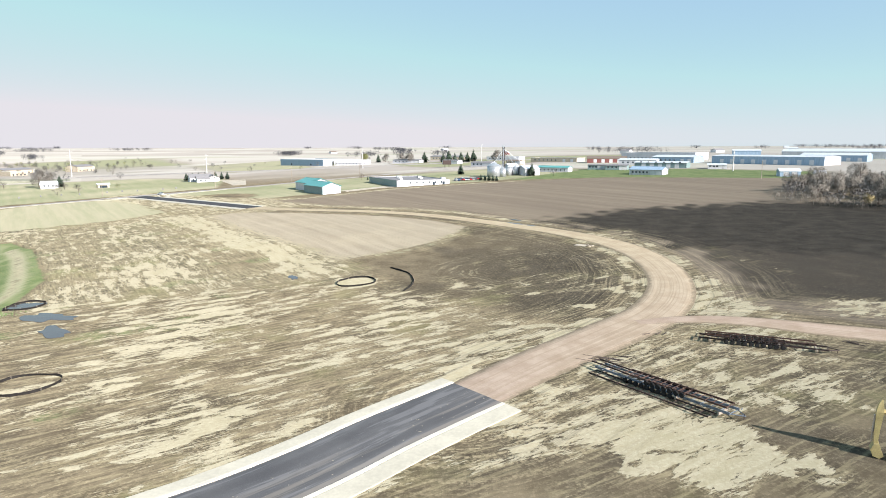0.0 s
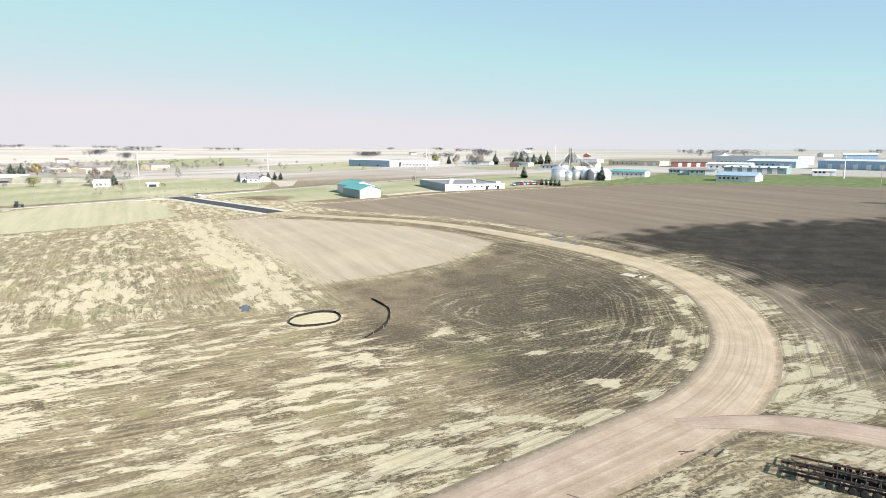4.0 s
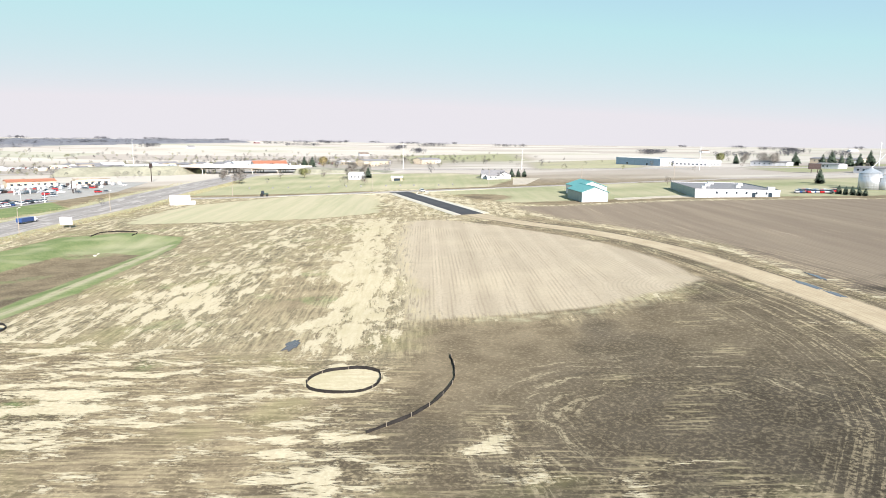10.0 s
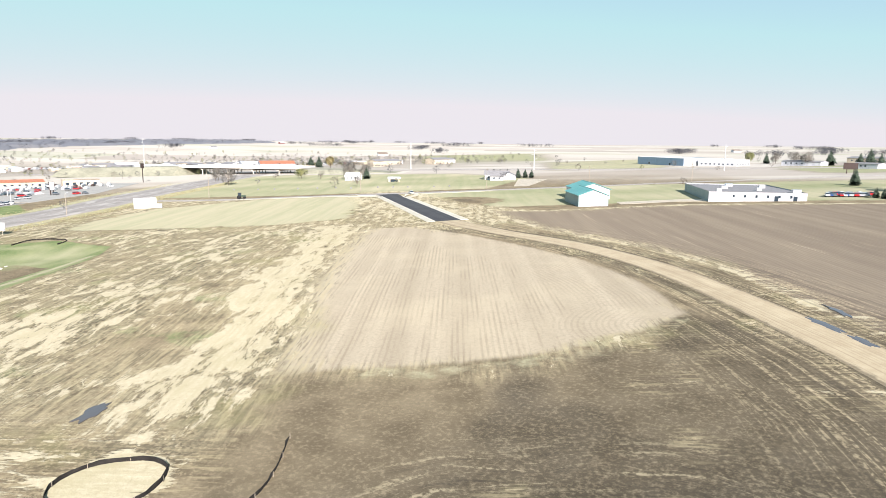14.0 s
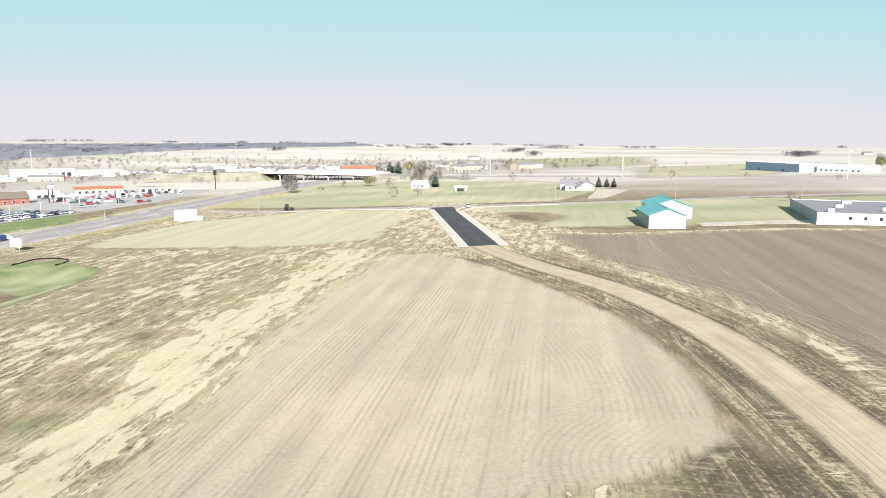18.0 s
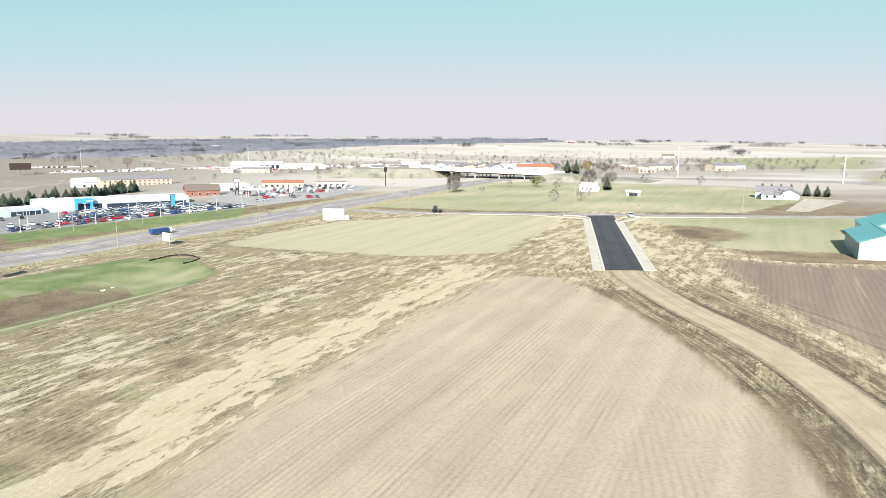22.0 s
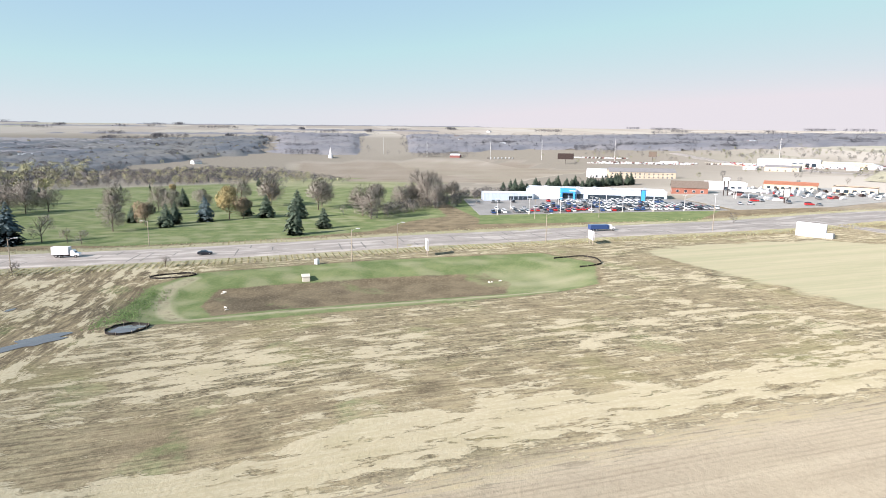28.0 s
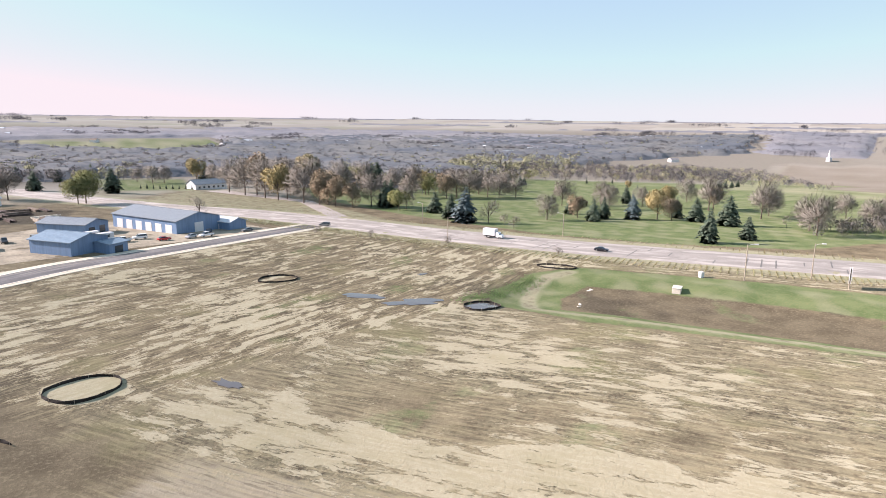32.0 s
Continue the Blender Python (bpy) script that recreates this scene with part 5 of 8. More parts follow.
# ---- buildings ----
def building(name, x, y, yaw, length, width, h, rise, wall, roof, label, category="building", openings=(), group="", trim=None, eave=0.5, gable_wall=None, sink=1.2):
    """A building with its long side along x: four walls, a pitched or flat roof, doors and windows.
    openings: (kind, face, count, wide, high, sill, from, to) with faces front (-y), back (+y), east (+x), west (-x)."""
    root = empty(name, Matrix.Translation(at(x, y)) @ pose(0, 0, 0, 0, 0, yaw), label, category, group)
    a, b, t = length / 2, width / 2, 0.25
    part("wall", a_box(-a, a, -b, -b + t, -sink, h), wall, root)
    part("wall", a_box(-a, a, b - t, b, -sink, h), wall, root)
    for s in (-1, 1):
        bm = bmesh.new()
        prof = [(-b + t, -sink), (b - t, -sink), (b - t, h), (0, h + rise * (1 - t / b)), (-b + t, h)] if rise > 0 else [(-b + t, -sink), (b - t, -sink), (b - t, h), (-b + t, h)]
        lo, hi = (a - t, a) if s > 0 else (-a, -a + t)
        p = [bm.verts.new((lo, u, v)) for u, v in prof]
        q = [bm.verts.new((hi, u, v)) for u, v in prof]
        bm.faces.new(p[::-1]), bm.faces.new(q)
        for k in range(len(prof)):
            bm.faces.new((p[k - 1], p[k], q[k], q[k - 1]))
        part("gable_wall", bm, gable_wall or wall, root)
    if rise > 0:
        for s in (-1, 1):
            bm = bmesh.new()
            sl = rise / b
            p = [(s * (b + eave), h - eave * sl), (0, h + rise), (0, h + rise + 0.18), (s * (b + eave), h - eave * sl + 0.18)]
            v0 = [bm.verts.new((-a - eave, u, v + 0.02)) for u, v in p]
            v1 = [bm.verts.new((a + eave, u, v + 0.02)) for u, v in p]
            bm.faces.new(v0), bm.faces.new(v1[::-1])
            for k in range(4):
                bm.faces.new((v0[k - 1], v1[k - 1], v1[k], v0[k]))
            bmesh.ops.recalc_face_normals(bm, faces=bm.faces)
            part("roof", bm, roof, root)
        part("ridge_cap", a_box(-a - eave, a + eave, -0.22, 0.22, h + rise + 0.14, h + rise + 0.26), roof, root)
    else:
        part("roof", a_box(-a + t, a - t, -b + t, b - t, h - 0.5, h - 0.25), roof, root)
        for u0, u1, v0, v1 in ((-a - 0.05, a + 0.05, -b - 0.06, -b + 0.1), (-a - 0.05, a + 0.05, b - 0.1, b + 0.06), (-a - 0.06, -a + 0.1, -b + 0.1, b - 0.1), (a - 0.1, a + 0.06, -b + 0.1, b - 0.1)):
            part("coping", a_box(u0, u1, v0, v1, h, h + 0.12), trim or roof, root)
    for kind, face, count, w, hh, sill, f0, f1 in openings:
        for k in range(count):
            f = f0 + (f1 - f0) * ((k + 0.5) / count)
            if face in ("front", "back"):
                s = -1 if face == "front" else 1
                u = (f - 0.5) * length
                lim = lambda e, z0, z1, grow=0.0: a_box(u - w / 2 - grow, u + w / 2 + grow, *sorted((s * (b - 0.02), s * (b + e))), z0, z1)
            else:
                s = 1 if face == "east" else -1
                u = (f - 0.5) * width
                lim = lambda e, z0, z1, grow=0.0: a_box(*sorted((s * (a - 0.02), s * (a + e))), u - w / 2 - grow, u + w / 2 + grow, z0, z1)
            if kind == "window":
                win = part("window", lim(0.05, sill - 0.1, sill + hh + 0.1, 0.1), M["paint_white"], root)
                part("pane", lim(0.07, sill, sill + hh), M["glass"], win)
            elif kind == "dark":
                part("opening", lim(0.05, sill, sill + hh), M["glass"], root)
            else:
                door = part("door", lim(0.06, sill, sill + hh), M["paint_white"] if kind == "door" else M[kind], root)
                if hh > 2.5:
                    for z in (0.25, 0.5, 0.75):
                        part("rail", lim(0.09, sill + hh * z - 0.04, sill + hh * z + 0.04), M["pale_roof"], door)
    return root


def units(root, pts, mat="galvanised"):
    """Roof-top plant as parts of a building."""
    for x, y, z, w in pts:
        part("roof_unit", a_box(x - w, x + w, y - w * 0.7, y + w * 0.7, z - 0.3, z + 1.1, 0.05), M[mat], root)


W = "window"
# teal-roofed farm sheds
yb = bearing_to((-95, 419), (-112, 440))
building("barn", -96.2, 429.5, yb, 25, 12.2, 4.4, 2.3, M["green_metal"], M["teal_roof"], "white-gabled farm shed with a bright teal metal roof", "barn", (("door", "east", 1, 3.6, 3.4, 0, 0.1, 0.9), (W, "front", 3, 1.0, 0.9, 1.4, 0.1, 0.9)), "teal-roofed sheds", gable_wall=M["white_metal"])
building("barn", -109, 458, yb, 22, 15, 4.6, 2.6, M["white_metal"], M["teal_roof"], "larger white farm shed with a teal metal roof behind another", "barn", (("door", "west", 2, 3.6, 3.6, 0, 0.1, 0.9), ("door", "front", 2, 3.2, 3.2, 0, 0.2, 0.8)), "teal-roofed sheds")
# house with grey roofs
building("house", -243, 578, 32, 17, 10, 3.4, 2.6, M["paint_white"], M["grey_roof"], "white house with a blue-grey shingle roof on a lawn", "house", ((W, "front", 4, 1.2, 1.3, 1.0, 0.05, 0.95), ("door", "front", 1, 1.1, 2.1, 0, 0.45, 0.55), (W, "east", 2, 1.1, 1.2, 1.0, 0.1, 0.9)))
building("garage", -230, 575, -58, 11, 9, 3.0, 2.2, M["paint_white"], M["grey_roof"], "white garage wing with two doors and a grey roof", "garage", (("door", "east", 2, 2.6, 2.2, 0, 0.05, 0.95), (W, "front", 2, 1.0, 1.0, 1.1, 0.1, 0.9)))
building("garage", -236, 567, 32, 9, 7, 2.9, 2.0, M["paint_white"], M["grey_roof"], "low white porch wing with a grey roof", "house wing", ((W, "front", 2, 1.2, 1.2, 0.9, 0.1, 0.9),))
# long low plant
p1 = building("warehouse", -44.7, 496.5, 26.8, 37.5, 57, 3.5, 0, M["white_metal"], M["grey_roof"], "long low white plant with a green side wall and flat roof", "warehouse", ((W, "front", 6, 0.9, 1.1, 1.3, 0.2, 0.9), ("door", "front", 2, 1.2, 2.2, 0, 0.1, 0.5), ("dark", "front", 2, 1.6, 2.2, 0, 0.6, 0.98)), gable_wall=M["green_metal"])
units(p1, [(-14 + 6 * k, -24 + 9 * ((k * 7) % 5), 3.6, 1.0 + 0.3 * (k % 3)) for k in range(6)])


# grain site
def silo(x, y, rad, h, label):
    root = empty("grain_bin", Matrix.Translation(at(x, y)), label, "grain bin", "grain bins")
    n = 28
    bm = bmesh.new()
    tube(bm, [(0, 0, -0.6), (0, 0, h)], rad, n)
    part("wall", bm, M["galvanised"], root, smooth=True)
    bm = bmesh.new()
    tube(bm, [(0, 0, h), (0, 0, h + rad * 0.5), (0, 0, h + rad * 0.52)], [rad + 0.12, 0.5, 0.45], n)
    part("roof", bm, M["galvanised"], root)
    for k in range(1, int(h / 1.1)):
        bm = bmesh.new()
        tube(bm, [(0, 0, k * 1.1 - 0.05), (0, 0, k * 1.1 + 0.05)], rad + 0.05, n)
        part("stiffener", bm, M["galvanised"], root)
    bm = bmesh.new()
    tube(bm, [(0, 0, h + rad * 0.5), (0, 0, h + rad * 0.5 + 0.7)], [0.5, 0.4], 10)
    part("cap", bm, M["galvanised"], root)
    return root


silo(24, 547, 5.3, 8.2, "large corrugated steel grain bin with a conical roof")
silo(31, 545, 2.7, 6.0, "small corrugated steel grain bin beside a larger one")
silo(37, 559, 2.6, 6.2, "corrugated steel grain bin behind the elevator leg")
silo(43, 560, 2.4, 6.0, "small corrugated steel grain bin beside a shed")
root = empty("elevator_leg", Matrix.Translation(at(32, 552)), "tall steel grain elevator leg with slanting spouts", "grain elevator")
for u, v in ((-0.8, -0.8), (0.8, -0.8), (0.8, 0.8), (-0.8, 0.8)):
    bm = bmesh.new()
    tube(bm, [(u, v, -0.5), (u, v, 22)], 0.13, 5)
    part("post", bm, M["steel_dark"], root)
for k in range(10):
    z = 2.2 * k
    bm = bmesh.new()
    for (u, v), (p, q) in (((-0.8, -0.8), (0.8, -0.8)), ((0.8, -0.8), (0.8, 0.8)), ((0.8, 0.8), (-0.8, 0.8)), ((-0.8, 0.8), (-0.8, -0.8))):
        tube(bm, [(u, v, z), (p, q, z + 2.2)], 0.07, 4)
    part("brace", bm, M["steel_dark"], root)
part("head_box", a_box(-1.1, 1.1, -0.8, 0.8, 21, 23.2, 0.1), M["galvanised"], root)
part("leg_casing", a_box(-0.35, 0.35, -0.3, 0.3, 0, 21), M["galvanised"], root)
for e in ((-7, -4, 10.8), (4.5, 6.3, 7.5), (-0.9, -6.3, 7.4), (9.9, 7.2, 7.2), (17, 0, 8)):
    bm = bmesh.new()
    tube(bm, [(0, 0, 20.5), e], 0.2, 6)
    part("spout", bm, M["galvanised"], root)
building("shed", 54, 558, 20, 12, 14, 5.0, 2.4, M["white_metal"], M["pale_roof"], "white steel farm shed beside grain bins", "shed", (("door", "front", 1, 4.2, 4.2, 0, 0.2, 0.8),))
building("shed", 40, 572, 20, 8, 10, 6.5, 2.0, M["white_metal"], M["pale_roof"], "tall white steel shed behind grain bins", "shed", (("dark", "front", 1, 3.0, 3.5, 0, 0.2, 0.8),))
building("shed", 82, 600, -30, 27, 10, 3.6, 1.2, M["white_metal"], M["teal_roof"], "long low white building with a teal roof", "building", ((W, "front", 7, 1.1, 1.0, 1.2, 0.04, 0.96),))
# industrial estate
building("warehouse", 150, 535, -34, 24, 14, 3.6, 2.0, M["white_metal"], M["sky_metal"], "white steel building with a light blue roof", "building", ((W, "front", 5, 1.3, 1.2, 1.2, 0.05, 0.6), ("door", "front", 2, 3.0, 3.2, 0, 0.6, 0.98)))
building("warehouse", 191, 637, -30, 44, 16, 4.4, 1.2, M["green_metal"], M["pale_roof"], "long dull green warehouse with a pale roof", "warehouse", (("door", "front", 5, 3.6, 3.8, 0, 0.1, 0.9), (W, "front", 6, 1.4, 1.2, 4.2, 0.05, 0.95)))
building("warehouse", 323, 694, -51, 105, 33, 7.0, 1.2, M["sky_metal"], M["pale_roof"], "very long light blue warehouse with a pale roof", "warehouse", (("door", "front", 9, 3.8, 4.2, 0, 0.05, 0.95),), gable_wall=M["white_metal"])
building("warehouse", 172, 802, -9, 42, 20, 4.4, 2.4, M["maroon"], M["brown_roof"], "dark maroon steel warehouse with a brown roof", "warehouse", (("door", "front", 4, 3.4, 3.6, 0, 0.1, 0.9),))
building("shed", 241, 491, -12, 12.5, 9, 3.4, 1.6, M["sky_metal"], M["pale_roof"], "small blue steel shed at the edge of tilled land", "shed", (("door", "front", 2, 3.2, 3.0, 0, 0.1, 0.9),))
building("shed", 259, 482, -12, 6, 5, 2.6, 1.4, M["white_metal"], M["pale_roof"], "small white shed at the edge of tilled land", "shed", (("door", "front", 1, 3.0, 2.6, 0, 0.2, 0.8),))
for x, y, yw, ln, wd, hh, wl, rf, lb in (
    (190, 720, -25, 36, 18, 4.5, "white_metal", "pale_roof", "distant white steel workshop with a pale roof"), (250, 775, -42, 45, 26, 5.5, "sky_metal", "pale_roof", "distant blue steel factory hall"),
    (126, 627, -22, 14, 10, 3.6, "green_metal", "grey_roof", "distant green steel workshop"), (262, 870, -40, 90, 40, 9, "white_metal", "flat_roof", "distant white factory hall"),
    (430, 770, -40, 60, 30, 6, "sky_metal", "pale_roof", "distant light blue steel hall"), (470, 650, -38, 50, 24, 5, "white_metal", "sky_metal", "distant white hall with a blue roof"),
    (402, 948, -20, 33, 24, 9, "sky_metal", "pale_roof", "distant tall blue process building"), (500, 900, -35, 110, 40, 8, "white_metal", "pale_roof", "distant long white factory"),
    (120, 860, -35, 60, 22, 5, "tan_wall", "flat_roof", "distant low tan commercial building"), (60, 1010, -30, 50, 20, 5, "white_metal", "flat_roof", "distant low white commercial building"),
    (-30, 1130, -25, 60, 20, 5, "tan_wall", "grey_roof", "distant tan farmstead building"), (20, 760, -30, 24, 12, 4, "white_metal", "grey_roof", "distant white house with a grey roof"),
    (60, 800, -30, 18, 12, 4, "tan_wall", "brown_roof", "distant tan house with a brown roof"), (-20, 880, -30, 22, 12, 4, "white_metal", "grey_roof", "distant white house beside trees"),
    (142, 613, -22, 18, 10, 3.6, "green_metal", "grey_roof", "green steel workshop with a grey roof"), (231, 604, -20, 14, 16, 3.0, "white_metal", "pale_roof", "white arched storage hall"), (620, 800, -30, 80, 30, 8, "sky_metal", "flat_roof", "distant blue factory hall at the fields' edge"), (-90, 980, -20, 40, 14, 4, "white_metal", "grey_roof", "distant white barn beside trees"),
):
    building("hall", x, y, yw, ln, wd, hh, 0 if rf == "flat_roof" else wd * 0.08, M[wl], M[rf], lb, "hall", ((W, "front", max(3, int(ln / 9)), 1.6, 1.4, 1.6, 0.05, 0.6), ("door", "front", 2, 3.6, 3.6, 0, 0.65, 0.98)), "industrial halls")
building("factory", -231, 996, -40, 98, 60, 8, 0, M["sky_metal"], M["flat_roof"], "large blue and white flat-roofed plant in open fields", "factory", (("dark", "front", 2, 3.0, 2.2, 0.3, 0.05, 0.95), ("door", "east", 4, 3.8, 4, 0, 0.05, 0.7)), gable_wall=M["white_metal"])
building("factory", -172, 962, -8, 40, 36, 6.5, 0, M["white_metal"], M["flat_roof"], "white office wing of a blue plant", "factory wing", ((W, "front", 8, 1.8, 1.4, 1.3, 0.04, 0.96), (W, "east", 8, 1.8, 1.4, 1.3, 0.04, 0.96)))
# chapel and small houses by the cemetery
building("chapel", -347, 522, 25, 10.5, 7.5, 3.0, 2.4, M["paint_white"], M["pale_roof"], "small white chapel beside a dark spruce", "chapel", ((W, "front", 3, 0.8, 1.6, 1.2, 0.1, 0.9), ("door", "west", 1, 1.4, 2.2, 0, 0.3, 0.7)))
building("shed", -300, 520, 40, 8, 4, 2.4, 0.8, M["tan_wall"], M["pale_roof"], "low tan shelter on a mown lawn", "shed", (("dark", "front", 1, 5, 1.8, 0, 0.1, 0.9),))
# blue sheds at the street
ys_ = bearing_to((-5.5, 42.6), (-17.6, 55.5))
building("shed", -23.5, 39.5, ys_, 16, 13.5, 4.4, 1.7, M["blue_metal"], M["blue_roof"], "blue-grey steel shed with a low slate-blue roof", "shed", (("door", "back", 1, 3.2, 3.0, 0, 0.2, 0.8),), "blue steel sheds")
building("shed", -35, 44, ys_ + 90, 7, 8, 3.0, 0.6, M["blue_metal"], M["blue_roof"], "low blue-grey lean-to beside a steel shed", "shed", (("dark", "front", 1, 3.0, 2.2, 0, 0.2, 0.8),), "blue steel sheds")
building("shed", -23, -15, ys_ + 8, 20, 12, 3.8, 1.5, M["blue_metal"], M["slate"], "blue-grey steel workshop with a grey roof and dark bays", "workshop", (("dark", "back", 4, 2.6, 2.6, 0, 0.05, 0.95), ("dark", "east", 2, 3.0, 2.6, 0, 0.05, 0.95)), "blue steel sheds")
yb2 = bearing_to((-54.6, 6.7), (-32, -29.6))
building("shed", -58.5, -16.5, yb2, 38, 20, 5.4, 2.4, M["blue_metal"], M["slate"], "long blue steel shed with white overhead doors", "shed", (("door", "back", 6, 3.6, 3.8, 0, 0.04, 0.96), ("door", "front", 2, 3.6, 3.8, 0, 0.3, 0.7), ("door", "west", 1, 4.0, 4.0, 0, 0.3, 0.7)), "blue steel sheds")
building("shed", -82.3, -7, ys_ - 8, 12, 9, 3.2, 1.3, M["blue_metal"], M["pale_roof"], "small blue office annex with a pale roof", "office", ((W, "back", 2, 1.2, 1.0, 1.1, 0.1, 0.9), ("door", "front", 1, 1.1, 2.1, 0, 0.3, 0.7)), "blue steel sheds")
building("clubhouse", -110, -258, 20, 24, 13, 4.0, 3.0, M["paint_white"], M["slate"], "white clubhouse with a slate-grey roof among trees", "clubhouse", ((W, "back", 6, 1.6, 1.4, 1.2, 0.05, 0.95), (W, "front", 6, 1.6, 1.4, 1.2, 0.05, 0.95)))
building("house", 26, -146, 30, 16, 10, 3.6, 2.6, M["paint_white"], M["pale_roof"], "white shed with a pale roof behind a work yard", "house", ((W, "back", 4, 1.2, 1.2, 1.0, 0.05, 0.95),))
# car dealership
yd = bearing_to((-445.5, 174), (-459, 263)) + 180
d0 = building("dealership", -456, 216, yd, 82, 20, 5.6, 0, M["pale_blue_metal"], M["flat_roof"], "long white car dealership with a blue portal and glass front", "dealership", (("dark", "back", 13, 3.6, 2.6, 0.3, 0.02, 0.55), ("door", "back", 5, 3.6, 3.6, 0, 0.76, 0.98), ("dark", "back", 3, 4.0, 3.0, 0.2, 0.58, 0.74), ("dark", "front", 13, 3.6, 2.6, 0.3, 0.45, 0.98), ("door", "front", 5, 3.6, 3.6, 0, 0.02, 0.24), ("dark", "front", 3, 4.0, 3.0, 0.2, 0.26, 0.42)), trim=M["pale_roof"], sink=2)
part("portal", a_box(11.5, 20.5, 9.9, 13.0, 4.0, 6.4, 0.1), M["bright_blue"], d0, "bright blue entrance portal")
for u in (12.2, 19.8):
    part("portal_leg", a_box(u - 0.7, u + 0.7, 9.9, 13.0, -1, 4.0, 0.1), M["bright_blue"], d0)
for u, n in ((26, 9), (13, 6)):
    part("sign_bar", a_box(u - n * 0.35, u + n * 0.35, 13.0 if u == 13 else 10.06, 13.06 if u == 13 else 10.12, 4.9, 5.4), M["paint_white"], d0)
units(d0, [(-30 + 10 * k, -4 + 3 * (k % 3), 5.6, 1.1) for k in range(7)])
building("dealership", -436, 160, yd + 14, 30, 14, 4.4, 0, M["pale_blue_metal"], M["flat_roof"], "low white service building with dark bays beside a car lot", "service building", (("dark", "back", 5, 2.6, 2.6, 0.2, 0.02, 0.5),), trim=M["pale_roof"])
# beyond the dealership
building("hotel", -735, 232, yd + 4, 62, 16, 6.5, 3.2, M["tan_wall"], M["grey_roof"], "long two-storey tan hotel with a grey roof", "hotel", ((W, "back", 14, 1.4, 1.3, 1.0, 0.02, 0.98), (W, "back", 14, 1.4, 1.3, 4.0, 0.02, 0.98)))
building("hall", -770, 190, yd + 4, 34, 26, 5, 3.5, M["paint_white"], M["pale_roof"], "white hall with a pale roof beside a hotel", "hall", (("dark", "back", 3, 2, 2, 0.5, 0.1, 0.9),), "roadside businesses")
building("restaurant", -512, 277, yd - 6, 22, 16, 4.0, 3.6, M["red_brick"], M["brown_roof"], "red brick restaurant with a brown roof", "restaurant", ((W, "back", 4, 1.6, 1.4, 1.0, 0.05, 0.95), (W, "east", 3, 1.6, 1.4, 1.0, 0.05, 0.95)), "roadside businesses")
building("shop", -557, 304, yd - 4, 26, 15, 5.0, 0, M["white_metal"], M["flat_roof"], "white box-shaped roadside shop", "shop", (("dark", "back", 3, 2.4, 2.2, 0.2, 0.1, 0.6),), "roadside businesses")
building("restaurant", -560, 350, yd - 20, 32, 15, 4.0, 1.4, M["tan_wall"], M["orange"], "tan restaurant with a red-brown roof and parked cars", "restaurant", (("dark", "back", 7, 1.8, 1.6, 0.9, 0.03, 0.97),), "roadside businesses")
building("gas_station", -530, 386, yd - 25, 24, 13, 4.2, 0, M["tan_wall"], M["brown_roof"], "low dark-roofed gas station shop", "gas station", (("dark", "back", 5, 2.4, 2.0, 0.5, 0.03, 0.97),), "roadside businesses", trim=M["brown_roof"])
root = empty("fuel_canopy", Matrix.Translation(at(-470, 312)) @ pose(0, 0, 0, 0, 0, yd), "flat white fuel canopy on slim columns", "fuel canopy")
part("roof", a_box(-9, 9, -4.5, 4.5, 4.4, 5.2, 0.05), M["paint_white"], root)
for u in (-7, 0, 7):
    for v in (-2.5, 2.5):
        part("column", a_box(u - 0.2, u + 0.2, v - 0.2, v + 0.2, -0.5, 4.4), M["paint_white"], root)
building("warehouse", -1290, 455, 78, 88, 40, 11, 0, M["white_metal"], M["flat_roof"], "big white showroom with dark glass doors beyond the freeway", "warehouse", (("dark", "back", 4, 6.0, 6.0, 0.3, 0.55, 0.95), ("dark", "front", 4, 6.0, 6.0, 0.3, 0.55, 0.95), ("dark", "east", 3, 6.0, 6, 0.3, 0.1, 0.9)), sink=3)
building("warehouse", -1270, 540, 78, 66, 34, 7, 0, M["tan_wall"], M["flat_roof"], "low pale warehouse beyond the freeway", "warehouse", (("dark", "front", 5, 2.4, 2.2, 0.5, 0.05, 0.95),), sink=3)
rr = random.Random(21)
for k in range(72):
    f = rr.random()
    x, y = (-1420 + 900 * f + rr.uniform(-60, 60), 330 + 480 * f + rr.uniform(-110, 150)) if k < 34 else (-1230 + 600 * f + rr.uniform(-60, 60), 600 + 130 * f + rr.uniform(-50, 170))
    if away(FREEWAY, np.array([x]), np.array([y]))[0] < 45 or away(HIGHWAY, np.array([x]), np.array([y]))[0] < 45:
        continue
    wl, rf = rr.choice((("white_metal", "flat_roof"), ("tan_wall", "grey_roof"), ("white_metal", "pale_roof"), ("tan_wall", "flat_roof"), ("paint_white", "grey_roof")))
    ln = rr.uniform(16, 44)
    building("shop", x, y, rr.choice((70, 75, 80, -12)), ln, rr.uniform(11, 20), rr.uniform(3.6, 6), 0 if rf == "flat_roof" else 2.2, M[wl], M[rf], {"flat_roof": "distant flat-roofed commercial building near the freeway", "orange": "distant white building with an orange roof", "grey_roof": "distant building with a grey roof near the freeway", "pale_roof": "distant white building with a pale roof"}[rf], "shop", (("dark", "back", 4, 1.8, 1.6, 0.6, 0.05, 0.95), ("dark", "front", 4, 1.8, 1.6, 0.6, 0.05, 0.95)), "freeway businesses", sink=3)
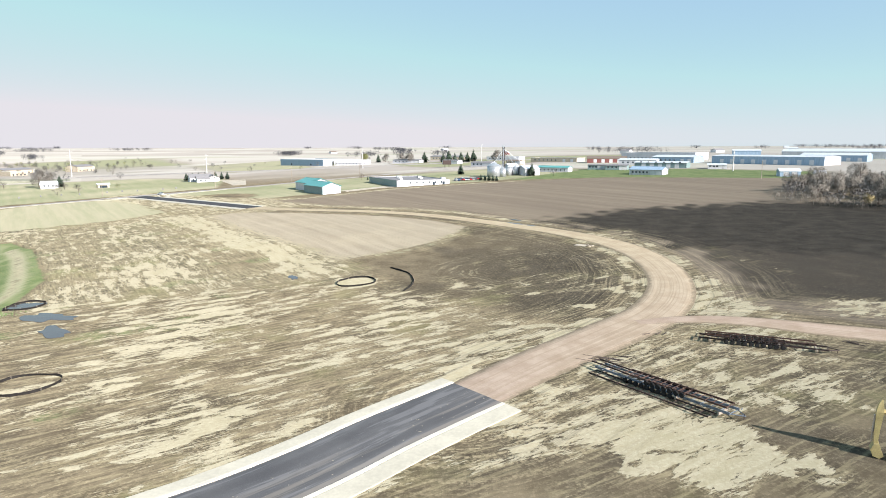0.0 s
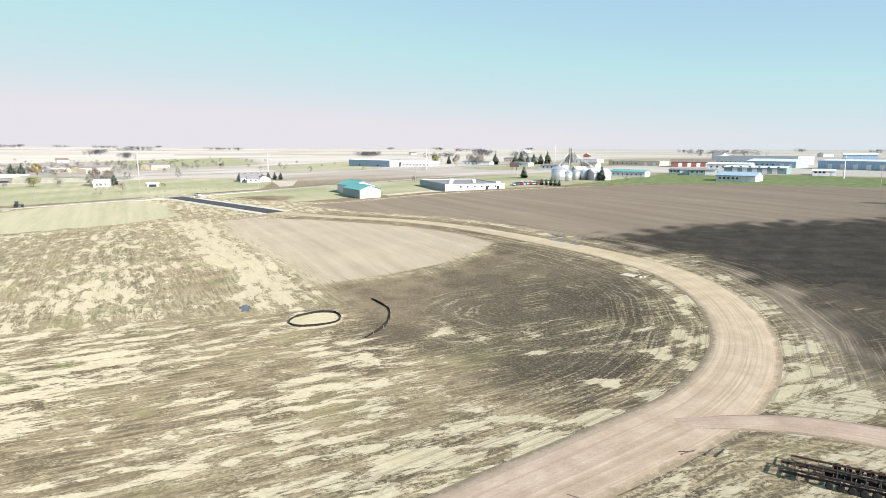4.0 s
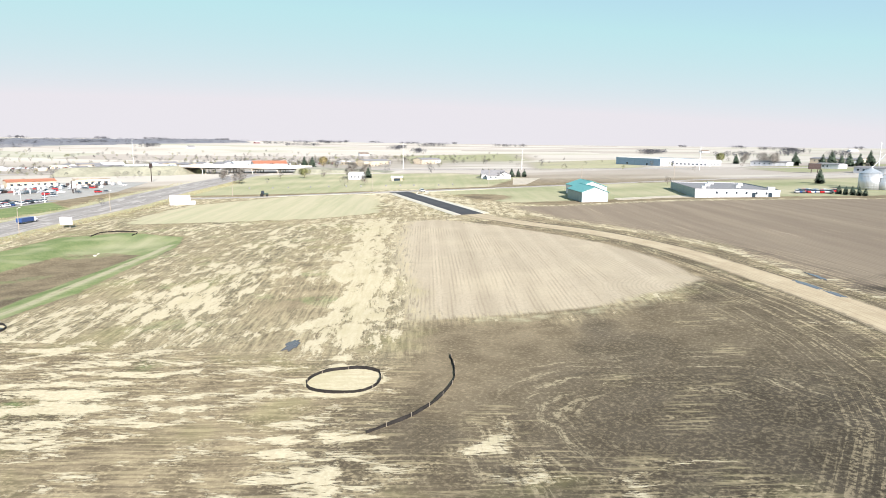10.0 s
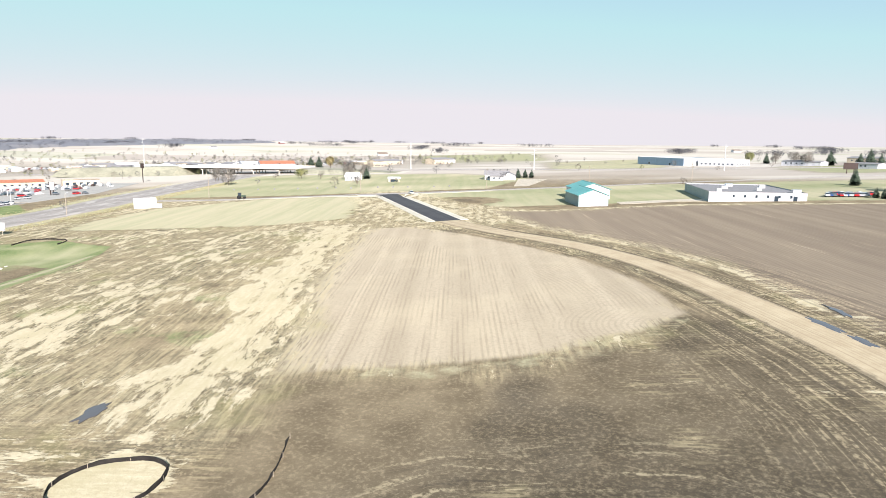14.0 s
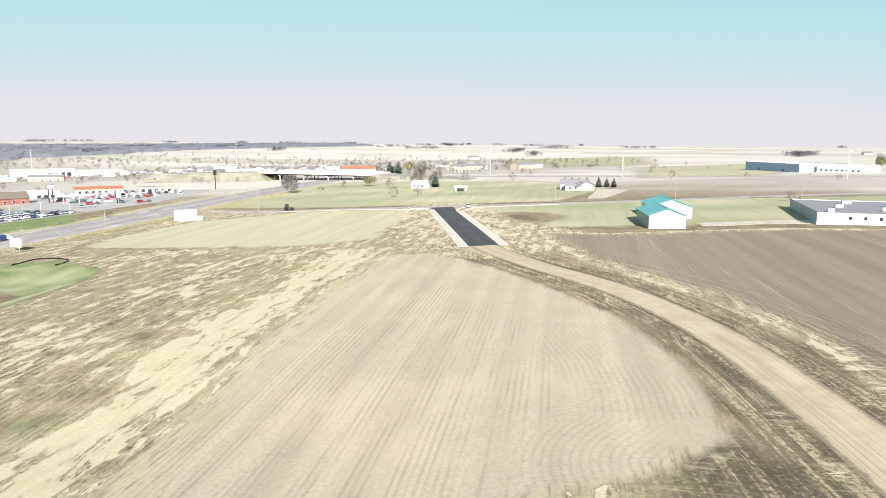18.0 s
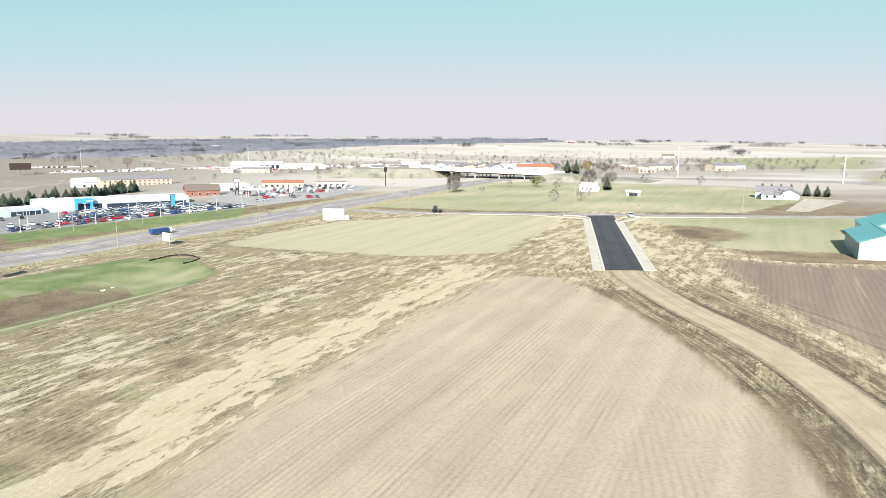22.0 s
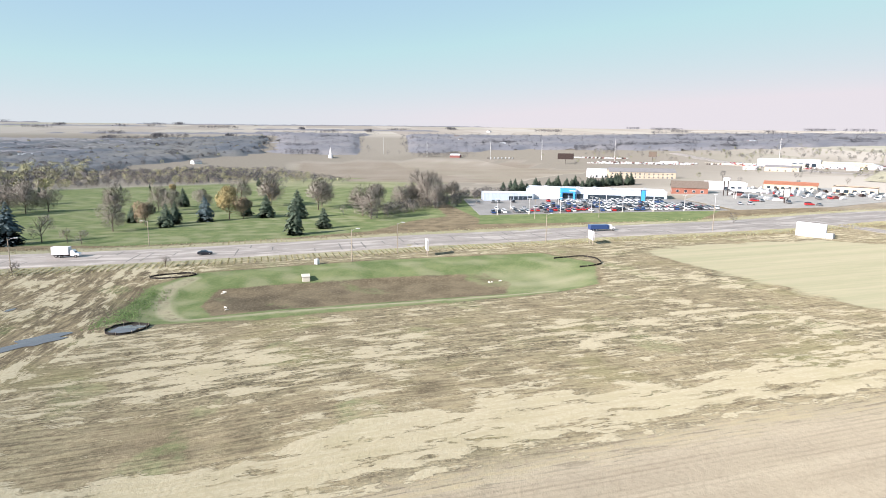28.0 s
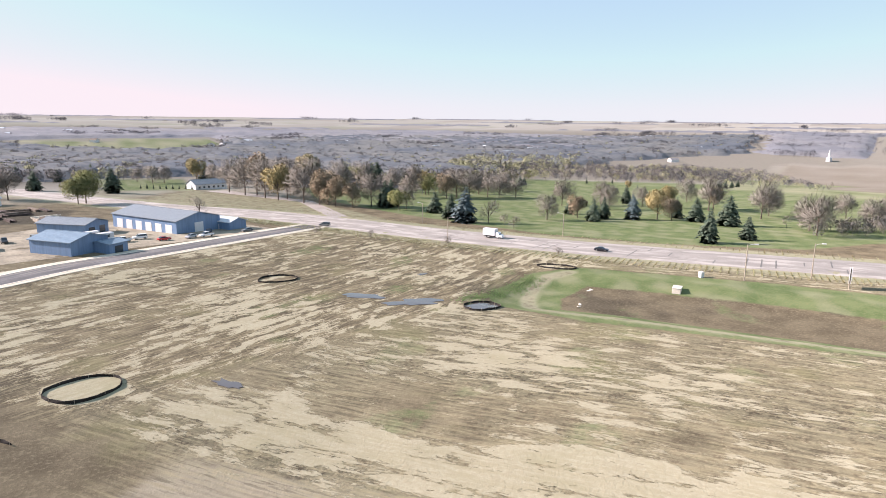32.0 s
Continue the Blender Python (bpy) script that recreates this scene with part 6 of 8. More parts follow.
building("restaurant", -665, 690, 60, 40, 22, 6, 3, M["paint_white"], M["orange"], "white travel stop with an orange-red roof", "travel stop", (("dark", "back", 6, 2.0, 2.0, 0.5, 0.05, 0.95),), "freeway businesses", sink=3)

# church on the far hill
root = empty("church", Matrix.Translation(at(-1420, -540)) @ pose(0, 0, 0, 0, 0, 30) @ Matrix.Diagonal((0.72, 0.72, 0.72, 1)), "white church with a tall pointed steeple on a far hill", "church")
part("nave", a_box(-14, 14, -7, 7, -2, 8), M["paint_white"], root)
bm = bmesh.new()
pv = [bm.verts.new(c) for c in ((-14.4, -7.6, 7.8), (-14.4, 7.6, 7.8), (-14.4, 0, 14), (14.4, -7.6, 7.8), (14.4, 7.6, 7.8), (14.4, 0, 14))]
for f in ((0, 1, 2), (3, 5, 4), (0, 2, 5, 3), (1, 4, 5, 2), (0, 3, 4, 1)):
    bm.faces.new([pv[i] for i in f])
bmesh.ops.recalc_face_normals(bm, faces=bm.faces)
part("roof", bm, M["pale_roof"], root)
part("tower", a_box(13, 19, -3, 3, -2, 15), M["paint_white"], root)
bm = bmesh.new()
tube(bm, [(16, 0, 15), (16, 0, 33)], [3.6, 0.15], 8)
part("steeple", bm, M["paint_white"], root)

# freeway bridge
br0, br1 = (-608, 548), (-500, 604)
yw = bearing_to(br0, br1)
root = empty("bridge", Matrix.Translation(at(-553, 566, -1.2)) @ pose(0, 0, 0, 0, 0, yw), "pale concrete freeway bridge on slender piers over a road", "bridge")
part("deck", a_box(-62, 62, -17, 17, 6.6, 7.8), M["concrete"], root)
for v in (-16.9, 16.6):
    part("parapet", a_box(-62, 62, v, v + 0.3, 7.8, 8.9), M["concrete"], root)
for v in (-14, -7, 0, 7, 14):
    part("girder", a_box(-62, 62, v - 0.35, v + 0.35, 5.7, 6.6), M["steel_dark"], root, "dark steel girder")
for u in (-40, -14, 12, 38):
    part("pier_cap", a_box(u - 0.7, u + 0.7, -15, 15, 4.7, 5.7), M["concrete"], root)
    for v in (-13, -6.5, 0, 6.5, 13):
        bm = bmesh.new()
        tube(bm, [(u, v, -3), (u, v, 4.7)], 0.5, 8)
        part("pier", bm, M["concrete"], root)
for s in (-1, 1):
    bm = bmesh.new()
    pv = [bm.verts.new((s * c[0], c[1], c[2])) for c in ((60, -19, 7.6), (60, 19, 7.6), (49, -19, -3), (49, 19, -3), (190, -18, 3.6), (190, 18, 3.6), (190, -34, -4), (190, 34, -4), (60, -38, -3), (60, 38, -3))]
    for f in ((0, 1, 5, 4), (0, 2, 3, 1), (0, 4, 6, 8), (1, 9, 7, 5), (0, 8, 2), (1, 3, 9), (4, 5, 7, 6)):
        bm.faces.new([pv[i] for i in f])
    bmesh.ops.recalc_face_normals(bm, faces=bm.faces)
    part("embankment", bm, M["bank"], root, "dry grassy ramp")
    part("carriageway", a_box(*sorted((s * 61, s * 66)), -15, 15, 7.5, 7.75), M["lot_pale"], root)


# ---- paved yards ----
def yard(name, poly, mat, label, lift=0.06):
    bm = bmesh.new()
    p = np.array(poly, float)
    x0, y0, x1, y1 = *p.min(0), *p.max(0)
    nx, ny = max(2, int((x1 - x0) / 6)), max(2, int((y1 - y0) / 6))
    c = curve_through(list(poly) + [poly[0]], 5)[:-1] if len(poly) > 6 else np.array([q for a, b in zip(poly, list(poly[1:]) + [poly[0]]) for q in [np.array(a) + (np.array(b) - np.array(a)) * t / 8 for t in range(8)]])
    top = [bm.verts.new(at(x, y, lift)) for x, y in c]
    low = [bm.verts.new(at(x, y, -0.4)) for x, y in c]
    f = bm.faces.new(top)
    for k in range(len(top)):
        bm.faces.new((top[k - 1], low[k - 1], low[k], top[k]))
    bmesh.ops.recalc_face_normals(bm, faces=bm.faces)
    bmesh.ops.triangulate(bm, faces=[f])
    inner = [fc for fc in bm.faces if len(fc.verts) == 3]
    bmesh.ops.subdivide_edges(bm, edges=list({e for fc in inner for e in fc.edges}), cuts=3, use_grid_fill=True)
    for v in bm.verts:
        z = K * float(land(v.co.x / K, v.co.y / K))
        if v.co.z > z - 0.3:
            v.co.z = z + lift
    return tagged(new(name, mesh_of(name, bm, mat)), label, "paved yard", kind="structure")


LOT = [(-437, 128), (-338, 170), (-388, 296), (-452, 272), (-446, 172)]
yard("pavement_lot", LOT, M["lot"], "grey asphalt car lot in front of a dealership", 0.12)
yard("pavement_shops", [(-452, 274), (-392, 300), (-420, 350), (-500, 420), (-590, 380), (-580, 300)], M["lot_pale"], "pale grey asphalt lot between roadside businesses", 0.1)
yard("pavement_yard", [(-6, 60), (-60, 30), (-100, 8), (-75, -35), (-30, -45), (20, 10), (14, 50)], M["yard_dirt"], "trodden dirt yard round steel sheds", 0.05)
yard("pavement_drive", [(-228, 586), (-205, 590), (-180, 520), (-188, 514)], M["gravel"], "pale gravel drive of a house", 0.05)
yard("pavement_club", [(-148, -32), (-158, -128), (-120, -235), (-105, -232), (-148, -125), (-138, -30)], M["asphalt_old"], "worn drive climbing to a clubhouse", 0.06)
yard("pavement_barn", [(-86, 441), (-60, 470), (-40, 476), (-30, 470), (-60, 455), (-80, 432)], M["gravel"], "pale gravel track beside farm sheds", 0.05)
yard("pavement_auto", [(-1400, 320), (-1180, 420), (-1160, 470), (-1380, 400)], M["gravel"], "pale distant lot of parked vehicles", 0.2)


# ---- vehicles ----
def paint(name, rgb):
    k = Mat(name, 0.3)
    k.b.inputs["Coat Weight"].default_value = 0.6
    return k.color(rgb)


PAINTS = {n: paint(n + "_car_paint", c) for n, c in {"white": (0.78, 0.78, 0.78), "silver": (0.42, 0.43, 0.45), "black": (0.02, 0.02, 0.025), "red": (0.45, 0.02, 0.02), "blue": (0.03, 0.07, 0.20), "grey": (0.14, 0.145, 0.15)}.items()}
wheel_bm = bmesh.new()
tube(wheel_bm, [(0, -0.11, 0), (0, 0.11, 0)], 0.34, 12)
TYRE = mesh_of("wheel", wheel_bm, M["rubber"])
rim_bm = bmesh.new()
tube(rim_bm, [(0, -0.125, 0), (0, 0.125, 0)], 0.2, 8)
RIM = mesh_of("rim", rim_bm, M["chrome"])


def lofted(sections, bev=0.0):
    """A closed body from profiles (x, half width, low, high)."""
    bm = bmesh.new()
    rows = []
    for x, w, lo, hi in sections:
        rows.append([bm.verts.new((x, s * w * f, z)) for s, f, z in ((-1, 0.92, lo), (-1, 1, lo + (hi - lo) * 0.45), (-1, 0.9, hi), (1, 0.9, hi), (1, 1, lo + (hi - lo) * 0.45), (1, 0.92, lo))])
    for a, b in zip(rows, rows[1:]):
        for k in range(6):
            bm.faces.new((a[k - 1], a[k], b[k], b[k - 1]))
    bm.faces.new(rows[0]), bm.faces.new(rows[-1][::-1])
    bmesh.ops.recalc_face_normals(bm, faces=bm.faces)
    return bm


def car(kind, colour, label, m, group=""):
    root = empty("car" if kind != "pickup" else "pickup_truck", m, label, "car" if kind != "pickup" else "pickup", group)
    mat = PAINTS[colour]
    if kind == "sedan":
        body = [(-2.3, 0.72, 0.42, 0.78), (-2.1, 0.86, 0.28, 0.95), (-1.2, 0.9, 0.22, 0.98), (0.8, 0.9, 0.22, 0.96), (1.9, 0.87, 0.25, 0.86), (2.3, 0.7, 0.36, 0.68)]
        glass = [(-1.75, 0.70, 0.94, 0.97), (-1.0, 0.72, 0.94, 1.40), (0.2, 0.72, 0.94, 1.42), (1.05, 0.72, 0.92, 0.96)]
        roof = [(-0.95, 0.68, 1.38, 1.44), (-0.3, 0.70, 1.42, 1.48), (0.2, 0.68, 1.40, 1.46)]
    elif kind == "suv":
        body = [(-2.35, 0.8, 0.45, 0.95), (-2.25, 0.92, 0.32, 1.08), (-1.2, 0.95, 0.28, 1.10), (0.8, 0.95, 0.28, 1.08), (1.9, 0.92, 0.3, 1.02), (2.35, 0.78, 0.42, 0.85)]
        glass = [(-2.2, 0.76, 1.06, 1.5), (-1.9, 0.78, 1.06, 1.68), (0.4, 0.78, 1.06, 1.70), (1.15, 0.78, 1.04, 1.10)]
        roof = [(-2.1, 0.72, 1.64, 1.72), (-0.5, 0.76, 1.70, 1.78), (0.4, 0.74, 1.68, 1.74)]
    else:
        body = [(-2.8, 0.9, 0.5, 1.05), (-2.7, 0.95, 0.42, 1.1), (-0.6, 0.96, 0.4, 1.12), (0.9, 0.96, 0.4, 1.14), (2.3, 0.94, 0.42, 1.06), (2.8, 0.8, 0.5, 0.9)]
        glass = [(-0.75, 0.78, 1.1, 1.68), (-0.5, 0.8, 1.1, 1.74), (0.7, 0.8, 1.1, 1.74), (1.4, 0.8, 1.08, 1.16)]
        roof = [(-0.7, 0.74, 1.7, 1.78), (0.0, 0.76, 1.74, 1.82), (0.7, 0.74, 1.72, 1.78)]
    part("body", lofted(body), mat, root)
    part("cabin_glass", lofted(glass), M["glass"], root)
    part("roof", lofted(roof), mat, root)
    if kind == "pickup":
        part("cargo_bed", a_box(-2.6, -0.8, -0.78, 0.78, 1.02, 1.135), M["rubber"], root)
    for u in (-1.4, 1.4) if kind != "pickup" else (-1.75, 1.75):
        for v in (-0.82, 0.82):
            w = part("wheel", TYRE, M["rubber"], root)
            w.location = (u, v, 0.34)
            rim = part("rim", RIM, M["chrome"], w)
    return root


def on_land(x, y, yaw, up=0.1):
    return Matrix.Translation(at(x, y, up)) @ pose(0, 0, 0, 0, 0, yaw)


LABELS = {"white": "white", "silver": "silver", "black": "black", "red": "red", "blue": "dark blue", "grey": "grey"}
STOCK = {}
rr = random.Random(11)


def park(kind, colour, x, y, yaw, where, up=0.12):
    key = (kind, colour, where)
    m = on_land(x, y, yaw, up)
    if key not in STOCK:
        STOCK[key] = car(kind, colour, f"{LABELS[colour]} {kind} parked {where}", m, "cars on the dealer lot" if "dealer" in where else "")
    else:
        copy_thing(STOCK[key], m)


def lot_lamp(x, y, yaw):
    root = empty("lot_lamp", on_land(x, y, yaw, 0.1), "tall white lamp pole on a car lot", "lamp pole", "lot lamps")
    bm = bmesh.new()
    tube(bm, [(0, 0, -0.3), (0, 0, 7.6)], [0.14, 0.09], 7)
    part("pole", bm, M["paint_white"], root)
    part("base", a_box(-0.3, 0.3, -0.3, 0.3, -0.2, 0.7, 0.04), M["concrete"], root)
    for v in (-1, 1):
        part("lamp_head", a_box(-0.25, 0.25, *sorted((v * 0.1, v * 0.95)), 7.5, 7.72, 0.04), M["paint_white"], root)


for n in range(8):
    lot_lamp(-341 - 6.6 * n, 179 + 15.6 * n, 30)
for n in range(4):
    lot_lamp(-374 - 10 * n, 178 + 26 * n, 30)
hx, hy = np.array((-388, 296.0)) - np.array((-338, 170.0))
hl = math.hypot(hx, hy)
hx, hy = hx / hl, hy / hl
for row, (off, lo, hi, palette) in enumerate((
    (7, 8, 134, ("white", "silver", "red", "blue", "grey", "white", "black")), (13, 8, 132, ("red", "white", "grey", "silver", "black", "red")),
    (27, 12, 128, ("blue", "silver", "white", "black", "white")), (33, 40, 126, ("silver", "grey", "white", "white", "black")),
    (48, 30, 122, ("white", "grey", "silver", "blue")), (54, 62, 120, ("white", "silver", "white")), (70, 5, 60, ("black", "red", "grey", "white")), (64, 58, 112, ("white", "white", "silver")),
)):
    n = int((hi - lo) / 3.15)
    for k in range(n):
        f = lo + (hi - lo) * k / n
        if rr.random() < (0.42 if f < 55 else 0.16):
            continue
        x, y = -338 + hx * f - hy * off, 170 + hy * f + hx * off
        park(rr.choice(("sedan", "suv", "suv", "pickup")), rr.choice(palette), x, y, math.degrees(math.atan2(hy, hx)) + 90 + rr.uniform(-4, 4), "in a dealer lot row", 0.14)
for x, y, yw, kd, cl in ((-64, 22, 30, "pickup", "white"), (-58, 24, 40, "sedan", "silver"), (-48, 27, 200, "sedan", "red"), (-66, 14, 70, "suv", "black"), (-40, 20, 10, "suv", "white"), (-34, 26, 20, "pickup", "white"), (-5, 10, 110, "suv", "grey"), (4, 14, 100, "pickup", "black"), (-82, 12, 20, "sedan", "grey"), (6, 30, 90, "pickup", "blue")):
    park(kd, cl, x - 6, y - 3, yw, "on the gravel yard beside steel sheds")
for k in range(26):
    f = k / 26
    park(rr.choice(("sedan", "suv")), rr.choice(("white", "silver", "red", "grey", "blue")), -8 + 18 * f + rr.uniform(-1, 1), 505 + 6 * f + 7 * (k % 2), 105, "beside the long low plant")
for k in range(46):
    x, y = rr.uniform(-570, -410), rr.uniform(300, 400)
    if inside([(-452, 274), (-392, 300), (-420, 350), (-500, 420), (-590, 380), (-580, 300)], np.array([x]), np.array([y]))[0] > 4 and min(math.hypot(x - a, y - b) for a, b in ((-557, 304), (-560, 350), (-530, 386), (-470, 312))) > 18:
        park(rr.choice(("sedan", "suv", "pickup")), rr.choice(("white", "silver", "black", "grey", "red")), x, y, rr.choice((10, 100)) + rr.uniform(-5, 5), "outside roadside businesses")
for k in range(60):
    f = rr.random()
    park(rr.choice(("suv", "pickup")), rr.choice(("white", "silver", "grey", "white", "red")), -1390 + 215 * f, 345 + 85 * f + rr.choice((0, 12, 24, 36)), 75, "on a distant vehicle lot", 0.25)
hyw = bearing_to((-188, 93), (-221, 140))
car("sedan", "black", "black sedan driving on the highway", on_land(-193, 112, hyw, 0.12))
car("suv", "grey", "dark grey car at the street junction", on_land(-124, 3, -40, 0.12))
car("pickup", "white", "white pickup stopped beside the new spur", on_land(-211, 437, bearing_to((-224, 430), (-150, 374.5)), 0.12))


def lorry(x, y, yaw, label, box_mat, cab_colour, blen, trailer):
    root = empty("truck", on_land(x, y, yaw, 0.12), label, "truck")
    part("cargo_box", a_box(-blen, 0, -1.2, 1.2, 0.95 if not trailer else 0.7, 3.4 if not trailer else 2.4, 0.06), box_mat, root)
    part("cab", lofted([(0.3, 1.0, 0.6, 2.3), (1.3, 1.05, 0.5, 2.35), (1.8, 1.05, 0.5, 1.6), (2.9, 0.95, 0.5, 1.35)]), PAINTS[cab_colour], root)
    part("windscreen", lofted([(1.2, 0.92, 1.55, 2.28), (1.9, 0.9, 1.5, 1.62)]), M["glass"], root)
    part("chassis", a_box(-blen + 0.3, 1.0, -0.5, 0.5, 0.5, 0.95 if not trailer else 0.7), M["steel_dark"], root)
    for u in (-blen + 1.3, -blen + 2.4, 2.0):
        for v in (-1.0, 1.0):
            w = part("wheel", TYRE, M["rubber"], root)
            w.location, w.scale = (u, v, 0.46), (1.35, 1.35, 1.35)
            part("rim", RIM, M["chrome"], w)
    return root


lorry(-176, 68, bearing_to((-163, 42), (-188, 93)), "white box truck driving on the highway", M["paint_white"], "white", 5.2, False)
lorry(-290, 241, bearing_to((-286, 232), (-328, 297)), "white pickup pulling a long blue stock trailer on the highway", PAINTS["blue"], "white", 7.5, True)


# ---- trees ----
def twig_crown(rr, n, rx, rz, zc, size, leaf, hollow=0.35):
    """Many small tapered twigs or leaf sprays in an uneven crown. Returns vertices and faces."""
    verts, faces = [], []
    lobes = [(rr.uniform(-0.5, 0.5) * rx, rr.uniform(-0.5, 0.5) * rx, rr.uniform(-0.45, 0.5) * rz, rr.uniform(0.4, 0.72)) for _ in range(7)]
    while len(faces) < n:
        lx, ly, lz, lr = rr.choice(lobes)
        d = Vector((rr.gauss(0, 1), rr.gauss(0, 1), rr.gauss(0.15, 0.9))).normalized()
        f = lr * (hollow + (1 - hollow) * rr.random() ** 0.5)
        p = Vector((lx + d.x * f * rx, ly + d.y * f * rx, zc + lz + d.z * f * rz))
        out = (Vector((p.x, p.y, (p.z - zc) * 0.7 + 0.25 * rz)).normalized() + Vector((rr.gauss(0, 0.35), rr.gauss(0, 0.35), rr.gauss(0.1, 0.3)))).normalized()
        side = out.cross(Vector((rr.gauss(0, 1), rr.gauss(0, 1), rr.gauss(0, 1)))).normalized()
        s = size * rr.uniform(0.6, 1.4)
        k = len(verts)
        if leaf:
            up = out.cross(side)
            verts += [p - side * s * 0.5, p + out * s * 0.45, p + side * s * 0.5 + up * s * 0.2, p - out * s * 0.4 + up * s * 0.15]
            faces.append((k, k + 1, k + 2, k + 3))
        else:
            w = 0.032 + 0.012 * s
            verts += [p - side * w, p + side * w, p + out * s + side * s * rr.uniform(-0.25, 0.25)]
            faces.append((k, k + 1, k + 2))
            b = p + out * s * 0.4
            q = (out + side * rr.choice((-0.9, 0.9))).normalized()
            verts += [b - out * w * 0.8, b + out * w * 0.8, b + q * s * 0.6]
            faces.append((k + 3, k + 4, k + 5))
    return verts, faces


def soften(me, heart, lift=0.5):
    """Bend the normals of a crown outwards from its heart, as its mass of leaves or twigs scatters the light."""
    n = len(me.vertices)
    co = np.empty(n * 3, np.float32)
    me.vertices.foreach_get("co", co)
    d = co.reshape(-1, 3) - heart
    d /= np.linalg.norm(d, axis=1)[:, None] + 1e-6
    r = np.random.default_rng(3)
    d = d * 0.8 + r.normal(size=d.shape) * 0.4 + np.array((0, 0, lift))
    d /= np.linalg.norm(d, axis=1)[:, None]
    me.shade_smooth()
    me.normals_split_custom_set_from_vertices(d.tolist())


def as_mesh(name, verts, faces, mat):
    me = bpy.data.meshes.new(name)
    heart = Vector((0, 0, max(v[2] for v in verts) * 0.45))
    turned = []
    for f in faces:
        n = (verts[f[1]] - verts[f[0]]).cross(verts[f[2]] - verts[f[0]])
        turned.append(f if n.dot(verts[f[0]] - heart) > 0 else f[::-1])
    me.from_pydata([tuple(v) for v in verts], [], turned)
    me.materials.append(mat)
    soften(me, np.array(heart))
    return me


def broadleaf(rr, h, mat, leaf, n, spread=0.42):
    """Meshes of a trunk with limbs and of a crown."""
    bm = bmesh.new()
    th = h * rr.uniform(0.16, 0.24)
    tube(bm, [(0, 0, -0.4), (0.05, 0, th), (rr.uniform(-0.3, 0.3), rr.uniform(-0.3, 0.3), h * 0.62)], [0.035 * h * 0.6, 0.026 * h * 0.6, 0.09], 7)
    for k in range(7):
        a, z0 = 2.4 * k + rr.uniform(-0.4, 0.4), th + (h * 0.4) * k / 8
        ln = h * rr.uniform(0.25, 0.42)
        d = Vector((math.cos(a), math.sin(a), rr.uniform(0.6, 1.3))).normalized()
        p0 = Vector((0.03, 0, z0))
        p1 = p0 + d * ln * 0.55 + Vector((0, 0, 0.06 * h))
        tube(bm, [p0, p1, p1 + (d + Vector((0, 0, 0.5))).normalized() * ln * 0.5], [0.011 * h, 0.007 * h, 0.025], 5)
    v, f = twig_crown(rr, n, h * spread, h * 0.45, h * 0.56, h * (0.036 if leaf else 0.115), leaf)
    return mesh_of("trunk", bm, M["bark"]), as_mesh("crown", v, f, mat)


def conifer(rr, h, mat, wide=0.26):
    """Meshes of a stem and of whorls of drooping sprays, fuller on some sides and ragged at the rim."""
    bm = bmesh.new()
    tube(bm, [(0, 0, -0.3), (0.02 * h, 0.01 * h, h * 0.95)], [0.018 * h, 0.03], 6)
    verts, faces = [], []
    sides = [rr.uniform(0.72, 1.15) for _ in range(7)]
    levels = int(15 + h * 1.0)
    for i in range(levels):
        f = (i + rr.uniform(-0.3, 0.3)) / levels
        z = h * (0.06 + 0.93 * f)
        r = h * wide * max(0.0, 1 - f) ** 0.78 * (0.62 + 0.38 * min(1, f / 0.16)) * rr.uniform(0.82, 1.1) + 0.10
        n = max(5, int(17 * (1 - f) + 4))
        for k in range(n):
            a = 2 * math.pi * (k + rr.random()) / n + i * 1.7
            q = a / (2 * math.pi) * 7 % 7
            side = sides[int(q)] * (1 - q % 1) + sides[(int(q) + 1) % 7] * (q % 1)
            rad = r * side * rr.uniform(0.55, 1.15)
            d, s = Vector((math.cos(a), math.sin(a), 0)), Vector((-math.sin(a), math.cos(a), 0))
            lean = rr.uniform(-0.12, 0.1) * rad
            for u, w in ((0.45, 0.24), (0.78, 0.19), (1.0, 0.13)):
                c = d * rad * u + s * rr.uniform(-0.15, 0.15) * rad + Vector((0.02 * h * f, 0.01 * h * f, z + lean - rad * u * u * rr.uniform(0.16, 0.34)))
                g = rad * w * rr.uniform(0.8, 1.3) + 0.07
                b = len(verts)
                verts += [c - d * g * 1.3 + Vector((0, 0, 0.3 * g)), c + s * g, c + d * g * 1.2 - Vector((0, 0, 0.5 * g)), c - s * g, c + Vector((0, 0, 0.55 * g))]
                faces += [(b, b + 1, b + 4), (b + 1, b + 2, b + 4), (b + 2, b + 3, b + 4), (b + 3, b, b + 4)]
    return mesh_of("trunk", bm, M["bark"]), as_mesh("crown", verts, faces, mat)


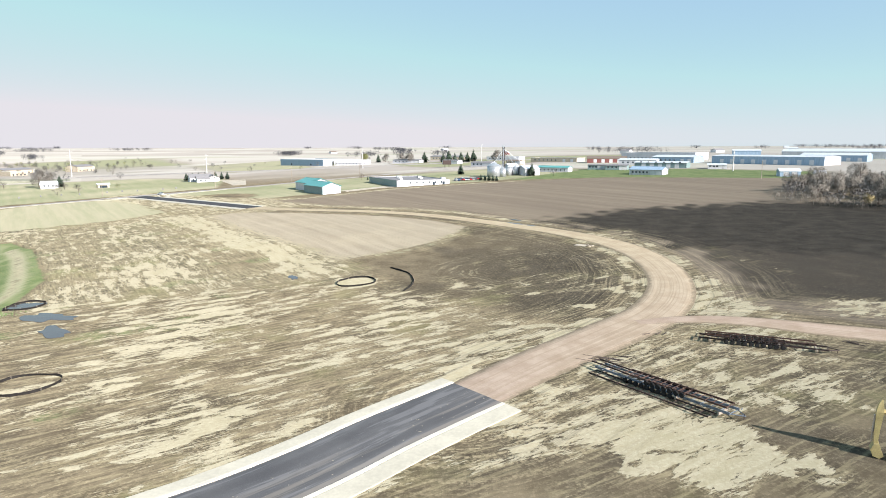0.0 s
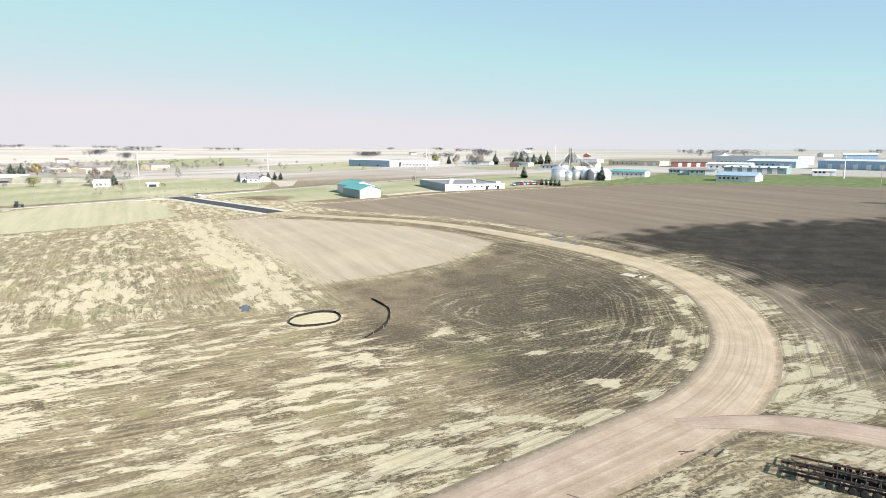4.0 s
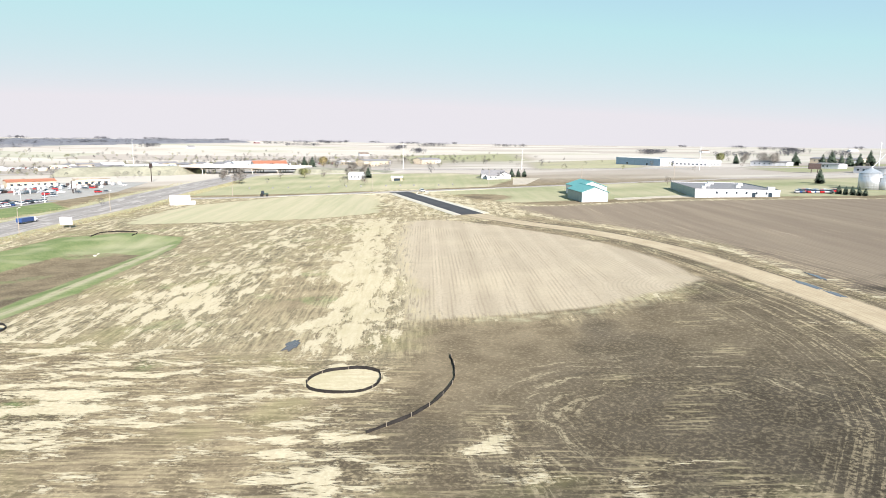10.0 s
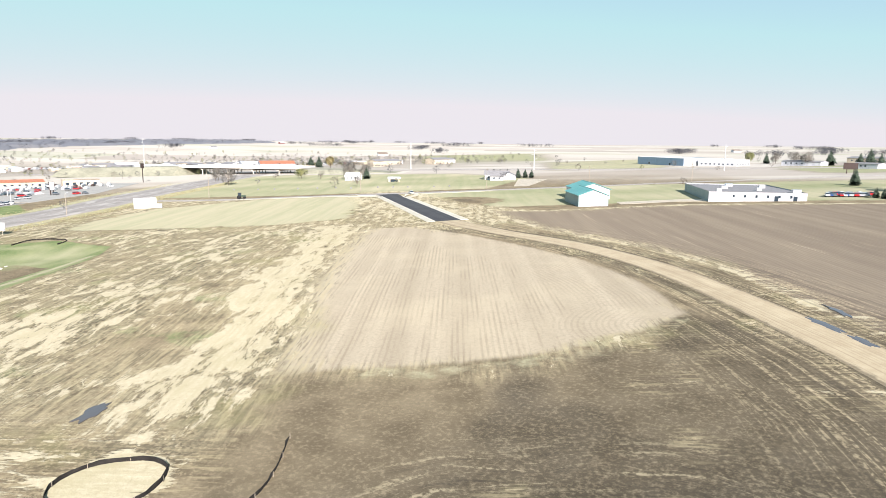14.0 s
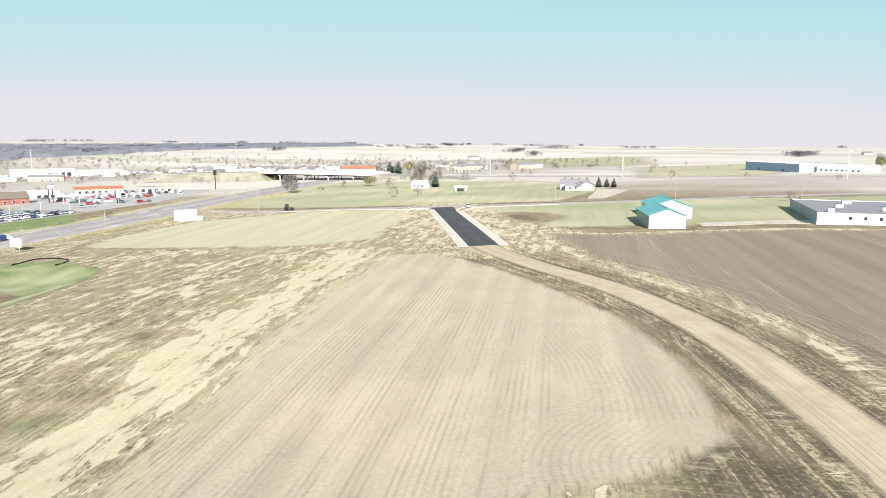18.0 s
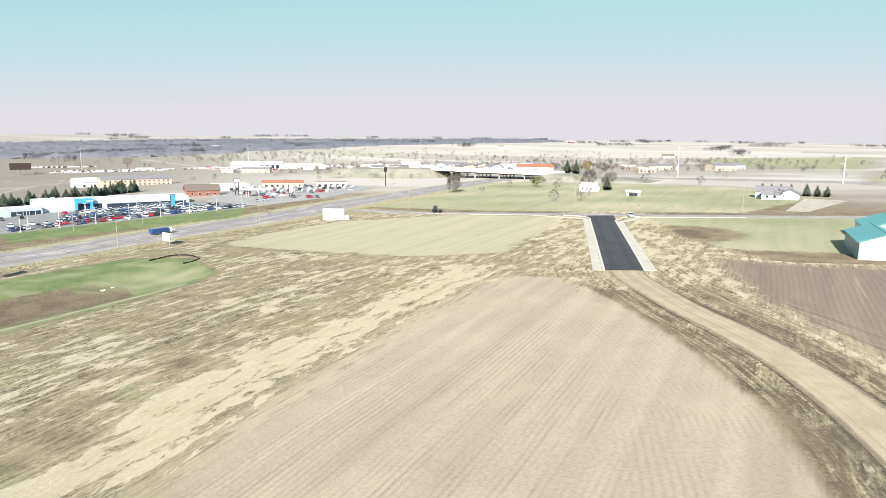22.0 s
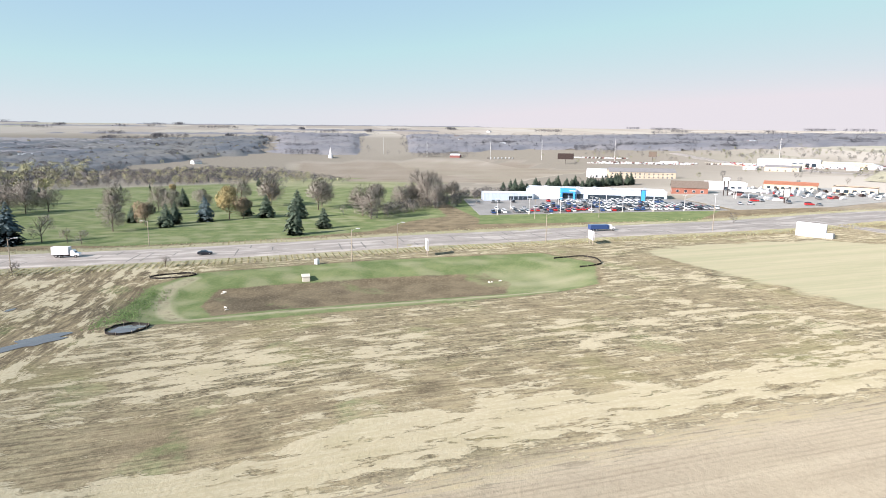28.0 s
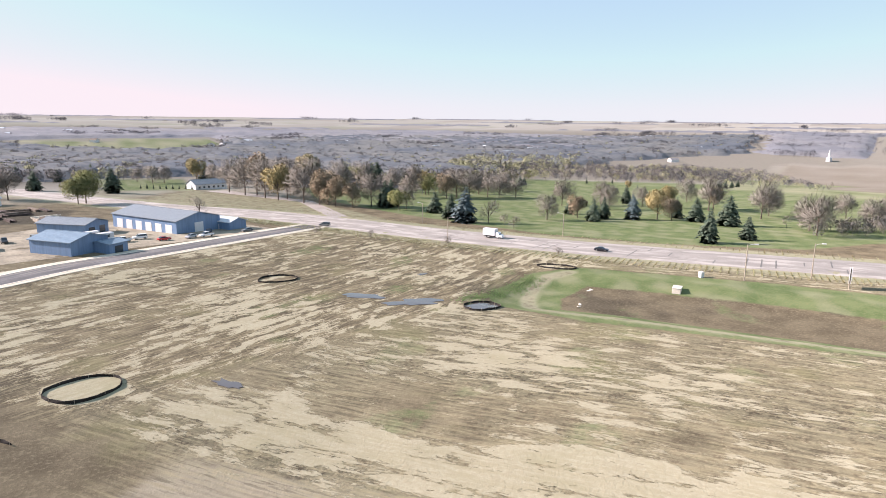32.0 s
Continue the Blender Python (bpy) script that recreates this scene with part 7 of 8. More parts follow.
TREES = {}
rr = random.Random(77)
for key, make in {
    "bare": lambda: broadleaf(rr, 10, M["twig"], False, 4200), "bare_wide": lambda: broadleaf(rr, 9, M["twig"], False, 4200, 0.52), "bare_small": lambda: broadleaf(rr, 6, M["twig"], False, 800),
    "rust": lambda: broadleaf(rr, 10, M["rust_leaf"], True, 3900), "gold": lambda: broadleaf(rr, 9, M["gold_leaf"], True, 3900), "olive": lambda: broadleaf(rr, 10, M["olive_leaf"], True, 3900, 0.48),
    "spruce": lambda: conifer(rr, 10, M["spruce"], 0.31), "spruce_full": lambda: conifer(rr, 9, M["spruce"], 0.40), "blue": lambda: conifer(rr, 10, M["blue_spruce"], 0.37), "pine": lambda: conifer(rr, 9, M["spruce"], 0.38), "slim": lambda: conifer(rr, 4, M["spruce"], 0.2),
}.items():
    TREES[key] = make()
TREE_WORDS = {
    "bare": ("leafless tree with grey-brown twigs", "tree"), "bare_wide": ("spreading leafless tree with fine twigs", "tree"), "bare_small": ("small leafless tree in grass", "tree"), "rust": ("tree with rust-brown autumn leaves", "tree"),
    "gold": ("tree with golden yellow autumn leaves", "tree"), "olive": ("tree with fading olive-green leaves", "tree"), "spruce": ("dark green spruce tree", "conifer"), "spruce_full": ("full dark green spruce tree", "conifer"), "blue": ("dense blue-green spruce tree", "conifer"),
    "pine": ("broad dark green pine tree", "conifer"), "slim": ("small slim evergreen", "conifer"),
}


SCALE = {"bare": 1.4, "bare_wide": 1.45, "gold": 1.5, "rust": 1.4, "olive": 1.35, "spruce": 1.3, "spruce_full": 1.3, "blue": 1.3}


def tree(kind, x, y, size=1.0, where="on mown grass"):
    s = size * rr.uniform(0.9, 1.12) * SCALE.get(kind, 1.0)
    p = at(x, y, -0.05)
    words, cat = TREE_WORDS[kind]
    root = empty("tree", Matrix.Translation(p) @ pose(0, 0, 0, 0, 0, rr.uniform(0, 360)) @ Matrix.Diagonal((s * rr.uniform(0.92, 1.08), s * rr.uniform(0.92, 1.08), s, 1)), f"{words} {where}", cat, "trees")
    for me, nm in zip(TREES[kind], ("trunk", "crown")):
        ob = new(nm, me)
        ob.parent = root
    return root


GOLF_TREES = [
    ("gold", -138, -139, 1.49), ("rust", -146, -147, 1.35), ("rust", -154, -100, 1.34), ("rust", -159, -99, 1.46), ("rust", -160, -87, 1.28), ("rust", -167, -77, 1.00), ("bare", -148, -114, 1.45), ("bare", -181, -81, 1.15),
    ("bare_wide", -120, -216, 1.89), ("bare", -126, -187, 1.86), ("rust", -134, -185, 1.90), ("bare", -134, -159, 1.83), ("gold", -114, -350, 1.33), ("spruce", -127, -389, 1.52), ("bare_wide", 22, -192, 1.42), ("bare_wide", 16, -182, 1.37),
    ("olive", -22, -145, 1.31), ("olive", -26, -148, 1.35), ("spruce", -41, -225, 1.42), ("spruce", 8, -255, 1.11), ("spruce", -27, -424, 0.87), ("olive", -26, -281, 0.91), ("bare_small", -78, -60, 1.55), ("spruce", -186, -72, 1.33),
    ("spruce", -192, -77, 1.11), ("olive", -187, -53, 0.85), ("bare", -194, -58, 0.94), ("gold", -256, -156, 0.97), ("olive", -256, -150, 0.91), ("spruce", -200, -32, 0.85), ("spruce", -194, -3, 0.97), ("blue", -192, 15, 1.15),
    ("bare_small", -202, 21, 1.81), ("bare_small", -203, 34, 0.81), ("bare_small", -202, 43, 0.79), ("bare", -238, 21, 0.71), ("bare_wide", -299, -43, 1.28), ("rust", -259, 20, 0.73), ("spruce", -268, 2, 0.63), ("spruce", -258, 34, 0.84),
    ("spruce", -269, 29, 0.77), ("blue", -282, 37, 0.97), ("spruce", -350, -38, 0.75), ("gold", -295, 42, 0.99), ("gold", -352, -3, 0.93), ("rust", -298, 49, 0.75), ("spruce", -310, 42, 0.76), ("spruce", -306, 58, 0.96),
    ("bare", -399, -29, 0.87), ("bare_wide", -362, 20, 1.13), ("gold", -375, 13, 0.87), ("spruce", -306, 78, 1.03), ("spruce", -248, 114, 0.88), ("spruce", -270, 115, 0.78), ("bare_wide", -350, 64, 1.34), ("bare_wide", -368, 56, 1.23),
    ("bare_wide", -323, 108, 1.03), ("bare", -311, 119, 0.98), ("bare_wide", -396, 83, 0.86), ("bare", -310, -11, 0.88), ("bare", -342, -15, 0.75), ("bare", -324, -34, 0.89), ("spruce", -394, -226, 0.60), ("spruce", -404, -233, 0.52),
    ("slim", -484, -233, 1.18), ("slim", -514, -227, 0.93), ("slim", -471, -148, 0.92), ("slim", -627, -266, 1.49), ("slim", -644, -264, 1.20), ("spruce", -562, -132, 0.59), ("spruce", -569, -130, 0.54), ("spruce", -584, -135, 0.45),
    ("spruce", -600, -140, 0.52), ("gold", -455, -144, 0.49), ("bare", -297, -144, 1.23), ("bare_wide", -289, -118, 1.19), ("bare", -292, -107, 0.97), ("bare", -337, -165, 1.05), ("bare", -304, -103, 0.78), ("bare_wide", -270, -113, 1.58),
    ("bare", -266, -125, 1.16), ("rust", -254, -118, 1.05), ("bare", -234, -134, 1.43), ("bare_wide", -194, -171, 1.73), ("bare", -191, -234, 1.81), ("bare", -172, -238, 1.73), ("gold", -220, -357, 1.68), ("spruce", -226, -336, 1.86),
    ("spruce", -229, -264, 1.61), ("spruce", -244, -223, 1.90), ("spruce", -253, -259, 1.54), ("bare", -244, -189, 1.28), ("bare", -233, -226, 1.18), ("olive", -241, -262, 1.35), ("bare", -120, -283, 1.34), ("bare_wide", -159, -221, 1.78),
    ("rust", -138, -280, 1.36), ("bare", -75, -328, 0.94), ("bare", -64, -354, 0.79), ("bare", -85, -335, 0.85), ("spruce", 62, -339, 0.91), ("spruce", 51, -361, 0.98), ("spruce", 28, -360, 0.96), ("spruce", -2, -358, 0.86),
    ("bare", -384, 122, 1.1), ("bare", -392, 116, 1.2), ("bare_wide", -372, 132, 0.9), ("bare_small", -146, 80, 0.6), ("bare_small", -128, 50, 0.55), ("bare_small", -112, 30, 0.5), ("bare_small", -170, 116, 0.6),
]
for n, (kind, x, y, s) in enumerate(GOLF_TREES):
    kind = "spruce_full" if kind == "spruce" and n % 2 else kind
    s = s * 1.12 if s <= 1.2 else s
    tree(kind, x, y, s, "on a mown golf course" if x < -150 else "beside the highway")
for k in range(9):
    tree("slim", -62 - 4.5 * k, -268 + 2.0 * k, 0.8, "in a row on a lawn")
for k in range(62):
    f = k / 61
    tree(rr.choice(("spruce", "pine", "spruce", "pine")), -498 - 108 * f + rr.uniform(-3, 3), 140 + 84 * f + (7 if k % 2 else 0) + rr.uniform(-3, 3), rr.uniform(0.6, 0.8), "in a windbreak row")
for k in range(14):
    tree(rr.choice(("bare", "bare_wide", "bare_small")), rr.uniform(-440, -360), rr.uniform(100, 130), rr.uniform(0.7, 1.0), "in scrub")
# north lawn, cemetery, house and grain site
for kind, x, y, s in (("pine", -350, 540, 1.15), ("bare", -365, 535, 0.9), ("bare_small", -320, 500, 1.0), ("bare_small", -290, 470, 1.0), ("bare", -460, 470, 0.75), ("bare_small", -452, 462, 1.0), ("bare", -400, 440, 0.9), ("bare_small", -420, 500, 1.0), ("bare_small", -385, 520, 1.0), ("bare_small", -430, 540, 1.0), ("bare", -372, 560, 0.8), ("olive", -410, 520, 0.6),
                      ("pine", -5, 593, 1.0), ("olive", -180, 1120, 1.0), ("spruce", -150, 1082, 1.1), ("bare", -135, 1060, 1.0), ("bare_wide", -88, 972, 1.0), ("spruce", -66, 986, 1.2), ("bare", -100, 985, 1.0), ("spruce", -36, 977, 1.1), ("spruce", -28, 985, 1.2), ("spruce", -19, 1001, 1.0), ("spruce", 9, 986, 1.2), ("spruce", -9, 958, 1.1), ("spruce", 0, 965, 1.0), ("bare", 40, 900, 1.0), ("bare_small", -90, 552, 0.9), ("spruce", 56, 548, 0.8), ("slim", -84, 548, 0.8), ("slim", -80, 545, 0.7), ("gold", -560, 690, 0.9), ("spruce", -585, 680, 1.2), ("spruce", -580, 690, 1.1)):
    tree(kind, x, y, s, "on a wide lawn")
for k in range(7):
    tree("spruce", -262 + 5 * k + (4 if k > 3 else 0), 592 + 2.4 * k, 0.52, "in a row behind a house")
for k in range(5):
    tree("spruce", 12 + 3.0 * k, 505 - 2.0 * k, 0.34, "before grain bins")
for k in range(12):
    x, y = -345 + 11 * k, 412 + 7.5 * k
    ob = new("headstone", mesh_of("headstone", a_box(-0.45, 0.45, -0.12, 0.12, -0.1, 0.95, 0.04), M["grey_roof"]))
    ob.matrix_basis = on_land(x + rr.uniform(-3, 3), y + rr.uniform(-3, 3), 40, 0)
    tagged(ob, "dark headstone on a cemetery lawn", "headstone", "headstones")
# grove at the tilled field
GROVE = [(160, 340), (170, 312), (190, 293), (260, 262), (330, 250), (360, 330), (330, 400), (240, 420), (190, 380)]
n = 0
while n < 70:
    x, y = rr.uniform(155, 300), rr.uniform(255, 420)
    if inside(GROVE, np.array([x]), np.array([y]))[0] > 1:
        tree(rr.choice(("bare", "bare", "bare_wide", "bare_small")), x, y, rr.uniform(0.58, 0.82) * (0.4 + 0.6 * min(1, max(0, (x - 158) / 28))), "in a grove")
        n += 1
tree("gold", 186, 303, 0.42, "beside bare woods")


# ---- far woods and scattered trees, too many to count ----
def many(name, places, mats, label, tall, quads=46, seed=5):
    r = np.random.default_rng(seed)
    for mi, mat in enumerate(mats):
        own = [p for k, p in enumerate(places) if k % len(mats) == mi]
        if not own:
            continue
        verts, hearts = [], []
        for x, y, s in own:
            c = at(x, y)
            h = tall * s
            u = r.normal(size=(quads, 3))
            u /= np.linalg.norm(u, axis=1)[:, None]
            rad = r.uniform(0.45, 1.0, quads)[:, None]
            p = u * rad * np.array((h * 0.42, h * 0.42, h * 0.40)) + np.array((c.x, c.y, c.z + h * 0.58))
            d = u + r.normal(size=(quads, 3)) * 0.4 + np.array((0, 0, 0.5))
            d /= np.linalg.norm(d, axis=1)[:, None]
            w = np.cross(d, r.normal(size=(quads, 3)))
            w /= np.linalg.norm(w, axis=1)[:, None]
            ln = h * r.uniform(0.045, 0.12, quads)[:, None]
            verts.append(np.stack([p - w * ln * 0.38, p + d * ln, p + w * ln * 0.38], 1).reshape(-1, 3))
            t0 = np.array([[c.x - 0.02 * h, c.y, c.z - 0.5], [c.x + 0.02 * h, c.y, c.z - 0.5], [c.x, c.y, c.z + h * 0.8], [c.x, c.y - 0.02 * h, c.z - 0.5], [c.x, c.y + 0.02 * h, c.z - 0.5], [c.x + 0.01, c.y, c.z + h * 0.8]])
            verts.append(t0)
            hearts.append(np.tile((c.x, c.y, c.z + h * 0.45), (3 * quads + 6, 1)))
        v = np.concatenate(verts)
        f = np.arange(len(v)).reshape(-1, 3)
        q, hub = v.reshape(-1, 3, 3), np.concatenate(hearts)[::3]
        inward = np.einsum("ij,ij->i", np.cross(q[:, 1] - q[:, 0], q[:, 2] - q[:, 0]), q[:, 0] - hub) < 0
        f[inward] = f[inward][:, ::-1]
        me = bpy.data.meshes.new(name)
        me.from_pydata(v.tolist(), [], f.tolist())
        me.materials.append(mat)
        soften(me, np.concatenate(hearts))
        tagged(new(name, me), label, "woodland", kind="stuff")


# the blue of distance haze is put into this twig colour
M["hazed_twig"] = leaf_mat("hazed_bare_twigs", (0.125, 0.127, 0.145), (0.165, 0.165, 0.183))
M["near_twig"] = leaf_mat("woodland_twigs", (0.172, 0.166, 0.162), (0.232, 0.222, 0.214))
M["brush"] = leaf_mat("pale_brush", (0.26, 0.23, 0.19), (0.42, 0.38, 0.32))
M["pale_willow"] = leaf_mat("fading_willow_leaves", (0.36, 0.36, 0.20), (0.47, 0.46, 0.28))
WOODS = [(120, -330), (-20, -335), (-110, -430), (-150, -300), (-200, -240), (-270, -215), (-330, -290), (-400, -345), (-500, -400), (-650, -540), (-800, -630), (-1010, -735), (-1290, -765), (-1450, -740), (-2200, -1240), (-1930, -1320), (-1340, -1490), (-840, -1770), (-280, -1700), (220, -1340), (400, -900)]
WOODS_W = [(-1600, -420), (-1850, -145), (-1760, 337), (-1960, 800), (-2250, 1125), (-2500, 1700), (-2700, 2300), (-3300, 2500), (-3000, 400), (-2900, -124), (-2600, -1040), (-2400, -1560), (-2200, -1240), (-1430, -745), (-1480, -560)]


CLEAR_W = [(-1500, -480), (-1640, -540), (-2420, -945), (-2700, -985), (-2720, -925), (-1640, -450)]
CLEAR = MEADOW


def scatter(poly, count, lo, hi, seed, bias=None, clear=()):
    r = np.random.default_rng(seed)
    p = np.array(poly, float)
    got = []
    while len(got) < count:
        q = r.uniform(p.min(0), p.max(0), (4000, 2))
        keep = inside(poly, q[:, 0], q[:, 1]) > 0
        dist = np.hypot(q[:, 0] + 50, q[:, 1] - 200)
        if bias:
            keep &= r.random(4000) < np.clip((bias / dist) ** 1.6, 0, 1)
        for c in clear:
            keep &= inside(c, q[:, 0], q[:, 1]) < 0
        got += [(x, y, r.uniform(lo, hi)) for x, y in q[keep]]
    return got[:count]


many("woodland", scatter(WOODS, 3000, 0.7, 1.2, 1, 480, (CLEAR,)), [M["near_twig"], M["near_twig"], M["hazed_twig"], M["near_twig"], M["near_twig"], M["pale_willow"]], "dense leafless woodland filling a wide valley", 9.6, 210, 1)
many("woodland", scatter(WOODS, 900, 0.8, 1.2, 2, None, (CLEAR,)), [M["hazed_twig"]], "distant leafless woodland on valley slopes", 11, 70, 2)
many("woodland", scatter(WOODS_W, 1600, 0.8, 1.4, 3, None, (CLEAR_W,)), [M["hazed_twig"]], "distant leafless woodland along the western horizon", 11, 46, 3)
many("woodland", scatter([(-480, -480), (-560, -460), (-800, -640), (-1010, -860), (-760, -940), (-560, -700)], 260, 0.7, 1.1, 21, 600), [M["pale_willow"], M["pale_willow"], M["near_twig"]], "woodland with fading pale olive leaves", 15, 150, 21)
many("brush", scatter([(-640, -60), (-560, -230), (-620, -300), (-1000, -520), (-1060, -440), (-700, -130)], 560, 0.5, 1.0, 22), [M["near_twig"], M["brush"], M["hazed_twig"], M["pale_willow"]], "low leafless brush on rough ground beyond a golf course", 8, 110, 22)
many("woodland", scatter([(-255, -150), (-340, -170), (-400, -240), (-480, -320), (-430, -360), (-330, -300), (-230, -230)], 170, 0.7, 1.15, 23), [M["near_twig"], M["near_twig"], M["brush"], M["olive_leaf"]], "leafless trees crowding the edge of a golf course", 11, 170, 23)


def canopy(poly, step, tall, seed, label, mat="canopy"):
    """The closed roof of twigs of a far wood: a lumpy sheet over its trees that comes down at the edge."""
    p = np.array(poly, float)
    cx, cy = np.arange(p[:, 0].min(), p[:, 0].max(), step), np.arange(p[:, 1].min(), p[:, 1].max(), step)
    mx, my = np.meshgrid(cx, cy)
    r = np.random.default_rng(seed)
    mx, my = mx + r.uniform(-0.4, 0.4, mx.shape) * step, my + r.uniform(-0.4, 0.4, my.shape) * step
    d = inside(poly, mx.ravel(), my.ravel()).reshape(mx.shape) + 25 * wobble(mx, my, 140, seed)
    for c in (CLEAR, CLEAR_W):
        d = np.minimum(d, -inside(c, mx.ravel(), my.ravel()).reshape(mx.shape))
    z = K * land(mx, my) + ramp01(1.6 * step, 40 + step, d) * tall * (0.75 + 0.2 * wobble(mx, my, 90, seed + 1) + r.uniform(-0.14, 0.14, mx.shape)) - 0.8
    ny, nx = mx.shape
    i = np.arange((nx - 1) * (ny - 1))
    a = (i // (nx - 1)) * nx + i % (nx - 1)
    quads = np.stack([a, a + 1, a + nx + 1, a + nx], 1)
    quads = quads[(d.ravel()[quads] > 0).all(1)]
    me = bpy.data.meshes.new("woodland_canopy")
    me.from_pydata(np.stack([K * mx.ravel(), K * my.ravel(), z.ravel()], 1).tolist(), [], quads.tolist())
    me.materials.append(M[mat])
    me.shade_smooth()
    tagged(new("woodland_canopy", me), label, "woodland", kind="stuff")


def canopy_mat(name, lo, hi, deep):
    k = Mat(name, 0.95)
    p = k.pos()
    n, f = k.noise(p, 0.0045, 4, 0.6), k.noise(p, 0.13, 3, 0.6)
    c = k.mix(k.ramp(n, 0.35, 0.65), lo, hi)
    c = k.mix(k.math("MULTIPLY", k.ramp(f, 0.45, 0.7), 0.5), c, deep)
    k.bump(f, 0.6, 2.0)
    return k.color(c)


# haze blued into both canopy colours; the copy for farther woods is paler
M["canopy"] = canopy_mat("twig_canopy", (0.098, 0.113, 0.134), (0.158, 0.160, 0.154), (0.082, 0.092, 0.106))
M["canopy_hazed"] = canopy_mat("hazed_twig_canopy", (0.175, 0.180, 0.205), (0.225, 0.220, 0.228), (0.155, 0.157, 0.172))
canopy(WOODS, 9.0, 11.0, 31, "closed canopy of a wide leafless valley wood")
WOODS_S = [(-50 + d * math.cos(radians(q)), 200 + d * math.sin(radians(q))) for q, d in ((222, 2250), (232, 2350), (243, 2550), (256, 2450), (268, 2500), (280, 2300), (292, 2350), (292, 1650), (280, 1700), (268, 1850), (256, 1750), (243, 1750), (232, 1600), (222, 1800))]
canopy(WOODS_S, 16.0, 10.0, 37, "closed canopy of far woods beyond a valley", "canopy_hazed")
canopy(WOODS_W, 14.0, 9.5, 33, "closed canopy of a far leafless western wood", "canopy_hazed")
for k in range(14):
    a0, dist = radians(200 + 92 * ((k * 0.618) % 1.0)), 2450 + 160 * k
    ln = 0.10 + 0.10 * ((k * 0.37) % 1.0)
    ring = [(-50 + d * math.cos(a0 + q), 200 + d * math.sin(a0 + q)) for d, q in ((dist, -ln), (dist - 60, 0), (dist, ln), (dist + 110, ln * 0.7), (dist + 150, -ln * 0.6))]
    canopy(ring, 16.0, 6.0, 40 + k, "strip of far leafless wood on the plain", "canopy_hazed")
EDGE = [(-390, -330), (-500, -400), (-800, -630), (-1000, -520), (-760, -260), (-600, -210), (-480, -310)]
many("woodland", scatter(EDGE, 700, 0.5, 1.0, 14), [M["near_twig"], M["hazed_twig"], M["pale_willow"], M["near_twig"], M["brush"]], "mixed leafless brush at the edge of a golf course", 11, 150, 14)
many("grove_thicket", [(x, y, z * (0.4 + 0.6 * min(1, max(0, (x - 158) / 28)))) for x, y, z in scatter(GROVE, 420, 0.7, 1.1, 4)], [M["near_twig"]], "dense leafless thicket at the edge of tilled land", 7.6, 80, 4)
rim = [(x + rr.uniform(-3, 3), y + rr.uniform(-3, 3), rr.uniform(0.8, 1.2)) for a, b in zip(GROVE, GROVE[1:3] + GROVE[3:5]) for x, y in [(a[0] + (b[0] - a[0]) * t / 14, a[1] + (b[1] - a[1]) * t / 14) for t in range(14)]]
many("brush", rim, [M["brush"]], "pale leafless brush along a grove's edge", 4.0, 60, 5)
belts = []
r0 = np.random.default_rng(9)
for k in range(150):
    a = r0.uniform(radians(20), radians(170)) if k < 60 else r0.uniform(radians(165), radians(290))
    dist = r0.uniform(1500, 4300)
    cx, cy = -50 + dist * math.cos(a), 200 + dist * math.sin(a)
    ln, yaw = r0.uniform(30, 150), r0.choice((a + 1.57, 0.6, 2.1))
    for j in range(int(ln / 2.2)):
        f = r0.uniform(-ln, ln) * 0.6
        belts.append((cx + f * math.cos(yaw) + r0.normal() * 9, cy + f * math.sin(yaw) + r0.normal() * 9, r0.uniform(0.7, 1.2)))
many("shelterbelt", belts, [M["hazed_twig"]], "distant shelterbelts of bare trees round farmsteads", 13, 60, 6)
town = [(r0.normal(-780, 330), r0.normal(700, 150), r0.uniform(0.45, 0.85)) for _ in range(750)]
town = [t for k, t in enumerate(town) if away(FREEWAY, np.array([t[0]]), np.array([t[1]]))[0] > 30 and (t[0] < -560 or k % 5 == 0)]
town += [(r0.normal(-1000, 260), r0.normal(980, 170), r0.uniform(0.45, 0.85)) for _ in range(520)] + [(r0.normal(-1640, 130), r0.normal(480, 230), r0.uniform(0.6, 1.0)) for _ in range(260)]
town = [t for t in town if away(FREEWAY, np.array([t[0]]), np.array([t[1]]))[0] > 30]
many("town_trees", town, [M["near_twig"], M["brush"], M["near_twig"], M["olive_leaf"]], "scattered bare trees among distant buildings", 9, 120, 7)
scrub = [(-300 - 175 * f + 7 * r0.normal(), 112 + 24 * f + 9 * r0.normal(), r0.uniform(0.5, 1.1)) for f in r0.uniform(0.1, 1.0, 260)]
many("scrub", scrub, [M["near_twig"], M["brush"], M["near_twig"]], "grey leafless scrub beside a car lot", 6, 110, 8)
# farmsteads on the plain and houses in the valley
for k in range(58):
    a = r0.uniform(radians(25), radians(200)) if k < 20 else r0.uniform(radians(210), radians(283))
    dist = r0.uniform(1300, 3300) if k < 20 else r0.uniform(1350, 2300)
    x, y = -50 + dist * math.cos(a), 200 + dist * math.sin(a)
    wl, rf = (("paint_white", "grey_roof"), ("white_metal", "pale_roof"), ("maroon", "pale_roof"), ("paint_white", "brown_roof"))[k % 4]
    building("farmhouse", x, y, float(r0.uniform(0, 180)), float(r0.uniform(14, 30)), float(r0.uniform(10, 16)), 5.0, 3.2, M[wl], M[rf], {"paint_white": "distant white farmhouse on the plain", "white_metal": "distant white farm shed on the plain", "maroon": "distant dark red barn on the plain"}[wl], "farm building", (), "farm buildings", sink=4)


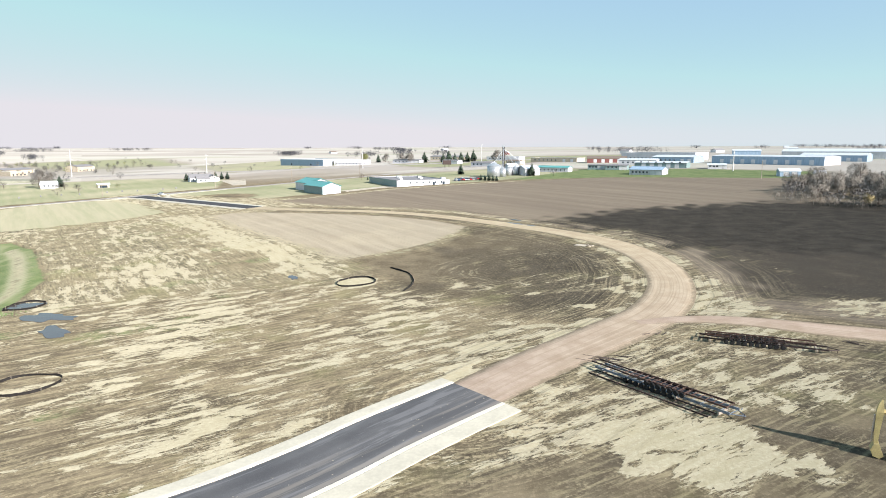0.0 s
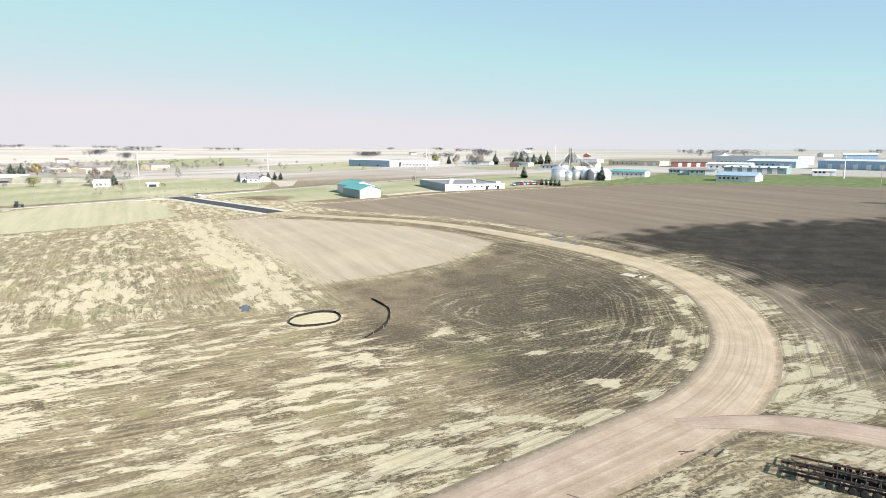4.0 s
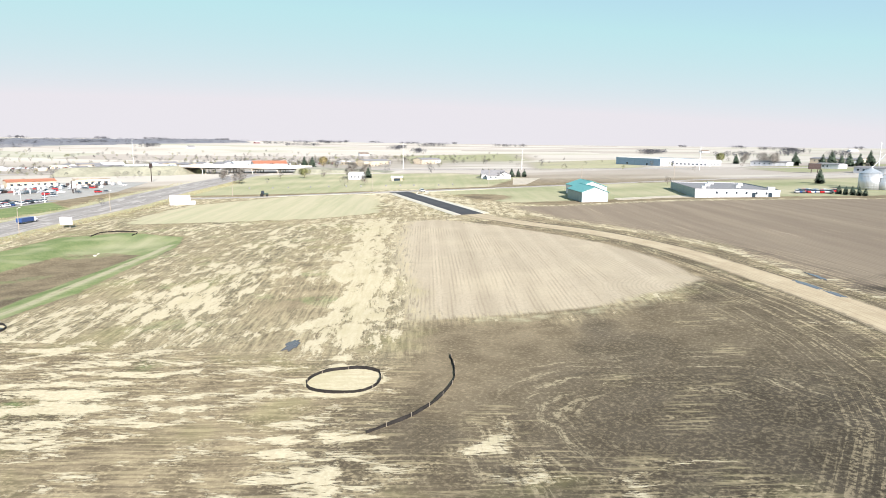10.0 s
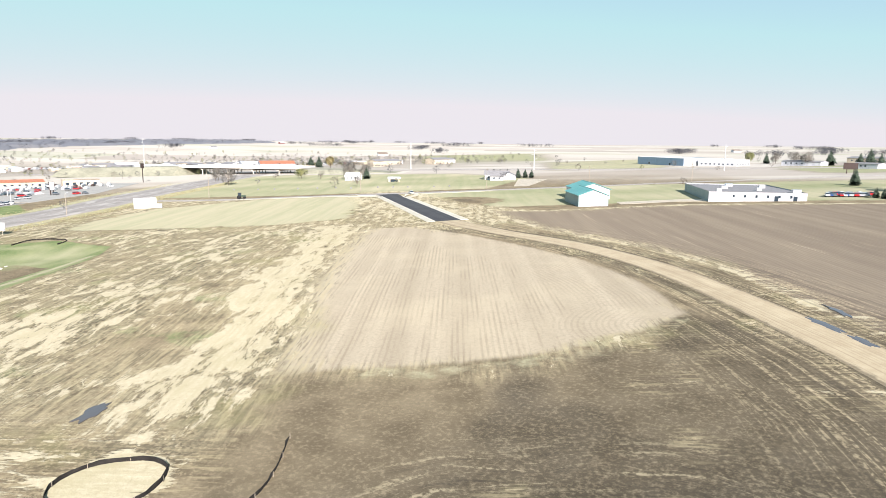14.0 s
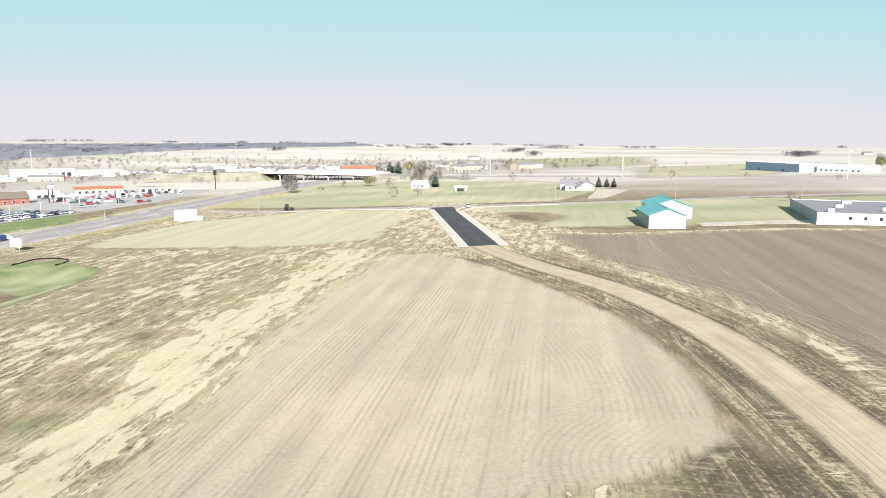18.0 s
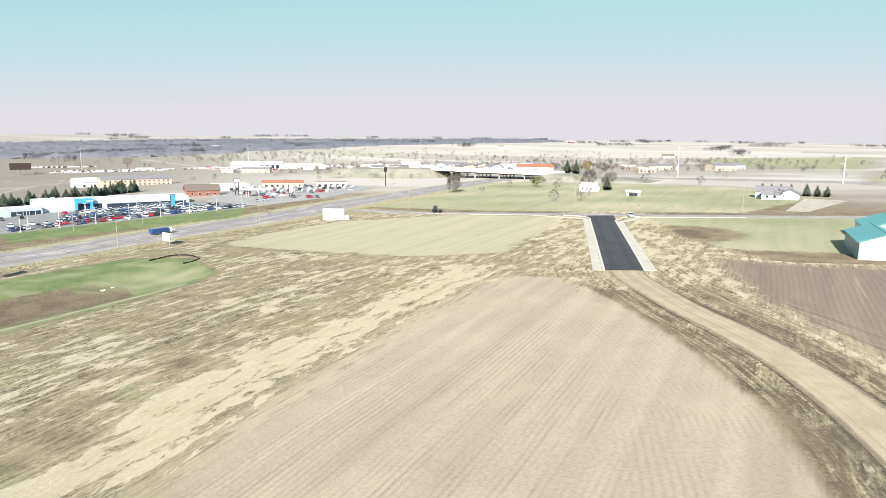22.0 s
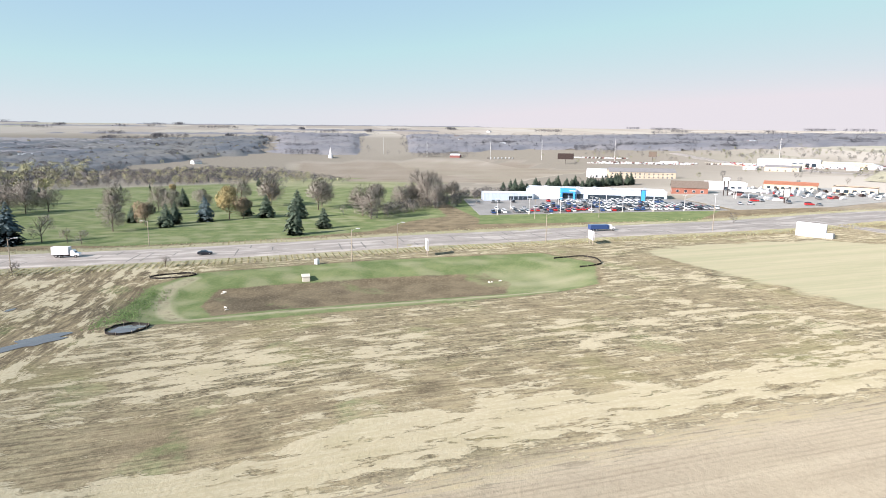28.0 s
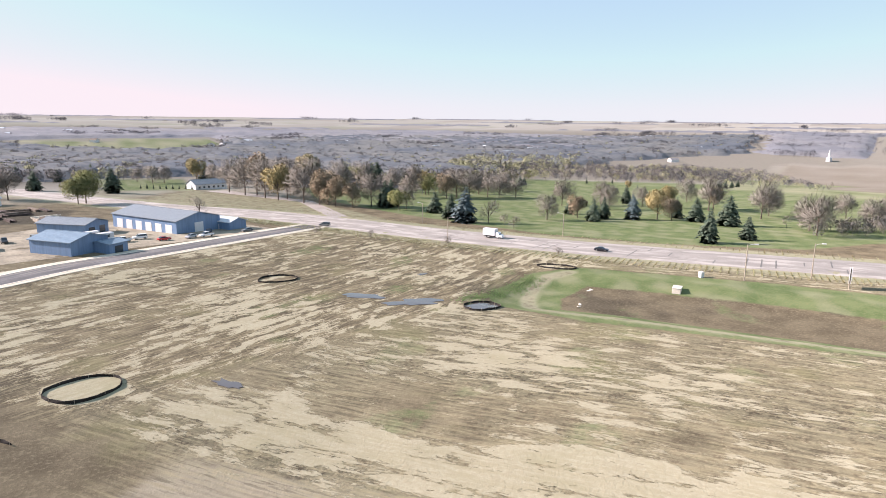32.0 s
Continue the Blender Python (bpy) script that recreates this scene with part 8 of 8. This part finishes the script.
# ---- rows of vehicles far off, too many to count ----
def vehicle_rows(lines, label, seed):
    r = random.Random(seed)
    stock = {"paint_white": [[], []], "galvanised": [[], []], "steel_dark": [[], []], "maroon": [[], []]}
    for (ax, ay), (bx, by), n, tall in lines:
        yaw = bearing_to((ax, ay), (bx, by)) + 90
        for k in range(n):
            f = (k + r.uniform(-0.2, 0.2)) / n
            m = on_land(ax + (bx - ax) * f, ay + (by - ay) * f, yaw + r.uniform(-6, 6), 0.0)
            verts, faces = stock[r.choice(("paint_white", "paint_white", "galvanised", "paint_white", "steel_dark", "maroon", "galvanised"))]
            h, ln = tall * r.uniform(0.85, 1.15), (2.4 if tall < 2.4 else 4.2) * r.uniform(0.9, 1.15)
            for x0, x1, w, z0, z1, t in ((-ln, ln, 0.95, 0.25, h * 0.6, 0.97), (-ln * 0.75, ln * 0.35, 0.85, h * 0.6, h, 0.8)):
                b = len(verts)
                for z, s in ((z0, 1.0), (z1, t)):
                    verts += [m @ Vector(((x0 + x1) / 2 + (x0 - x1) / 2 * s * u, w * s * v, z)) for u, v in ((1, -1), (-1, -1), (-1, 1), (1, 1))]
                faces += [(b, b + 1, b + 5, b + 4), (b + 1, b + 2, b + 6, b + 5), (b + 2, b + 3, b + 7, b + 6), (b + 3, b, b + 4, b + 7), (b + 4, b + 5, b + 6, b + 7)]
    for key, (verts, faces) in stock.items():
        if faces:
            me = bpy.data.meshes.new("vehicle_rows")
            me.from_pydata([tuple(v) for v in verts], [], faces)
            me.materials.append(M[key])
            tagged(new("vehicle_rows", me), label, "vehicles", kind="stuff")


vehicle_rows([
    ((-1577, 30), (-1525, 167), 30, 3.0), ((-1416, 97), (-1331, 302), 46, 2.0), ((-1425, 110), (-1345, 310), 40, 2.6), ((-1400, 90), (-1318, 290), 30, 1.9), ((-1336, 324), (-1322, 413), 24, 2.2),
    ((-1282, 560), (-1162, 657), 26, 2.4), ((-1250, 590), (-1140, 690), 22, 3.2), ((-764, 796), (-680, 919), 20, 3.0), ((-790, 800), (-700, 930), 18, 1.9), ((-1540, -170), (-1550, -101), 8, 3.0),
    ((-570, 320), (-505, 405), 16, 1.8), ((-548, 322), (-490, 398), 15, 1.8), ((-520, 322), (-470, 372), 12, 1.9), ((-500, 305), (-448, 330), 10, 1.8), ((-700, 640), (-640, 690), 14, 2.6), ((-1210, 470), (-1180, 560), 16, 2.0),
], "rows of vehicles and trailers on distant sales lots", 5)


# ---- roadside signs ----
def road_sign(x, y, yaw, w, h, z, face, label, posts=1):
    root = empty("road_sign", on_land(x, y, yaw, 0), label, "sign", "roadside signs")
    for k in range(posts):
        u = 0 if posts == 1 else (k - 0.5) * w * 0.5
        part("post", a_box(u - 0.25, u + 0.25, -0.25, 0.25, -0.5, z, 0.03), M["steel_dark"], root)
    part("cabinet", a_box(-w / 2, w / 2, -0.4, 0.4, z, z + h, 0.08), M["steel_dark"], root, "dark sign cabinet")
    for s in (-1, 1):
        part("panel", a_box(-w / 2 + 0.25, w / 2 - 0.25, s * 0.43 - 0.02, s * 0.43 + 0.02, z + 0.25, z + h - 0.25), M[face], root)


road_sign(-1380, 47, 100, 30, 11, 9, "steel_dark", "wide dark billboard on one post beyond fields")
road_sign(-1307, 224, 100, 13, 9, 15, "brown_roof", "dark sign on a tall post at a vehicle lot")
road_sign(-508, 428, 95, 2.6, 3.6, 11, "steel_dark", "tall dark pylon sign beside the junction")
road_sign(-489, 300, 95, 4.5, 2.6, 9, "paint_white", "white pylon sign outside roadside shops", 2)
road_sign(-440, 330, 95, 3.2, 5.0, 3, "paint_white", "white totem sign beside a fuel canopy", 2)
road_sign(-404, 250, 95, 2.6, 6.0, 2.5, "bright_blue", "blue and white totem sign at a car lot")

# tractor on the cross road
root = empty("tractor", on_land(-286, 372, bearing_to((-290, 364), (-272, 384)), 0.12), "green farm tractor on the cross road", "tractor")
part("hood", a_box(0.2, 2.6, -0.5, 0.5, 0.9, 1.9, 0.12), PAINTS["green"] if "green" in PAINTS else M["spruce"], root)
part("cab", a_box(-1.3, 0.3, -0.85, 0.85, 1.2, 3.0, 0.1), M["glass"], root)
part("roof", a_box(-1.4, 0.4, -0.95, 0.95, 3.0, 3.15, 0.05), M["steel_dark"], root)
for u, v, rad in ((-0.9, 1.05, 0.95), (-0.9, -1.05, 0.95), (1.9, 0.9, 0.65), (1.9, -0.9, 0.65)):
    bm = bmesh.new()
    tube(bm, [(u, v - 0.25, rad), (u, v + 0.25, rad)], rad, 16)
    part("wheel", bm, M["rubber"], root)
road_sign(-23, 752, 20, 9, 4.5, 3, "steel_dark", "dark billboard on posts in open fields", 2)


# ---- work yard behind the steel sheds ----
def trailer(x, y, yaw, ln, wd, h, label, stripe="galvanised"):
    root = empty("trailer", on_land(x, y, yaw, 0.05), label, "trailer", "yard trailers")
    part("body", a_box(-ln / 2, ln / 2, -wd / 2, wd / 2, 0.6, h, 0.18), M["paint_white"], root)
    part("window", a_box(-ln * 0.3, ln * 0.1, -wd / 2 - 0.02, wd / 2 + 0.02, h * 0.55, h * 0.8), M["glass"], root)
    part("skirt", a_box(-ln / 2 + 0.2, ln / 2 - 0.2, -wd / 2 + 0.05, wd / 2 - 0.05, 0.35, 0.62), M[stripe], root)
    for u in (-0.6, 0.6):
        for v in (-1, 1):
            bm = bmesh.new()
            tube(bm, [(u, v * (wd / 2 - 0.25), 0.36), (u, v * (wd / 2 - 0.02), 0.36)], 0.36, 12)
            part("wheel", bm, M["rubber"], root)
    bm = bmesh.new()
    tube(bm, [(ln / 2, 0, 0.5), (ln / 2 + 1.2, 0, 0.45)], 0.08, 5)
    part("drawbar", bm, M["steel_dark"], root)


for x, y, yaw, ln, h in ((-33, 20, 25, 7.5, 3.0), (-29, 12, 30, 6.0, 2.8), (-22, 16, 15, 5.0, 2.4), (2, 26, 100, 6.5, 2.8)):
    trailer(x, y, yaw, ln, 2.4, h, "white camping trailer parked beside steel sheds")
rr = random.Random(41)


def stack(x, y, yaw, ln, n, mat, label):
    """A low stack of beams or pipes."""
    root = empty("material_stack", on_land(x, y, yaw, 0.0), label, "stack", "stacked materials")
    for k in range(n):
        row, col = divmod(k, 4)
        w = rr.uniform(0.28, 0.5)
        u = rr.uniform(-0.6, 0.6)
        part("beam", a_box(-ln / 2 + u, ln / 2 + u, col * 0.7 - 1.4, col * 0.7 - 1.4 + w, row * 0.42, row * 0.42 + 0.36, 0.03), M[mat], root)


for k in range(26):
    x, y = -12 + 44 * rr.random(), -112 + 58 * rr.random()
    stack(x, y, rr.choice((20, 22, 25, 110)), rr.uniform(6, 13), rr.randint(6, 12), rr.choice(("steel_dark", "wood_pole", "steel_dark", "concrete", "bark", "brown_roof")), "low stack of beams and scrap in a work yard")
# clods and tufts beside the new street
def tufts(name, places, mats, label, size, seed):
    r = np.random.default_rng(seed)
    for mi, mat in enumerate(mats):
        verts = []
        for k, (x, y) in enumerate(places):
            if k % len(mats) != mi:
                continue
            c = at(x, y, -0.03)
            for _ in range(7):
                a, h = r.uniform(0, 6.28), size * r.uniform(0.5, 1.3)
                d = np.array((math.cos(a), math.sin(a), 0)) * h * r.uniform(0.2, 0.7)
                w = np.array((-math.sin(a), math.cos(a), 0)) * h * 0.16
                o = np.array(c) + np.array((r.normal() * 0.25, r.normal() * 0.25, 0)) * size
                verts += [o - w, o + w, o + d + np.array((0, 0, h))]
        v = np.array(verts)
        me = bpy.data.meshes.new(name)
        me.from_pydata(v.tolist(), [], np.arange(len(v)).reshape(-1, 3).tolist())
        me.materials.append(mat)
        tagged(new(name, me), label, "grass", kind="stuff")


r1 = np.random.default_rng(61)
spots = []
for line, off0, off1, n in ((HIGHWAY, 18, 29, 6500), (HIGHWAY, -29, -18, 1600)):
    c = curve_through(line, 2.0)
    d = np.gradient(c, axis=0)
    d /= np.hypot(d[:, 0], d[:, 1])[:, None]
    for k in range(n):
        i = int(r1.integers(int(len(c) * 0.14), int(len(c) * 0.62)))
        o = -r1.uniform(off0, off1) if off0 > 0 else r1.uniform(-off1, -off0)
        spots.append((c[i][0] - d[i][1] * o, c[i][1] + d[i][0] * o))
tufts("roadside_grass", spots, [M["grass_blade"], M["grass_blade"], M["pale_willow"]], "tall dry grass along the highway verge", 0.42, 62)
rims = []
for k in range(900):
    a, q = r1.uniform(0, 1), r1.normal() * 3.0
    rims.append((-112 - 34 * a + q * 0.7, 152.5 - 17 * a + r1.normal() * 1.6))
tufts("basin_grass", rims, [M["basin_grass"]], "rank green grass at the end of a basin", 0.32, 63)
